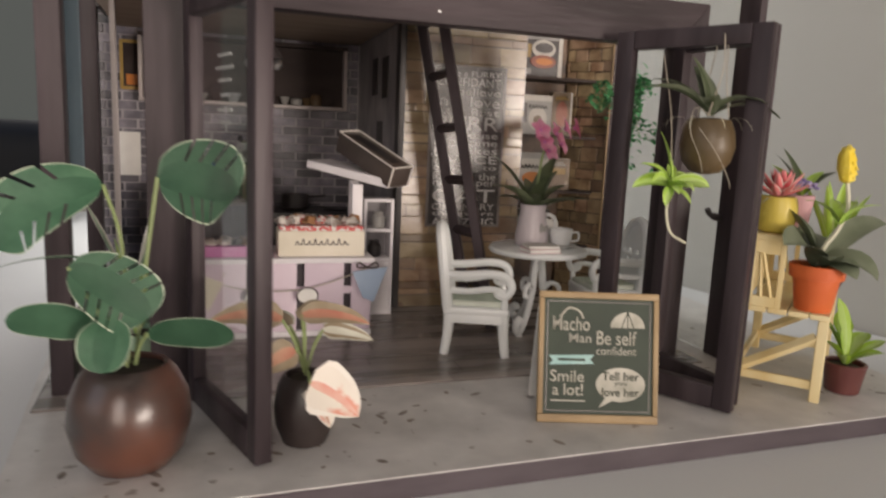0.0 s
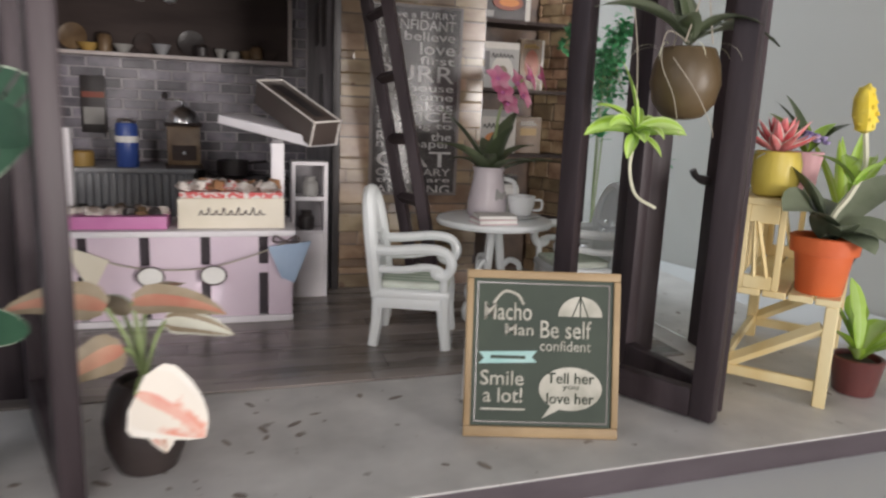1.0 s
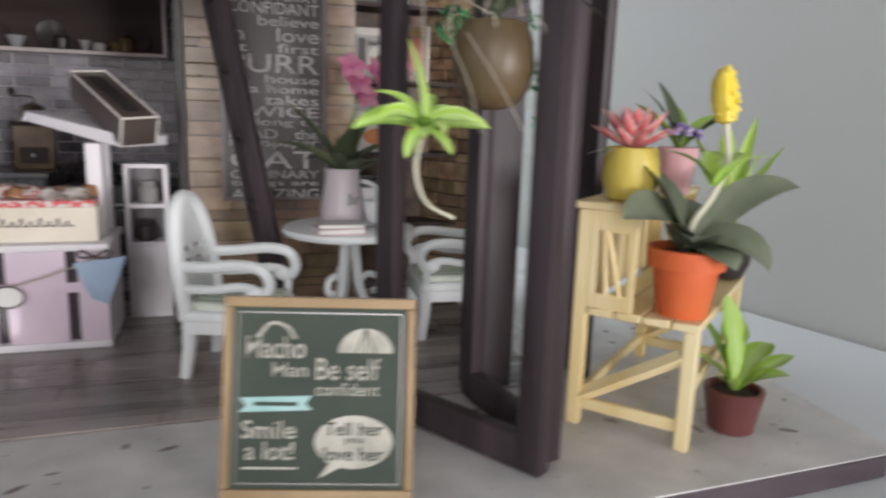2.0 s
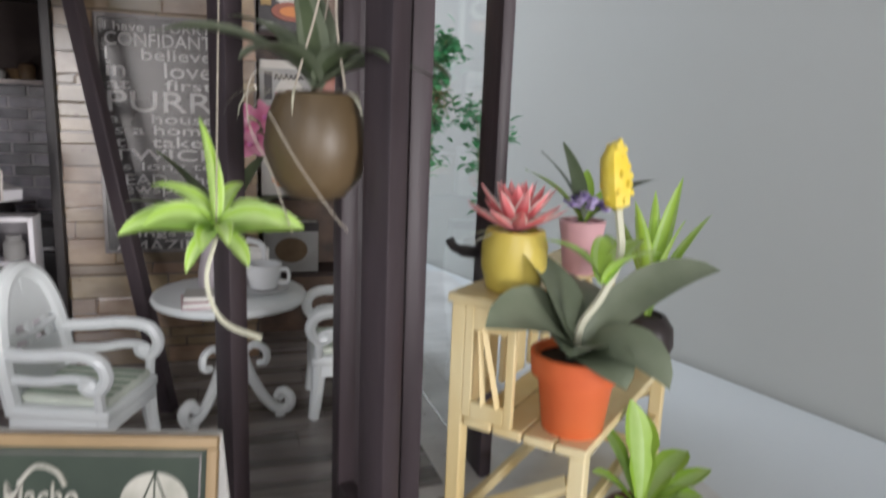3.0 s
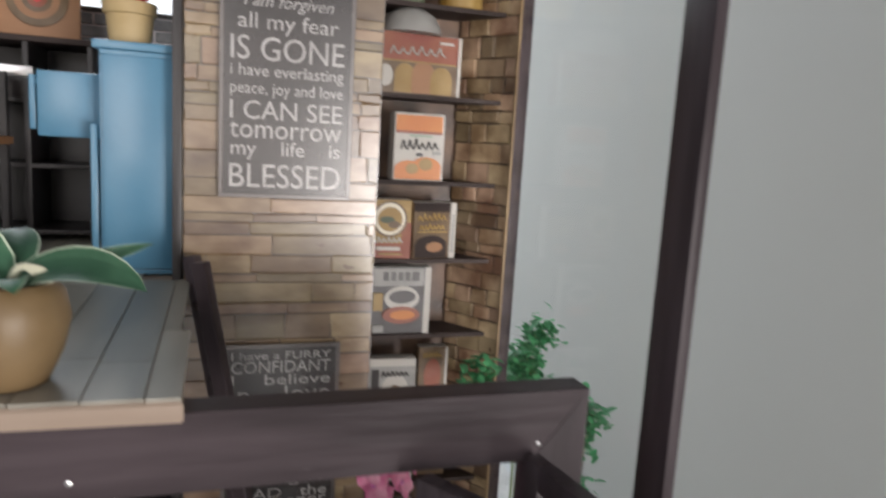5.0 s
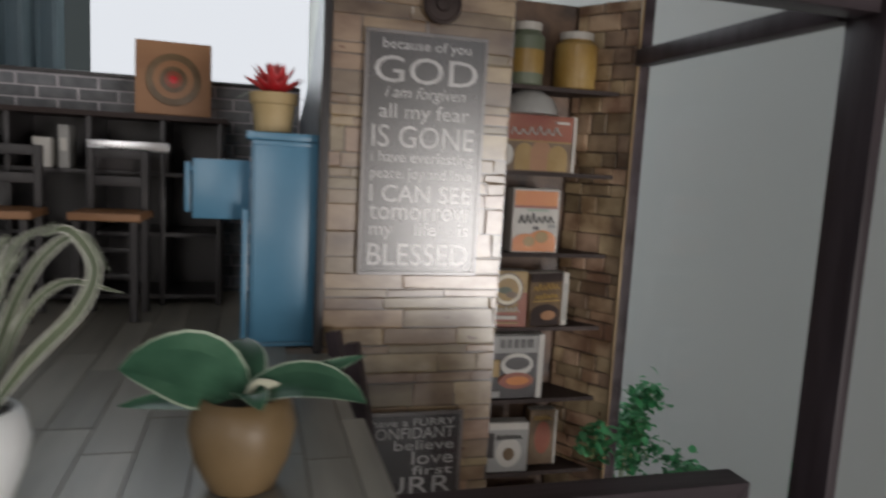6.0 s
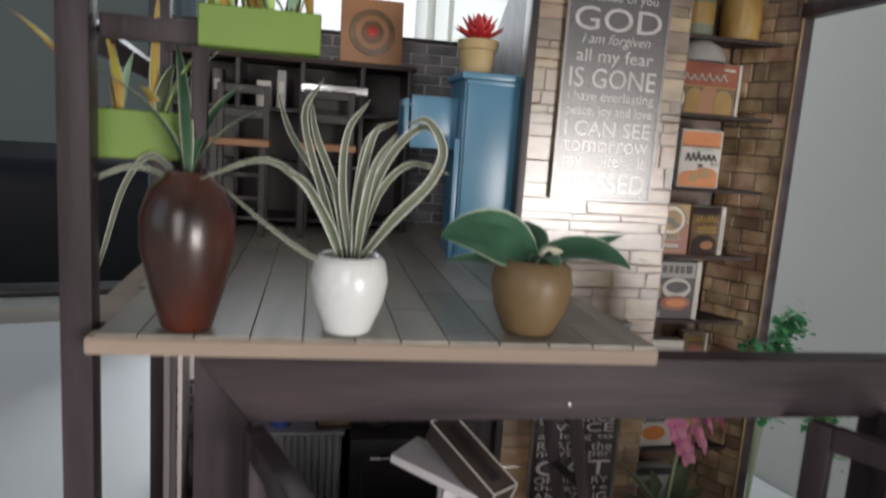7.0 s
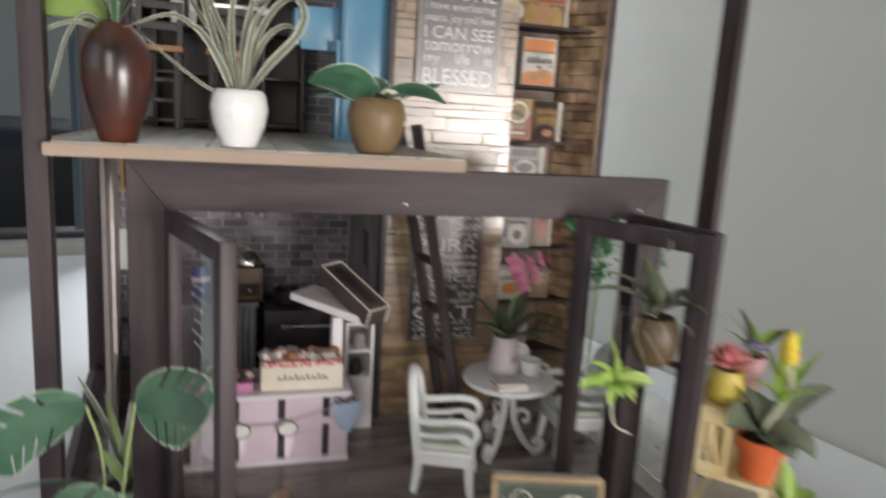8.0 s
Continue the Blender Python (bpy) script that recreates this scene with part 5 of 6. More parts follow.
for k in range(30):
    a, z = k * 2.4, 0.05 + 0.88 * k / 30
    r = 0.2 * math.sin(min(1, z * 1.1 + 0.25) * math.pi * 0.8)
    part("bud", moved(lathe([(0.0, 0), (0.06, 0.03), (0.04, 0.1), (0, 0.12)], 6), Matrix.Translation((r * math.cos(a), r * math.sin(a), z))), M["yellow"], spike)
for yaw in (150, 60, -60, 20):
    put_leaf(rubber, [M["limepale"], M["lime"], M["lime"]], (0.1, -0.4, 2.4), yaw, 60, 1.1, 0.42, droop=60, shape="oval")

lily = thing("lotus_plant", 15.86, 16.42, 4.4, 0, "pink-red spiky flower in a small yellow pot on the stand", "plant")
pot(lily, hollow([(0.34, 0.0), (0.42, 0.05), (0.52, 0.4), (0.52, 0.75), (0.46, 0.98)], 0.07), M["yellowpot"], 0.38, 0.88, 36, "small yellow pot")
for ring, (n, pitch, length) in enumerate(((10, 18, 0.92), (9, 40, 0.95), (7, 60, 0.84), (4, 80, 0.7))):
    for k in range(n):
        put_leaf(lily, [M["redpink"], M["petalwhite"] if ring < 2 else M["redpink"], M["redpink"]], (0, 0, 0.95), k * 360 / n + ring * 20, pitch, length, 0.25, name="petal", droop=-25, shape="oval", cup=0.5, n=5)
for yaw in (170, 200, 100, 30):
    put_leaf(lily, [M["leafwhite"], M["limepale"]], (0, 0, 0.92), yaw, 10, 0.9, 0.12, droop=40, shape="blade", n=5)

violet = thing("violet_plant", 17.6, 17.45, 4.4, 0, "purple flowers and dark leaves in a small pink pot", "plant")
pot(violet, hollow([(0.26, 0), (0.3, 0.04), (0.36, 0.6), (0.42, 0.95)], 0.06), M["pinkpot"], 0.35, 0.86, 28, "small pink pot")
rnd = random.Random(3)
for k in range(26):
    a, r = rnd.uniform(0, 6.28), rnd.uniform(0, 0.42)
    part("flower", moved(lathe([(0.0, 0), (0.08, 0.02), (0.1, 0.08), (0.0, 0.1)], 6), Matrix.Translation((r * math.cos(a), r * math.sin(a), 0.96 + 0.38 * (1 - r) + rnd.uniform(-0.05, 0.05)))), M["purple"], violet)
for yaw, pitch, length, m in ((150, 72, 1.5, "olive"), (175, 55, 1.5, "lime"), (100, 78, 1.6, "olive"), (60, 60, 1.3, "lime"), (20, 45, 1.6, "lime"), (10, 40, 1.9, "olive")):
    put_leaf(violet, [M[m]], (0, 0, 0.9), yaw, pitch, length, 0.34, droop=35, shape="oval")

bromelia = thing("bromeliad_plant", 19.45, 17.9, 2.4, 0, "upright lime green leaves in a round black pot on the stand", "plant")
pot(bromelia, hollow([(0.25, 0), (0.42, 0.08), (0.55, 0.4), (0.52, 0.75), (0.36, 0.98)], 0.06), M["blackpot"], 0.3, 0.9)
for k, (yaw, pitch, length) in enumerate(((20, 84, 2.9), (60, 80, 2.6), (-30, 74, 2.4), (200, 82, 2.5), (150, 76, 2.7), (280, 80, 2.2))):
    put_leaf(bromelia, [M["limepale"], M["lime"], M["lime"]], (0, 0, 0.9), yaw, pitch, length, 0.34, droop=20, shape="oval", cup=0.35, roll=20)

hosta = thing("hosta_plant", 17.95, 15.45, 0, 0, "lime green lobed leaves in a maroon pot on the paving", "plant")
pot(hosta, hollow([(0.38, 0.0), (0.44, 0.05), (0.5, 0.45), (0.57, 0.85)], 0.1), M["maroon"], 0.46, 0.74, 36, "small maroon pot")
for yaw, pitch, length, wide, droop in ((100, 82, 1.9, 0.6, 12), (20, 55, 1.5, 0.55, 50), (60, 68, 1.7, 0.55, 30), (170, 60, 1.2, 0.5, 40), (-30, 45, 1.1, 0.5, 45), (130, 70, 1.6, 0.5, 20), (-5, 38, 1.45, 0.45, 20), (210, 50, 0.9, 0.45, 40)):
    put_leaf(hosta, [M["lime"], M["lime"], M["limepale"]], (0, 0, 0.75), yaw, pitch, length, wide, droop=droop, shape="spoon", cup=0.3, notch=0.25)

# ---------- plants hanging in the folding doors ----------
hanger = thing("hanging_basket", 12.65, 15.5, 5.97, 0, "grey-green plant in a hanging round olive-brown pot", "plant")
pot(hanger, hollow([(0.12, 0.0), (0.36, 0.06), (0.57, 0.31), (0.66, 0.68), (0.61, 1.05), (0.5, 1.32)], 0.08), M["olivepot"], 0.5, 1.3, 40)
for yaw, pitch, length, wide, droop in ((172, 44, 2.1, 0.62, 62), (12, 40, 2.1, 0.58, 75), (85, 72, 1.6, 0.5, 40), (135, 58, 1.8, 0.5, 60), (225, 48, 1.5, 0.5, 85), (300, 52, 1.5, 0.46, 90), (340, 34, 1.8, 0.5, 75), (55, 48, 1.7, 0.42, 80), (110, 80, 1.6, 0.42, 30)):
    put_leaf(hanger, [M["greygreen"], M["greygreen"], M["olive"]], (0, 0, 1.4), yaw, pitch, length, wide, droop=droop, shape="oval", cup=0.3)
for pts in ([(0.3, -0.3, 1.4), (0.2, -0.2, 2.3), (0.3, 0.0, 3.3)], [(-0.3, -0.3, 1.4), (0.0, -0.3, 2.5), (0.1, -0.1, 3.35)], [(0.0, 0.5, 1.4), (0.2, 0.4, 2.6), (0.2, 0.2, 3.3)]):
    stalk(hanger, pts, 0.015, M["string"], "cord")
stalk(hanger, [(-0.62, -0.45, 1.1), (-0.3, -0.78, 0.5), (0.12, -0.75, -0.1), (0.3, -0.6, -0.3)], 0.009, M["string"], "runner")
stalk(hanger, [(-0.2, -0.3, 1.4), (-0.75, -0.4, 1.55), (-0.85, -0.45, 1.0), (-0.6, -0.55, 0.4), (-0.35, -0.5, -0.35)], 0.008, M["string"], "runner")
for k in range(9):
    a = k * 40
    put_leaf(hanger, [M["stempale"]], (0.62 * math.cos(radians(a)), 0.62 * math.sin(radians(a)), 1.35), a + 20, 10, 0.7, 0.035, droop=90 + 10 * (k % 3), shape="blade", n=5)

spider = thing("spider_plant", 11.42, 15.08, 5.48, 0, "lime green spider plant hanging by a thread in the folding door", "plant")
for yaw, pitch, length, wide, droop, roll in ((182, 22, 1.1, 0.4, 55, -45), (205, 40, 0.9, 0.32, 75, -40), (-6, 16, 1.05, 0.42, 35, 45), (-28, 30, 0.9, 0.36, 55, 40), (20, 42, 0.85, 0.3, 75, 40), (115, 84, 1.35, 0.26, 25, 25), (160, 62, 0.95, 0.28, 65, -20), (60, 66, 0.9, 0.24, 70, 10), (255, 8, 0.6, 0.32, 50, 0), (225, -30, 0.65, 0.24, 30, -10), (315, -25, 0.65, 0.26, 30, 10), (280, 30, 0.8, 0.24, 80, 0)):
    put_leaf(spider, [M["lime"], M["limepale"], M["limepale"]], (0, 0, 0.2), yaw, pitch, length, wide, droop=droop, shape="oval", cup=0.5, roll=roll)
stalk(spider, [(0, 0, 0.1), (-0.12, -0.1, -0.4), (0.05, -0.1, -0.9), (0.5, -0.1, -1.15)], 0.03, M["stempale"], "runner")
stalk(spider, [(0, 0, 0.2), (0.05, 0.3, 1.8), (0.1, 0.9, 3.3)], 0.01, M["string"], "thread")

hook = thing("wall_hook", 16.2, 19.2, 4.45, 0, "small black hook on the tall corner post", "hook")
part("arm", tube(curve_points([(0.1, 0, 0), (-0.2, -0.1, 0.05), (-0.45, -0.15, 0.15), (-0.55, -0.15, 0.3)], 4), [0.12] * 6 + [0.09] * 7, 8), M["blackpaint"], hook)

# ---------- ivy beside the stone niche ----------
def ivy(x, y, z, spread, count, label, drop):
    ob = thing("ivy_plant", x, y, z, 0, label, "plant", "ivy beside the niche")
    r = random.Random(int(x * 10))
    bm, stems = bmesh.new(), bmesh.new()
    for s in range(7):
        tip = Vector((r.uniform(-1, 1) * spread[0], r.uniform(-1, 1) * spread[1], r.uniform(-0.8, 1) * spread[2]))
        line = curve_points([(0, 0, -spread[2] - drop), (tip.x * 0.4, tip.y * 0.4, tip.z * 0.3 - 0.2), tip], 6)
        tube(line, 0.016, 5, stems)
        for k in range(count // 7):
            p = line[r.randrange(4, len(line))] + Vector((r.gauss(0, 0.22), r.gauss(0, 0.22), r.gauss(0, 0.2)))
            leaf(p, r.uniform(0, 360), r.uniform(-30, 60), r.uniform(0.24, 0.42), r.uniform(0.2, 0.34), droop=40, shape="heart", n=3, bm=bm)
    part("stem", stems, M["stem"], ob)
    tagged(part("foliage", bm, [M["ivy"], M["ivy"], M["ivy"]], ob, "small bright green leaves"), kind="stuff")


ivy(17.55, 27.5, 7.8, (0.9, 0.8, 2.0), 640, "bushy bright green ivy climbing beside the stone niche", 5.6)
ivy(19.0, 26.0, 6.3, (0.6, 0.5, 1.0), 260, "small tuft of bright green ivy beside the niche", 5.2)
ivy(15.25, 25.4, 8.4, (0.32, 0.32, 0.42), 80, "small sprig of green ivy clinging to the niche wall", 0.1)

# ---------- loft: pots on the front edge ----------
vase = thing("floor_vase", -0.6, 18.8, LOFT_Z, 0, "tall dark brown glazed vase on the loft edge", "vase")
part("body", lathe([(0.38, 0.0), (0.43, 0.05), (0.62, 0.7), (0.79, 1.45), (0.79, 2.0), (0.63, 2.46), (0.4, 2.66), (0.38, 2.74), (0.32, 2.74), (0.28, 2.4), (0.0, 1.9)], 44), M["darkglaze"], vase)
for yaw, pitch, length, wide, droop in ((170, 75, 2.6, 0.25, 60), (110, 80, 3.0, 0.25, 40), (60, 75, 2.6, 0.25, 60), (20, 70, 2.2, 0.22, 60)):
    put_leaf(vase, [M["olive"], M["leafedge"], M["green"]], (0, 0, 2.5), yaw, pitch, length, wide, droop=droop, shape="blade", cup=0.4)

for wide, pts in ((0.11, [(-0.1, 0.3, 2.5), (-0.7, 0.5, 2.95), (-1.15, 0.5, 2.4), (-1.5, 0.45, 1.2), (-1.75, 0.4, 0.4)]), (0.10, [(-0.1, 0.3, 2.5), (-0.9, 0.4, 2.75), (-1.5, 0.4, 2.55), (-1.75, 0.4, 2.3)])):
    part("leaf", ribbon(pts, wide), [M["olive"], M["leafwhite"], M["greygreen"]], vase)

dracaena = thing("dracaena_plant", 2.2, 18.75, LOFT_Z, 0, "long white-edged arching leaves in a white pot on the loft edge", "plant")
pot(dracaena, hollow([(0.36, 0.0), (0.43, 0.03), (0.45, 0.1), (0.63, 0.55), (0.7, 0.96), (0.64, 1.3), (0.57, 1.4)], 0.09), M["whiteglaze"], 0.5, 1.3, 44, "white glazed pot")
V = [M["olive"], M["leafwhite"], M["olive"]]
for wide, pts in (
        (0.30, [(-0.15, 0, 1.4), (-0.5, 0.2, 2.4), (-0.95, 0.3, 3.9), (-0.62, 0.4, 4.6)]),
        (0.30, [(-0.1, 0.1, 1.4), (-0.3, 0.3, 2.6), (-0.72, 0.4, 3.6), (-0.85, 0.5, 4.3)]),
        (0.30, [(0.0, 0.1, 1.4), (-0.2, 0.2, 2.7), (-0.15, 0.2, 3.7), (0.25, 0.3, 4.3)]),
        (0.32, [(0.05, 0, 1.4), (0.1, 0.1, 2.6), (0.3, 0.1, 3.6), (0.5, 0.1, 3.9)]),
        (0.34, [(0.1, 0.1, 1.4), (0.35, 0.3, 2.6), (0.8, 0.3, 3.5), (1.35, 0.3, 3.9), (1.75, 0.2, 3.4)]),
        (0.40, [(0.15, 0, 1.4), (0.75, -0.1, 2.2), (1.4, -0.1, 2.9), (1.62, -0.1, 3.5), (1.3, -0.1, 4.0), (0.9, 0, 3.9)]),
        (0.24, [(-0.2, 0, 1.4), (-0.7, -0.2, 2.5), (-1.55, -0.3, 3.15), (-2.75, -0.3, 2.75)]),
        (0.16, [(-0.3, -0.1, 1.4), (-0.8, -0.2, 1.55), (-1.6, -0.3, 2.1), (-2.3, -0.3, 2.65)]),
        (0.36, [(-0.15, -0.1, 1.4), (-0.45, -0.2, 2.1), (-0.9, -0.3, 2.8), (-1.3, -0.3, 3.0)]),
        (0.30, [(0.0, 0.2, 1.4), (0.1, 0.6, 2.6), (0.3, 0.8, 3.6), (0.9, 0.9, 4.0)]),
        (0.28, [(-0.1, 0.2, 1.4), (-0.5, 0.6, 2.6), (-1.2, 0.8, 3.6), (-1.5, 0.9, 4.4)]),
        (0.30, [(0.1, 0, 1.4), (0.2, -0.1, 2.4), (0.38, -0.1, 3.2), (0.75, -0.1, 3.75)]),
        (0.28, [(0.1, 0.2, 1.4), (0.5, 0.4, 2.6), (1.1, 0.4, 3.2), (1.9, 0.4, 3.05)])):
    part("leaf", ribbon([(x * 0.95, y, z - 0.12) for x, y, z in pts], wide * 0.5), V, dracaena)

pothos = thing("pothos_plant", 5.7, 18.9, LOFT_Z, 0, "broad drooping green leaves in a tan pot on the loft edge", "plant")
pot(pothos, hollow([(0.42, 0.0), (0.5, 0.05), (0.7, 0.5), (0.79, 0.95), (0.72, 1.3), (0.62, 1.42)], 0.09), M["tanpot"], 0.56, 1.32, 40, "tan clay pot")
G = [M["greenmid"], M["leafedge"], M["green"]]
for yaw, pitch, length, wide, droop, roll in ((168, 40, 1.95, 1.2, 62, -48), (-14, 34, 2.0, 0.7, 75, 35), (4, 20, 1.95, 0.3, 4, 60), (90, 60, 1.3, 0.7, 60, 0), (186, 4, 1.7, 0.55, 6, -20), (60, 50, 1.0, 0.45, 90, 0), (290, 45, 0.8, 0.5, 90, 0)):
    put_leaf(pothos, G, (0, 0, 1.35), yaw, pitch, length, wide, droop=droop, shape="oval", cup=0.22, edge=0.07, roll=roll)
for a in (20, 60, 100):
    stalk(pothos, [(0, 0, 1.3), (0.2, -0.1, 1.65), (0.35 + a * 0.002, -0.1, 1.55), (0.45, -0.1, 1.3)], 0.05, M["stempale"])

# ---------- loft: trough planters ----------
def trough(x, y, z, rz, length, tall, label, leaves):
    ob = thing("trough_planter", x, y, z, rz, label, "planter", "lime troughs")
    w = 0.62
    for a, b, c, d in ((-length / 2, length / 2, -w / 2, -w / 2 + 0.07), (-length / 2, length / 2, w / 2 - 0.07, w / 2), (-length / 2, -length / 2 + 0.07, -w / 2 + 0.07, w / 2 - 0.07), (length / 2 - 0.07, length / 2, -w / 2 + 0.07, w / 2 - 0.07)):
        part("side", box(a, b, c, d, 0, tall, 0.02, seg=1), M["limebox"], ob)
    part("bottom", box(-length / 2 + 0.07, length / 2 - 0.07, -w / 2 + 0.07, w / 2 - 0.07, 0.0, 0.07), M["limebox"], ob)
    part("soil", box(-length / 2 + 0.07, length / 2 - 0.07, -w / 2 + 0.07, w / 2 - 0.07, tall - 0.16, tall - 0.08), M["soil"], ob)
    for s in (-1, 1):
        part("bracket", tube(curve_points([(s * length * 0.3, w / 2, tall * 0.4), (s * length * 0.3, w / 2 + 0.25, tall * 0.8), (s * length * 0.3, w / 2 + 0.45, tall)], 4), 0.06, 6), M["blackpaint"], ob)
    r = random.Random(int(100 * z))
    for k in range(leaves):
        put_leaf(ob, [M[r.choice(("yellowleaf", "yellowleaf", "limepale", "olive", "greenpale"))], M["leafedge"]], (r.uniform(-0.42, 0.42) * length, r.uniform(-0.15, 0.15), tall - 0.1), r.uniform(0, 360), r.uniform(50, 85), r.uniform(1.0, 2.3), r.uniform(0.18, 0.32), droop=r.uniform(10, 50), shape="blade", cup=0.4)
    return ob


trough(0.55, 18.75, 15.8, 0, 1.95, 0.66, "lime green trough with yellow-red leaves on the loft rail", 26)
trough(-1.72, 19.7, 13.85, 8, 1.6, 0.85, "lime green trough with pale leaves hanging beside the corner post", 14)
loft_rail = tagged(new("loft_rail"), "dark brown rail above the loft's front edge", "rail", kind="structure")
part("rail", box(-2.08, 1.4, 19.08, 19.35, 15.85, 16.25, 0.03), M["darkwood"], loft_rail)
part("post", box(-0.62, -0.36, 19.08, 19.35, LOFT_Z, 15.85, 0.03), M["darkwood"], loft_rail)

# ---------- loft: furniture ----------
cabinet = thing("blue_cabinet", 6.6, 26.7, LOFT_Z, 0, "tall blue painted cabinet with an open drop-leaf on the loft", "cabinet")
B = M["blue"]
part("side", box(0.72, 0.85, 0.0, 2.3, 0.1, 5.35, 0.02), B, cabinet)
part("side", box(-0.85, -0.72, 0.0, 2.3, 0.1, 5.35, 0.02), B, cabinet)
part("back", box(-0.72, 0.72, 2.2, 2.3, 0.1, 5.35), B, cabinet)
part("plinth", box(-0.88, 0.88, -0.04, 2.3, 0.0, 0.12, 0.02), B, cabinet)
part("top", box(-0.98, 0.98, -0.14, 2.36, 5.35, 5.55, 0.04), B, cabinet)
part("door", box(-0.78, 0.84, -0.1, -0.01, 0.14, 5.3, 0.03), B, cabinet, "plain blue door")
part("moulding", box(-0.82, 0.86, -0.13, -0.02, 5.22, 5.34, 0.02), B, cabinet)
for k in range(3):
    part("shelf", box(-0.72, 0.72, 0.05, 2.2, 1.4 + k * 1.3, 1.5 + k * 1.3), B, cabinet)
part("drop_leaf", box(-2.35, -0.87, 0.8, 2.3, 4.45, 4.6, 0.03), B, cabinet, "blue drop-leaf shelf")
part("leaf_front", box(-2.3, -0.87, 0.7, 0.82, 3.25, 4.8, 0.03), B, cabinet)
part("leaf_side", box(-2.5, -2.36, 0.82, 2.3, 3.4, 4.7, 0.03), B, cabinet)
part("panel_strip", box(-1.05, -0.9, -0.05, 0.15, 0.0, 3.6, 0.03), B, cabinet)

cactus = thing("red_cactus", 6.3, 27.9, LOFT_Z + 5.55, 0, "spiky red succulent in a straw-coloured pot", "plant")
pot(cactus, hollow([(0.42, 0), (0.48, 0.05), (0.56, 0.75), (0.62, 0.78), (0.64, 1.05)], 0.08), M["strawpot"], 0.54, 0.95, 32, "straw-coloured pot with a rolled rim")
for ring, (n, pitch, length) in enumerate(((11, 22, 0.95), (9, 45, 0.98), (7, 66, 0.92), (4, 82, 0.85))):
    for k in range(n):
        put_leaf(cactus, [M["red"], M["redpink"], M["red"]], (0, 0, 0.98), k * 360 / n + ring * 17, pitch, length, 0.3, droop=-22, shape="oval", cup=0.5, n=5)
for yaw in (170, 190, 205, 20):
    put_leaf(cactus, [M["leafedge"]], (0, 0, 0.98), yaw, 20, 1.1, 0.09, droop=70, shape="blade", n=6)

desk = thing("black_shelf_unit", 0.6, 32.9, LOFT_Z, 0, "long black open shelf unit against the loft's brick wall", "shelf")
K = M["blackpaint"]
part("top", box(-4.2, 4.4, -1.2, 1.4, 5.85, 6.02, 0.03), M["shelfwood"], desk)
for x in (-4.1, -1.9, 0.3, 2.4, 4.1):
    part("upright", box(x, x + 0.16, -1.1, 1.35, 0, 5.85, 0.02), K, desk)
for z in (0.2, 2.2, 4.1):
    part("shelf", box(-4.0, 4.1, -1.05, 1.3, z, z + 0.14, 0.02), K, desk)
part("back", box(-4.1, 4.2, 1.36, 1.42, 0, 5.85), K, desk)
silver = thing("silver_box", 2.1, 32.3, LOFT_Z + 4.24, 0, "flat silver box on the black shelf unit", "box")
part("body", box(-1.15, 1.15, -0.5, 0.6, 0, 0.85, 0.04), M["cardblack"], silver)
part("lid", box(-1.18, 1.18, -0.54, 0.62, 0.6, 0.92, 0.04), M["silver"], silver)
for k, (x, w, hh, m) in enumerate(((-3.4, 0.6, 1.1, "cardgrey"), (-2.7, 0.35, 1.2, "cardblack"), (-1.2, 0.5, 0.9, "cardwhite"), (-0.5, 0.3, 1.3, "cardgrey"))):
    ob = thing("file_box", 0.6 + x, 32.4, LOFT_Z + 4.24, 0, "small box on the black shelf unit", "box", "boxes on the black unit")
    part("body", box(0, w, -0.4, 0.6, 0, hh, 0.03), M[m], ob)
    part("spine_label", box(w * 0.2, w * 0.8, -0.42, -0.4, hh * 0.4, hh * 0.7), M["cardwhite"], ob)
frame_box = thing("wooden_plaque", 3.35, 32.2, LOFT_Z + 6.02, 3, "square wooden plaque with a carved red rose", "ornament", rx=-6)
part("board", box(-1.12, 1.12, -0.12, 0.12, 0, 2.3, 0.05), M["orangewood"], frame_box)
for r, m in ((0.82, "cardbrown"), (0.74, "orangewood"), (0.58, "cardbrown"), (0.50, "cardred"), (0.3, "red")):
    part("ring", moved(lathe([(r, 0), (r, 0.05), (r - 0.06, 0.07), (0, 0.075 + (0.82 - r) * 0.05)], 28), Matrix.Translation((0, -0.12, 1.1)) @ Matrix.Rotation(radians(90), 4, "X")), M[m], frame_box)


def desk_chair(x, y, rz):
    ob = thing("desk_chair", x, y, LOFT_Z, rz, "black chair with an orange wooden seat on the loft", "chair", "chairs on the loft")
    for lx in (-0.75, 0.75):
        for ly in (-0.7, 0.7):
            part("leg", box(lx - 0.11, lx + 0.11, ly - 0.1, ly + 0.1, 0, 4.9 if ly < 0 else 2.9, 0.02, seg=1), K, ob)
    part("seat", box(-0.95, 0.95, -0.85, 0.9, 2.9, 3.12, 0.04), M["orangewood"], ob)
    for z in (3.8, 4.6):
        part("back_rail", box(-0.64, 0.64, -0.78, -0.62, z, z + 0.3, 0.03), K, ob)
    for z in (1.0, 1.8):
        part("stretcher", box(-0.64, 0.64, -0.75, -0.65, z, z + 0.16, 0.02), K, ob)
    return ob


desk_chair(-0.9, 30.2, 180)
desk_chair(1.9, 30.3, 176)

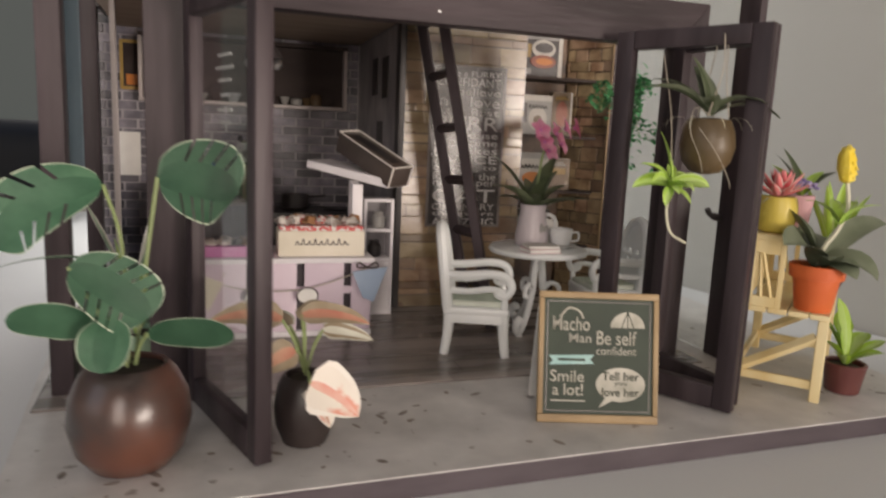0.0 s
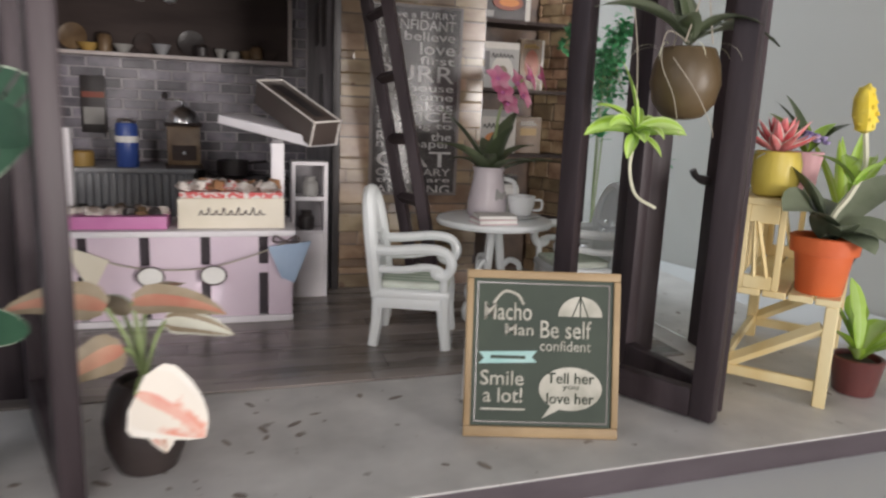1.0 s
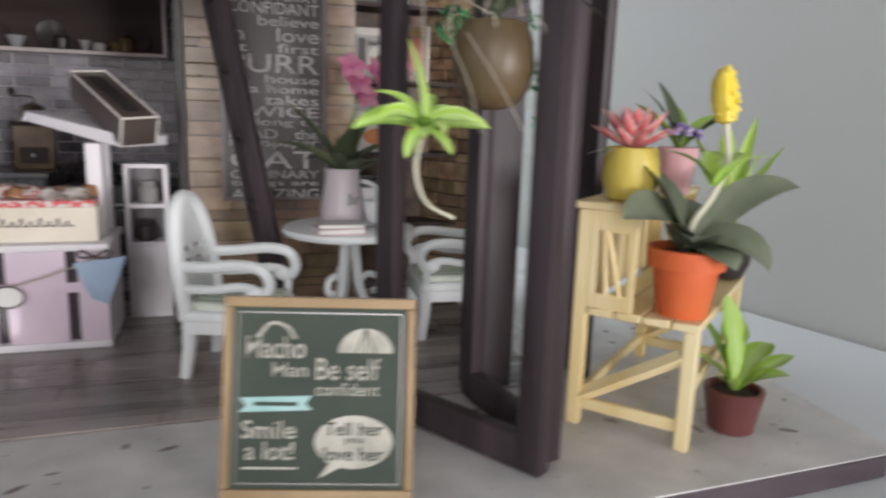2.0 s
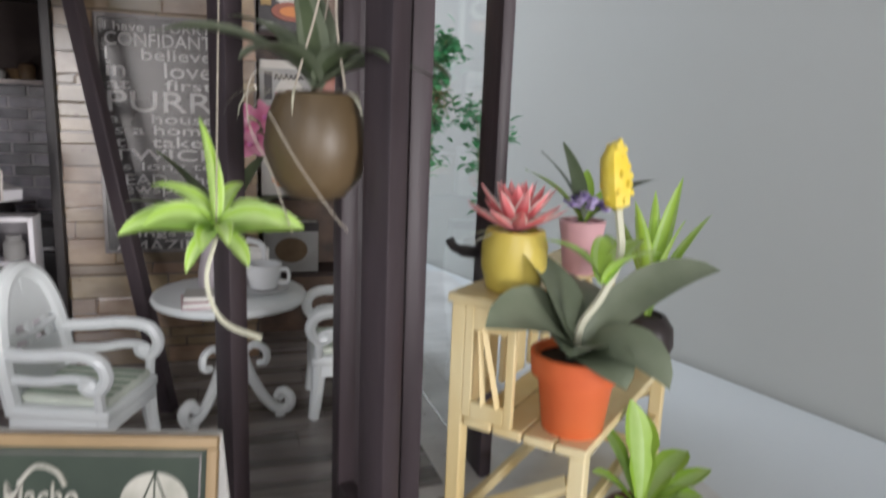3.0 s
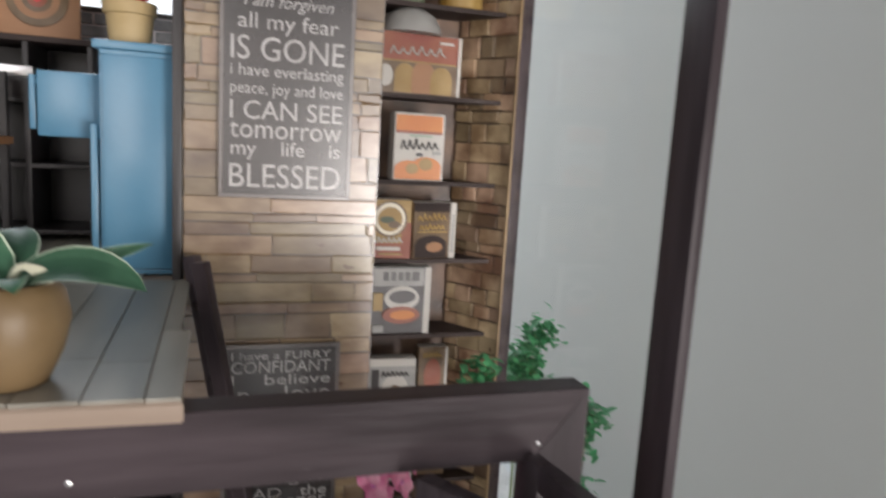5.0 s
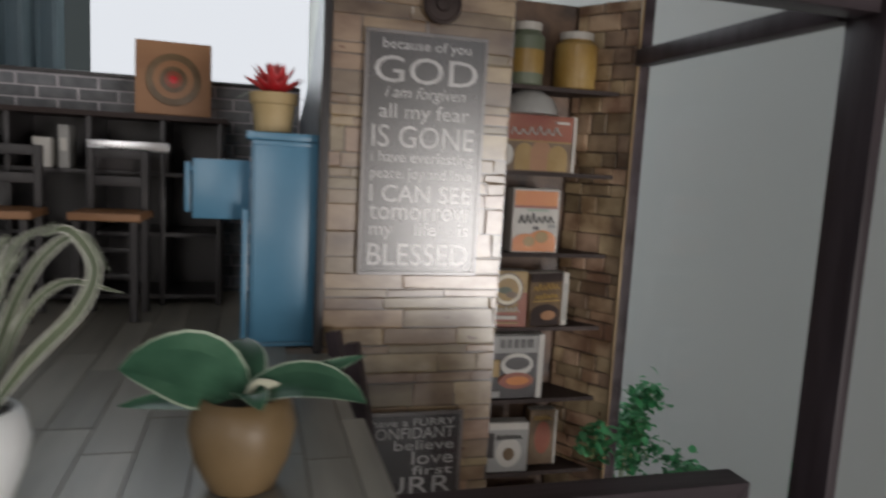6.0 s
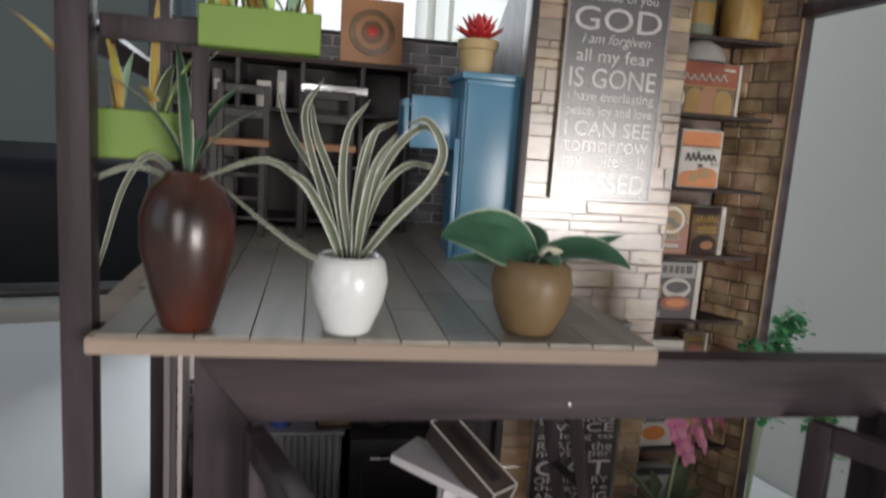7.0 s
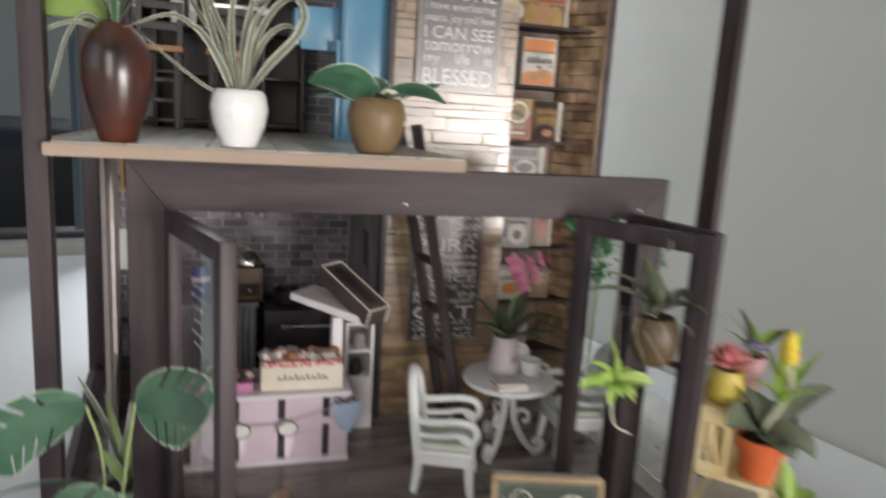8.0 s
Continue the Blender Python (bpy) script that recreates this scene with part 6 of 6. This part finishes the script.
# ---------- boxes on the niche shelves ----------
def carton(x, y, shelf, w, h, d, rz, main, front, label):
    """A carton with printed fields, given as shares of its width (-1 to 1) and height: plain fields, round pictures, and slanting strokes of script."""
    ob = thing("carton", x, y, SHELVES[shelf], rz, label, "box", "cartons on the niche shelves")
    part("body", box(-w / 2, w / 2, 0, d, 0, h, 0.02, seg=1), M[main], ob)
    part("flap", box(-w / 2 + 0.03, w / 2 - 0.03, 0.04, d - 0.04, h, h + 0.012, 0.004, seg=1), M["cardwhite"], ob)
    for k, (name, x0, x1, z0, z1, m) in enumerate(front):
        y0 = -0.012 - 0.005 * k
        if name in ("mound", "picture", "cup", "loaf", "foam", "ring"):
            ring = [((x0 + x1) * w / 4 + (x1 - x0) * w / 4 * math.cos(a * 0.3142), (z0 + z1) * h / 2 + (z1 - z0) * h / 2 * math.sin(a * 0.3142)) for a in range(20)]
            part(name, upright(ring, y0, 0.004), M[m], ob)
        elif name == "arch":
            ring = [(x1 * w / 2, z0 * h), (x0 * w / 2, z0 * h)] + [((x0 + x1) * w / 4 - (x1 - x0) * w / 4 * math.cos(a * 0.2856), h * (z0 + (z1 - z0) * (0.55 + 0.45 * math.sin(a * 0.2856)))) for a in range(12)]
            part(name, upright(ring, y0, 0.004), M[m], ob)
        elif name == "script":
            n, r = 6, random.Random(int(x * 50) + k)
            for i in range(n):
                a, b, tall = x0 + (x1 - x0) * i / n, x0 + (x1 - x0) * (i + 0.95) / n, r.uniform(0.55, 1.0)
                za, zb = z0 + (z1 - z0) * 0.15 * i / n, z0 + (z1 - z0) * tall
                part("stroke", tube(curve_points([(a * w / 2, y0, za * h), ((a * 0.6 + b * 0.4) * w / 2, y0, zb * h), ((a * 0.4 + b * 0.6) * w / 2, y0, (za * 0.6 + zb * 0.4) * h), (b * w / 2, y0, za * h)], 3), 0.022, 5), M[m], ob)
        else:
            part(name, box(x0 * w / 2, x1 * w / 2, y0, 0.004, z0 * h, z1 * h), M[m], ob)
    return ob


carton(13.72, 27.05, 5, 1.45, 1.85, 0.6, 0, "cardwhite", [("band", -0.94, 0.9, 0.74, 0.97, "cardorange"), ("line", -0.94, 0.9, 0.7, 0.74, "cardred"), ("arch", -0.94, 0.2, 0.02, 0.3, "cardorange"), ("arch", -0.3, 0.9, 0.02, 0.36, "cardorange"), ("mound", -0.5, 0.0, 0.1, 0.26, "cardgold"), ("mound", 0.0, 0.55, 0.16, 0.34, "cardgold"), ("mound", -0.1, 0.15, 0.36, 0.42, "cardblack"),
    ("script", -0.72, 0.78, 0.46, 0.64, "cardblack"), ("line", -0.4, 0.5, 0.66, 0.68, "greenpale"), ("patch", 0.55, 0.85, 0.4, 0.45, "cardgrey")], "white and orange snack carton on a niche shelf")
carton(13.62, 27.02, 6, 2.35, 1.6, 0.6, 4, "cardred", [("band", -1, 0.93, 0.0, 0.52, "cardbrown"), ("arch", -0.62, -0.12, 0.02, 0.5, "cardgold"), ("arch", -0.2, 0.36, 0.02, 0.56, "orangewood"), ("arch", 0.26, 0.8, 0.02, 0.48, "cardgold"), ("cup", -1, -0.66, 0.1, 0.46, "cardwhite"), ("line", -0.9, 0.9, 0.52, 0.545, "cardgold"), ("script", -0.75, 0.6, 0.64, 0.8, "cardwhite"),
    ("edge", 0.93, 1.0, 0.0, 1.0, "cardwhite"), ("line", 0.45, 0.8, 0.86, 0.9, "cardwhite")], "red carton with golden loaves on a niche shelf")
carton(13.0, 27.05, 4, 1.2, 1.65, 0.5, -4, "cardgold", [("band", -1, 1, 0.0, 0.26, "cardred"), ("patch", 0.55, 1, 0.0, 0.62, "cardred"), ("picture", -0.85, 0.8, 0.36, 0.98, "cardbrown"), ("ring", -0.75, 0.7, 0.4, 0.95, "cream"), ("loaf", -0.6, 0.56, 0.46, 0.88, "cardgold"), ("mound", -0.5, 0.2, 0.6, 0.72, "olive"), ("mound", -0.1, 0.5, 0.52, 0.64, "cardbrown"),
    ("script", -0.85, 0.6, 0.27, 0.38, "cardwhite"), ("line", -0.6, 0.5, 0.14, 0.2, "cardwhite"), ("line", -0.5, 0.6, 0.06, 0.09, "cardgold")], "gold and red bag with a round picture on a niche shelf")
carton(14.3, 27.05, 4, 1.35, 1.6, 0.55, 12, "cardbrown", [("band", -1, 0.7, 0.84, 1.0, "shelfwood"), ("script", -0.8, 0.55, 0.68, 0.82, "gold"), ("script", -0.7, 0.5, 0.52, 0.64, "gold"), ("line", -0.8, 0.6, 0.47, 0.49, "gold"), ("arch", -0.9, 0.6, 0.02, 0.42, "shelfwood"), ("mound", -0.4, 0.4, 0.12, 0.3, "orangewood"), ("strip", 0.72, 1, 0.0, 1.0, "cardwhite"), ("line", 0.8, 0.92, 0.1, 0.8, "cardgrey")], "dark brown packet with gold script and pale side")
carton(13.4, 27.05, 3, 1.75, 1.95, 0.4, 0, "cardblack", [("band", -0.9, 0.76, 0.72, 0.98, "cardgrey"), ("edge", 0.8, 1.0, 0.0, 1.0, "cardwhite"), ("patch", -0.6, -0.42, 0.8, 0.93, "cardblack"), ("patch", -0.34, -0.18, 0.8, 0.93, "cardblack"), ("patch", -0.1, 0.06, 0.8, 0.93, "cardblack"), ("patch", 0.14, 0.3, 0.8, 0.93, "cardblack"), ("patch", 0.38, 0.6, 0.8, 0.93, "cardblack"),
    ("foam", -0.55, 0.62, 0.36, 0.72, "cardwhite"), ("cup", -0.4, 0.5, 0.46, 0.66, "cardblack"), ("picture", -0.6, 0.66, 0.16, 0.42, "cardred"), ("mound", -0.35, 0.5, 0.22, 0.36, "cardorange"), ("patch", -0.92, -0.6, 0.36, 0.62, "cardgold"), ("patch", -0.9, -0.55, 0.04, 0.14, "cardgrey")], "black and silver coffee carton with a red cup")
carton(13.25, 27.05, 2, 1.45, 1.55, 0.45, -3, "cardgrey", [("band", -0.95, 0.95, 0.86, 1.0, "cardwhite"), ("picture", -0.4, 0.7, 0.1, 0.7, "cardwhite"), ("line", -0.8, -0.5, 0.3, 0.8, "cardblack"), ("script", -0.4, 0.7, 0.66, 0.8, "cardblack"), ("mound", -0.1, 0.4, 0.24, 0.5, "cardbrown")], "grey and white packet on a niche shelf")
carton(14.6, 27.4, 2, 0.9, 1.75, 0.4, 0, "cardbrown", [("picture", -0.6, 0.6, 0.2, 0.8, "cardred"), ("script", -0.7, 0.6, 0.82, 0.92, "cardgold"), ("edge", 0.85, 1.0, 0.0, 1.0, "cardwhite")], "brown carton with a red picture on a niche shelf")
carton(13.3, 27.1, 1, 1.5, 1.5, 0.5, 3, "cardwhite", [("picture", -0.6, 0.6, 0.15, 0.5, "cardorange"), ("band", -1, 1, 0.85, 1.0, "cardgrey"), ("script", -0.7, 0.6, 0.58, 0.74, "cardblack")], "white carton with an orange picture on a niche shelf")
carton(14.6, 27.3, 1, 1.0, 1.3, 0.5, -5, "cardbrown", [("line", -0.6, 0.6, 0.5, 0.7, "cardgold"), ("script", -0.6, 0.6, 0.76, 0.9, "cardwhite")], "brown carton with a gold band on a niche shelf")
carton(13.4, 27.1, 0, 1.6, 1.5, 0.5, 0, "cardgrey", [("picture", -0.6, 0.6, 0.2, 0.7, "cardbrown"), ("band", -1, 1, 0.82, 1.0, "cardblack")], "grey carton on the lowest niche shelf")


def preserve_jar(x, y, shelf, r, h, fill, label):
    ob = thing("preserve_jar", x, y, SHELVES[shelf], 0, label, "jar", "jars on the niche shelves")
    part("body", lathe([(r * 0.9, 0), (r, 0.06), (r, h * 0.78), (r * 0.72, h * 0.86), (r * 0.74, h * 0.88), (0, h * 0.88)], 22), M[fill], ob)
    part("lid", lathe([(r * 0.78, h * 0.88), (r * 0.8, h), (0, h)], 22), M["cardwhite"], ob)
    part("label", lathe([(r + 0.005, h * 0.2), (r + 0.01, h * 0.22), (r + 0.01, h * 0.55), (r + 0.005, h * 0.57)], 22), M["cardgold"], ob)


preserve_jar(13.25, 27.5, 7, 0.52, 1.75, "greygreen", "glass jar of green preserves on a niche shelf")
preserve_jar(14.9, 27.7, 7, 0.62, 1.65, "cardgold", "glass jar of pale preserves on a niche shelf")
dome = thing("grey_dome", 13.4, 27.45, SHELVES[6] + 1.62, 0, "grey rounded lid on the red carton", "lid")
part("dome", lathe([(0.85, 0.0), (0.85, 0.15), (0.7, 0.45), (0.35, 0.68), (0.0, 0.72)], 24), M["cardgrey"], dome)

# ---------- kitchen ----------
kitchen = thing("kitchen_counter", 0.7, 32.7, 0.05, 0, "grey ribbed kitchen counter against the brick wall", "counter")
part("carcass", box(-2.15, 2.2, -1.55, 1.6, 0.0, 3.3), M["greyribbed"], kitchen)
for k in range(17):
    part("rib", box(-2.15 + k * 0.256, -2.15 + k * 0.256 + 0.19, -1.66, -1.55, 0.1, 3.25, 0.03, seg=1), M["greyribbed"], kitchen)
part("worktop", box(-2.25, 2.3, -1.75, 1.65, 3.3, 3.45, 0.03), M["greyribbed"], kitchen)
can = thing("blue_canister", 0.6, 31.7, 3.5, 0, "cobalt blue canister with a white band", "canister")
part("body", lathe([(0.36, 0), (0.39, 0.04), (0.39, 1.5), (0.34, 1.6), (0, 1.6)], 26), M["cobalt"], can)
part("label", lathe([(0.392, 0.9), (0.4, 0.91), (0.4, 1.12), (0.392, 1.13)], 26), M["paperwhite"], can)
part("lid", lathe([(0.35, 1.6), (0.36, 1.66), (0.24, 1.76), (0, 1.78)], 26), M["silver"], can)
grinder = thing("coffee_grinder", 2.55, 31.75, 3.5, 6, "brown wooden coffee grinder with a domed silver top", "grinder")
part("base", box(-0.66, 0.66, -0.6, 0.6, 0.0, 0.12, 0.04), M["shelfwood"], grinder)
part("body", box(-0.58, 0.58, -0.52, 0.52, 0.12, 1.55, 0.06), M["cardbrown"], grinder)
part("cornice", box(-0.66, 0.66, -0.6, 0.6, 1.55, 1.68, 0.04), M["shelfwood"], grinder)
drawer = part("drawer", box(-0.42, 0.42, -0.58, -0.52, 0.3, 0.85, 0.03), M["shelfwood"], grinder)
part("knob", moved(lathe([(0.0, 0.0), (0.05, 0.02), (0.07, 0.08), (0.0, 0.12)], 10), Matrix.Translation((0, -0.58, 0.58)) @ Matrix.Rotation(radians(90), 4, "X")), M["silver"], drawer)
part("hopper", lathe([(0.6, 1.68), (0.6, 1.76), (0.52, 1.98), (0.34, 2.2), (0.12, 2.3), (0, 2.32)], 28), M["silver"], grinder, "domed silver hopper")
crank = part("crank", tube(curve_points([(0, 0, 2.3), (0, 0, 2.46), (-0.3, 0, 2.5), (-0.6, 0, 2.5)], 4), 0.05, 6), M["silver"], grinder)
part("grip", lathe([(0.0, 0.0), (0.1, 0.05), (0.12, 0.16), (0.06, 0.26), (0, 0.28)], 12), M["cardblack"], crank, at=at_cm(-0.6, 0, 2.5))
tin = thing("green_tin", -0.95, 31.8, 3.5, 0, "small green tin on the kitchen counter", "tin")
part("body", lathe([(0.4, 0), (0.42, 0.04), (0.42, 0.5), (0.36, 0.56), (0, 0.56)], 22), M["cardgold"], tin)
stove = thing("black_stove", 5.2, 32.7, 0.05, 0, "black stove with a dark oven door beside the kitchen counter", "stove")
part("body", box(-1.95, 1.95, -1.5, 1.6, 0, 3.0, 0.05), M["blackpaint"], stove)
part("oven_door", box(-1.5, 1.5, -1.6, -1.5, 0.5, 2.2, 0.05), M["cardblack"], stove)
part("handle", tube([(-1.2, -1.72, 2.35), (1.2, -1.72, 2.35)], 0.07, 8), M["silver"], stove)
for x in (-1.0, 0.9):
    part("hob", lathe([(0.55, 3.0), (0.58, 3.06), (0.2, 3.1), (0, 3.1)], 20), M["cardblack"], stove, at=at_cm(x, 0, 0))
pan = thing("saucepan", 4.3, 32.6, 3.15, 0, "small dark saucepan on the stove", "pan")
part("body", lathe([(0.55, 0), (0.6, 0.05), (0.62, 0.6), (0.58, 0.6), (0.55, 0.1), (0, 0.08)], 24), M["cardblack"], pan)
part("handle", tube([(0.6, -0.1, 0.5), (1.3, -0.4, 0.6)], 0.06, 6), M["cardblack"], pan)
hood = thing("wall_shelf", 2.3, 34.35, 7.55, 0, "dark wooden wall recess with a pale ledge", "shelf")
part("back", box(-4.4, 4.3, -0.15, 0.02, 0.1, 2.7), M["shelfwood"], hood)
part("ledge", box(-4.5, 4.4, -0.85, 0.0, 0.0, 0.14, 0.02), M["lilac"], hood, "pale wooden ledge")
for x in (-4.5, 4.26):
    part("cheek", box(x, x + 0.14, -0.7, 0.0, 0.14, 2.7, 0.02), M["lilac"], hood)
part("head", box(-4.5, 4.4, -0.75, 0.0, 2.7, 2.86, 0.02), M["shelfwood"], hood)
for k, (x, r, h, m) in enumerate(((-3.2, 0.42, 0.3, "gold"), (-2.0, 0.38, 0.32, "cardgrey"), (-0.6, 0.36, 0.4, "greyribbed"), (1.6, 0.24, 0.36, "cardgrey"), (2.6, 0.28, 0.34, "cardbrown"))):
    ob = thing("bowl", 2.3 + x, 33.95, 7.7, 0, "small bowl on the kitchen wall ledge", "bowl", "bowls on the ledge")
    part("bowl", lathe([(r * 0.4, 0), (r * 0.5, 0.03), (r, h), (r * 0.9, h), (r * 0.4, 0.1), (0, 0.08)], 18), M[m], ob)
for k, (x, r, m) in enumerate(((-3.75, 0.5, "cardbrown"), (-1.2, 0.4, "shelfwood"), (0.5, 0.5, "cardblack"), (3.4, 0.42, "shelfwood"))):
    ob = thing("plate", 2.3 + x, 34.12, 7.72 + r, 0, "round plate leaning in the kitchen wall recess", "plate", "plates in the recess", rx=82)
    part("plate", lathe([(0.0, 0.0), (r * 0.6, 0.0), (r, 0.08), (r, 0.1), (r * 0.6, 0.04), (0.0, 0.04)], 24), M[m], ob)
for k, (x, h, m) in enumerate(((-2.6, 0.75, "cardbrown"), (0.9, 0.5, "cardblack"), (2.1, 0.35, "cardgrey"), (3.0, 0.6, "cardbrown"))):
    ob = thing("storage_pot", 2.3 + x, 33.75, 7.7, 0, "small dark storage pot on the kitchen wall ledge", "pot", "pots on the ledge")
    part("body", lathe([(0.2, 0), (0.24, 0.04), (0.26, h * 0.7), (0.2, h * 0.85), (0.0, h * 0.85)], 16), M[m], ob)
    part("lid", lathe([(0.22, h * 0.85), (0.2, h * 0.92), (0.05, h * 0.96), (0.05, h), (0, h)], 16), M["shelfwood"], ob)
for x, z, w, h, m, label in ((-2.55, 8.0, 0.9, 2.1, "gold", "gold-framed dark picture on the brick wall"), (-2.7, 4.3, 0.9, 1.9, "paperwhite", "white paper notice on the brick wall"), (-0.9, 4.6, 0.9, 2.2, "cardblack", "black and red sign on the brick wall")):
    ob = thing("wall_picture", x, 34.4, z, 0, label, "picture")
    part("frame", box(-w / 2, w / 2, -0.1, 0.0, 0, h, 0.03), M[m], ob)
    if m == "gold":
        part("picture", box(-w / 2 + 0.14, w / 2 - 0.14, -0.115, -0.1, 0.14, h - 0.14), M["shelfwood"], ob)
        part("glow_patch", box(-0.2, 0.25, -0.125, -0.115, 0.2, 0.65), M["cardorange"], ob, "orange patch in the picture")
    if m == "cardblack":
        part("band", box(-w / 2 + 0.05, w / 2 - 0.05, -0.115, -0.1, h * 0.62, h * 0.72), M["cardred"], ob)
        part("patch", box(-w / 2 + 0.08, w / 2 - 0.08, -0.115, -0.1, h * 0.15, h * 0.45), M["cardgrey"], ob)
lamp = thing("pendant_lamp", 2.5, 23.7, 8.58, 0, "black pendant lamp with two unlit silvered bulbs under the loft", "lamp")
part("cord", tube([(0, 0, 1.35), (0, 0, 2.04)], 0.05, 6), M["blackpaint"], lamp)
part("collar", lathe([(0.0, 1.4), (0.12, 1.38), (0.2, 1.3), (0.17, 1.22), (0.22, 1.14), (0.18, 1.06), (0.22, 0.98), (0.18, 0.9), (0.22, 0.82), (0.2, 0.74), (0.0, 0.72)], 20), M["blackpaint"], lamp, "ribbed black collar")
part("shade", lathe([(0.19, 0.78), (0.24, 0.66), (0.46, 0.38), (0.56, 0.2), (0.57, 0.14), (0.52, 0.16), (0.38, 0.4), (0.0, 0.62)], 30), M["blackpaint"], lamp)
for x in (-0.36, 0.36):
    bulb = part("bulb", lathe([(0.0, -0.2), (0.12, -0.17), (0.19, -0.04), (0.16, 0.1), (0.09, 0.2), (0, 0.2)], 20), M["silver"], lamp, "silvered bulb", at=at_cm(x, -0.1, 0.0))
    part("socket", lathe([(0.1, 0.18), (0.11, 0.4), (0.0, 0.42)], 14), M["blackpaint"], bulb)

# ---------- pieces of floors and walls ----------
rnd = random.Random(29)


def stones(parent, material, name, along, x0, x1, z0, z1, rows, lengths, face, deep, joint, turn=None):
    """Rows of uneven stones: along x at y = face, or along y at x = face, standing proud by up to deep."""
    z = z0
    while z < z1 - 0.05:
        h = min(rnd.uniform(*rows), z1 - z)
        x = x0 - rnd.uniform(0, lengths[0])
        while x < x1 - 0.02:
            w = rnd.uniform(*lengths)
            a, b = max(x, x0), min(x + w, x1)
            x += w
            if b - a < 0.08:
                continue
            d = rnd.uniform(0.6, 1.0) * deep
            bm = box(a + joint, b - joint, face - d, face + 0.05, z + joint, z + h - joint, min(0.016, h * 0.1), seg=1) if along == "x" else box(face - d, face + 0.05, a + joint, b - joint, z + joint, z + h - joint, min(0.03, h * 0.15), seg=1)
            for v in bm.verts:
                j = 0.03
                v.co += Vector((rnd.uniform(-j, j) if along == "x" else 0, rnd.uniform(-j, j) if along == "y" else 0, rnd.uniform(-j, j) * 0.8))
            part(name, moved(bm, turn) if turn else bm, material, parent, smooth=False)
        z += h


stones(wall_stone, M["stone"], "stone", "x", 7.62, 12.41, 0.02, 22.6, (0.22, 0.7), (0.9, 3.0), 26.3, 0.035, 0.014)
stones(niche, M["nichestone"], "stone", "y", 0.0, 2.18, 0.02, 20.9, (0.3, 0.62), (0.45, 1.1), 0.0, 0.1, 0.016, SPLAY)

# bricks of the kitchen wall
z, row = 0.03, 0
while z < 18.2:
    x = -4.2 + (0.0 if row % 2 else -0.62)
    while x < 7.35:
        a, b = max(x, -4.2), min(x + 1.24, 7.38)
        if b - a > 0.15:
            d = rnd.uniform(0.03, 0.07)
            part("brick", box(a + 0.045, b - 0.045, 34.5 - d, 34.52, z + 0.025, min(z + 0.37, 18.24), 0.02, seg=1), M["brick"] if z < 10.4 else M["brickdark"], wall_back, smooth=False)
        x += 1.24
    z, row = z + 0.395, row + 1

# planks of the floor: they run along the front of the house
y, row = 17.92, 0
while y < 34.4:
    x = -4.0 + rnd.uniform(-4, 0)
    w = rnd.uniform(0.72, 0.88)
    while x < 15.5:
        length = rnd.uniform(4.0, 7.5)
        left = -2.85 - (y - 17.4) * 0.06
        a, b = max(x, left), min(x + length, 15.5)
        x += length
        if b - a < 0.2:
            continue
        bm = box(a + 0.012, b - 0.012, y + 0.012, y + w - 0.012, 0.02, 0.045 + rnd.uniform(0, 0.008), 0.006, seg=1)
        for v in bm.verts:
            v.co.y += max(0.0, 1 - (v.co.y - 17.9) / 4) * 0.025 * v.co.x
        part("plank", bm, M["floorwood"], floor, smooth=False)
    y += w

# planks of the loft: they run from front to back
x = -3.0
while x < 7.95:
    w = rnd.uniform(0.78, 0.95)
    y = 18.0 - rnd.uniform(0, 4)
    while y < 34.3:
        length = rnd.uniform(3.0, 7.0)
        front_y = 18.3 - 0.0347 * (x + 2.08)
        a, b, l, r = max(y, front_y + 0.03), min(y + length, 34.3 if x < 6.5 else 25.95), max(x, -1.98 - max(0, y - 19.3) * 0.065), min(x + w, 7.98 - (max(y, 18) - 18) * 0.05)
        y += length
        if b - a < 0.2 or r - l < 0.1:
            continue
        part("plank", box(l + 0.012, r - 0.012, a + 0.012, b - 0.012, 10.93, LOFT_Z - rnd.uniform(0, 0.006), 0.006, seg=1), M["loftplank"], loft, smooth=False)
    x += w
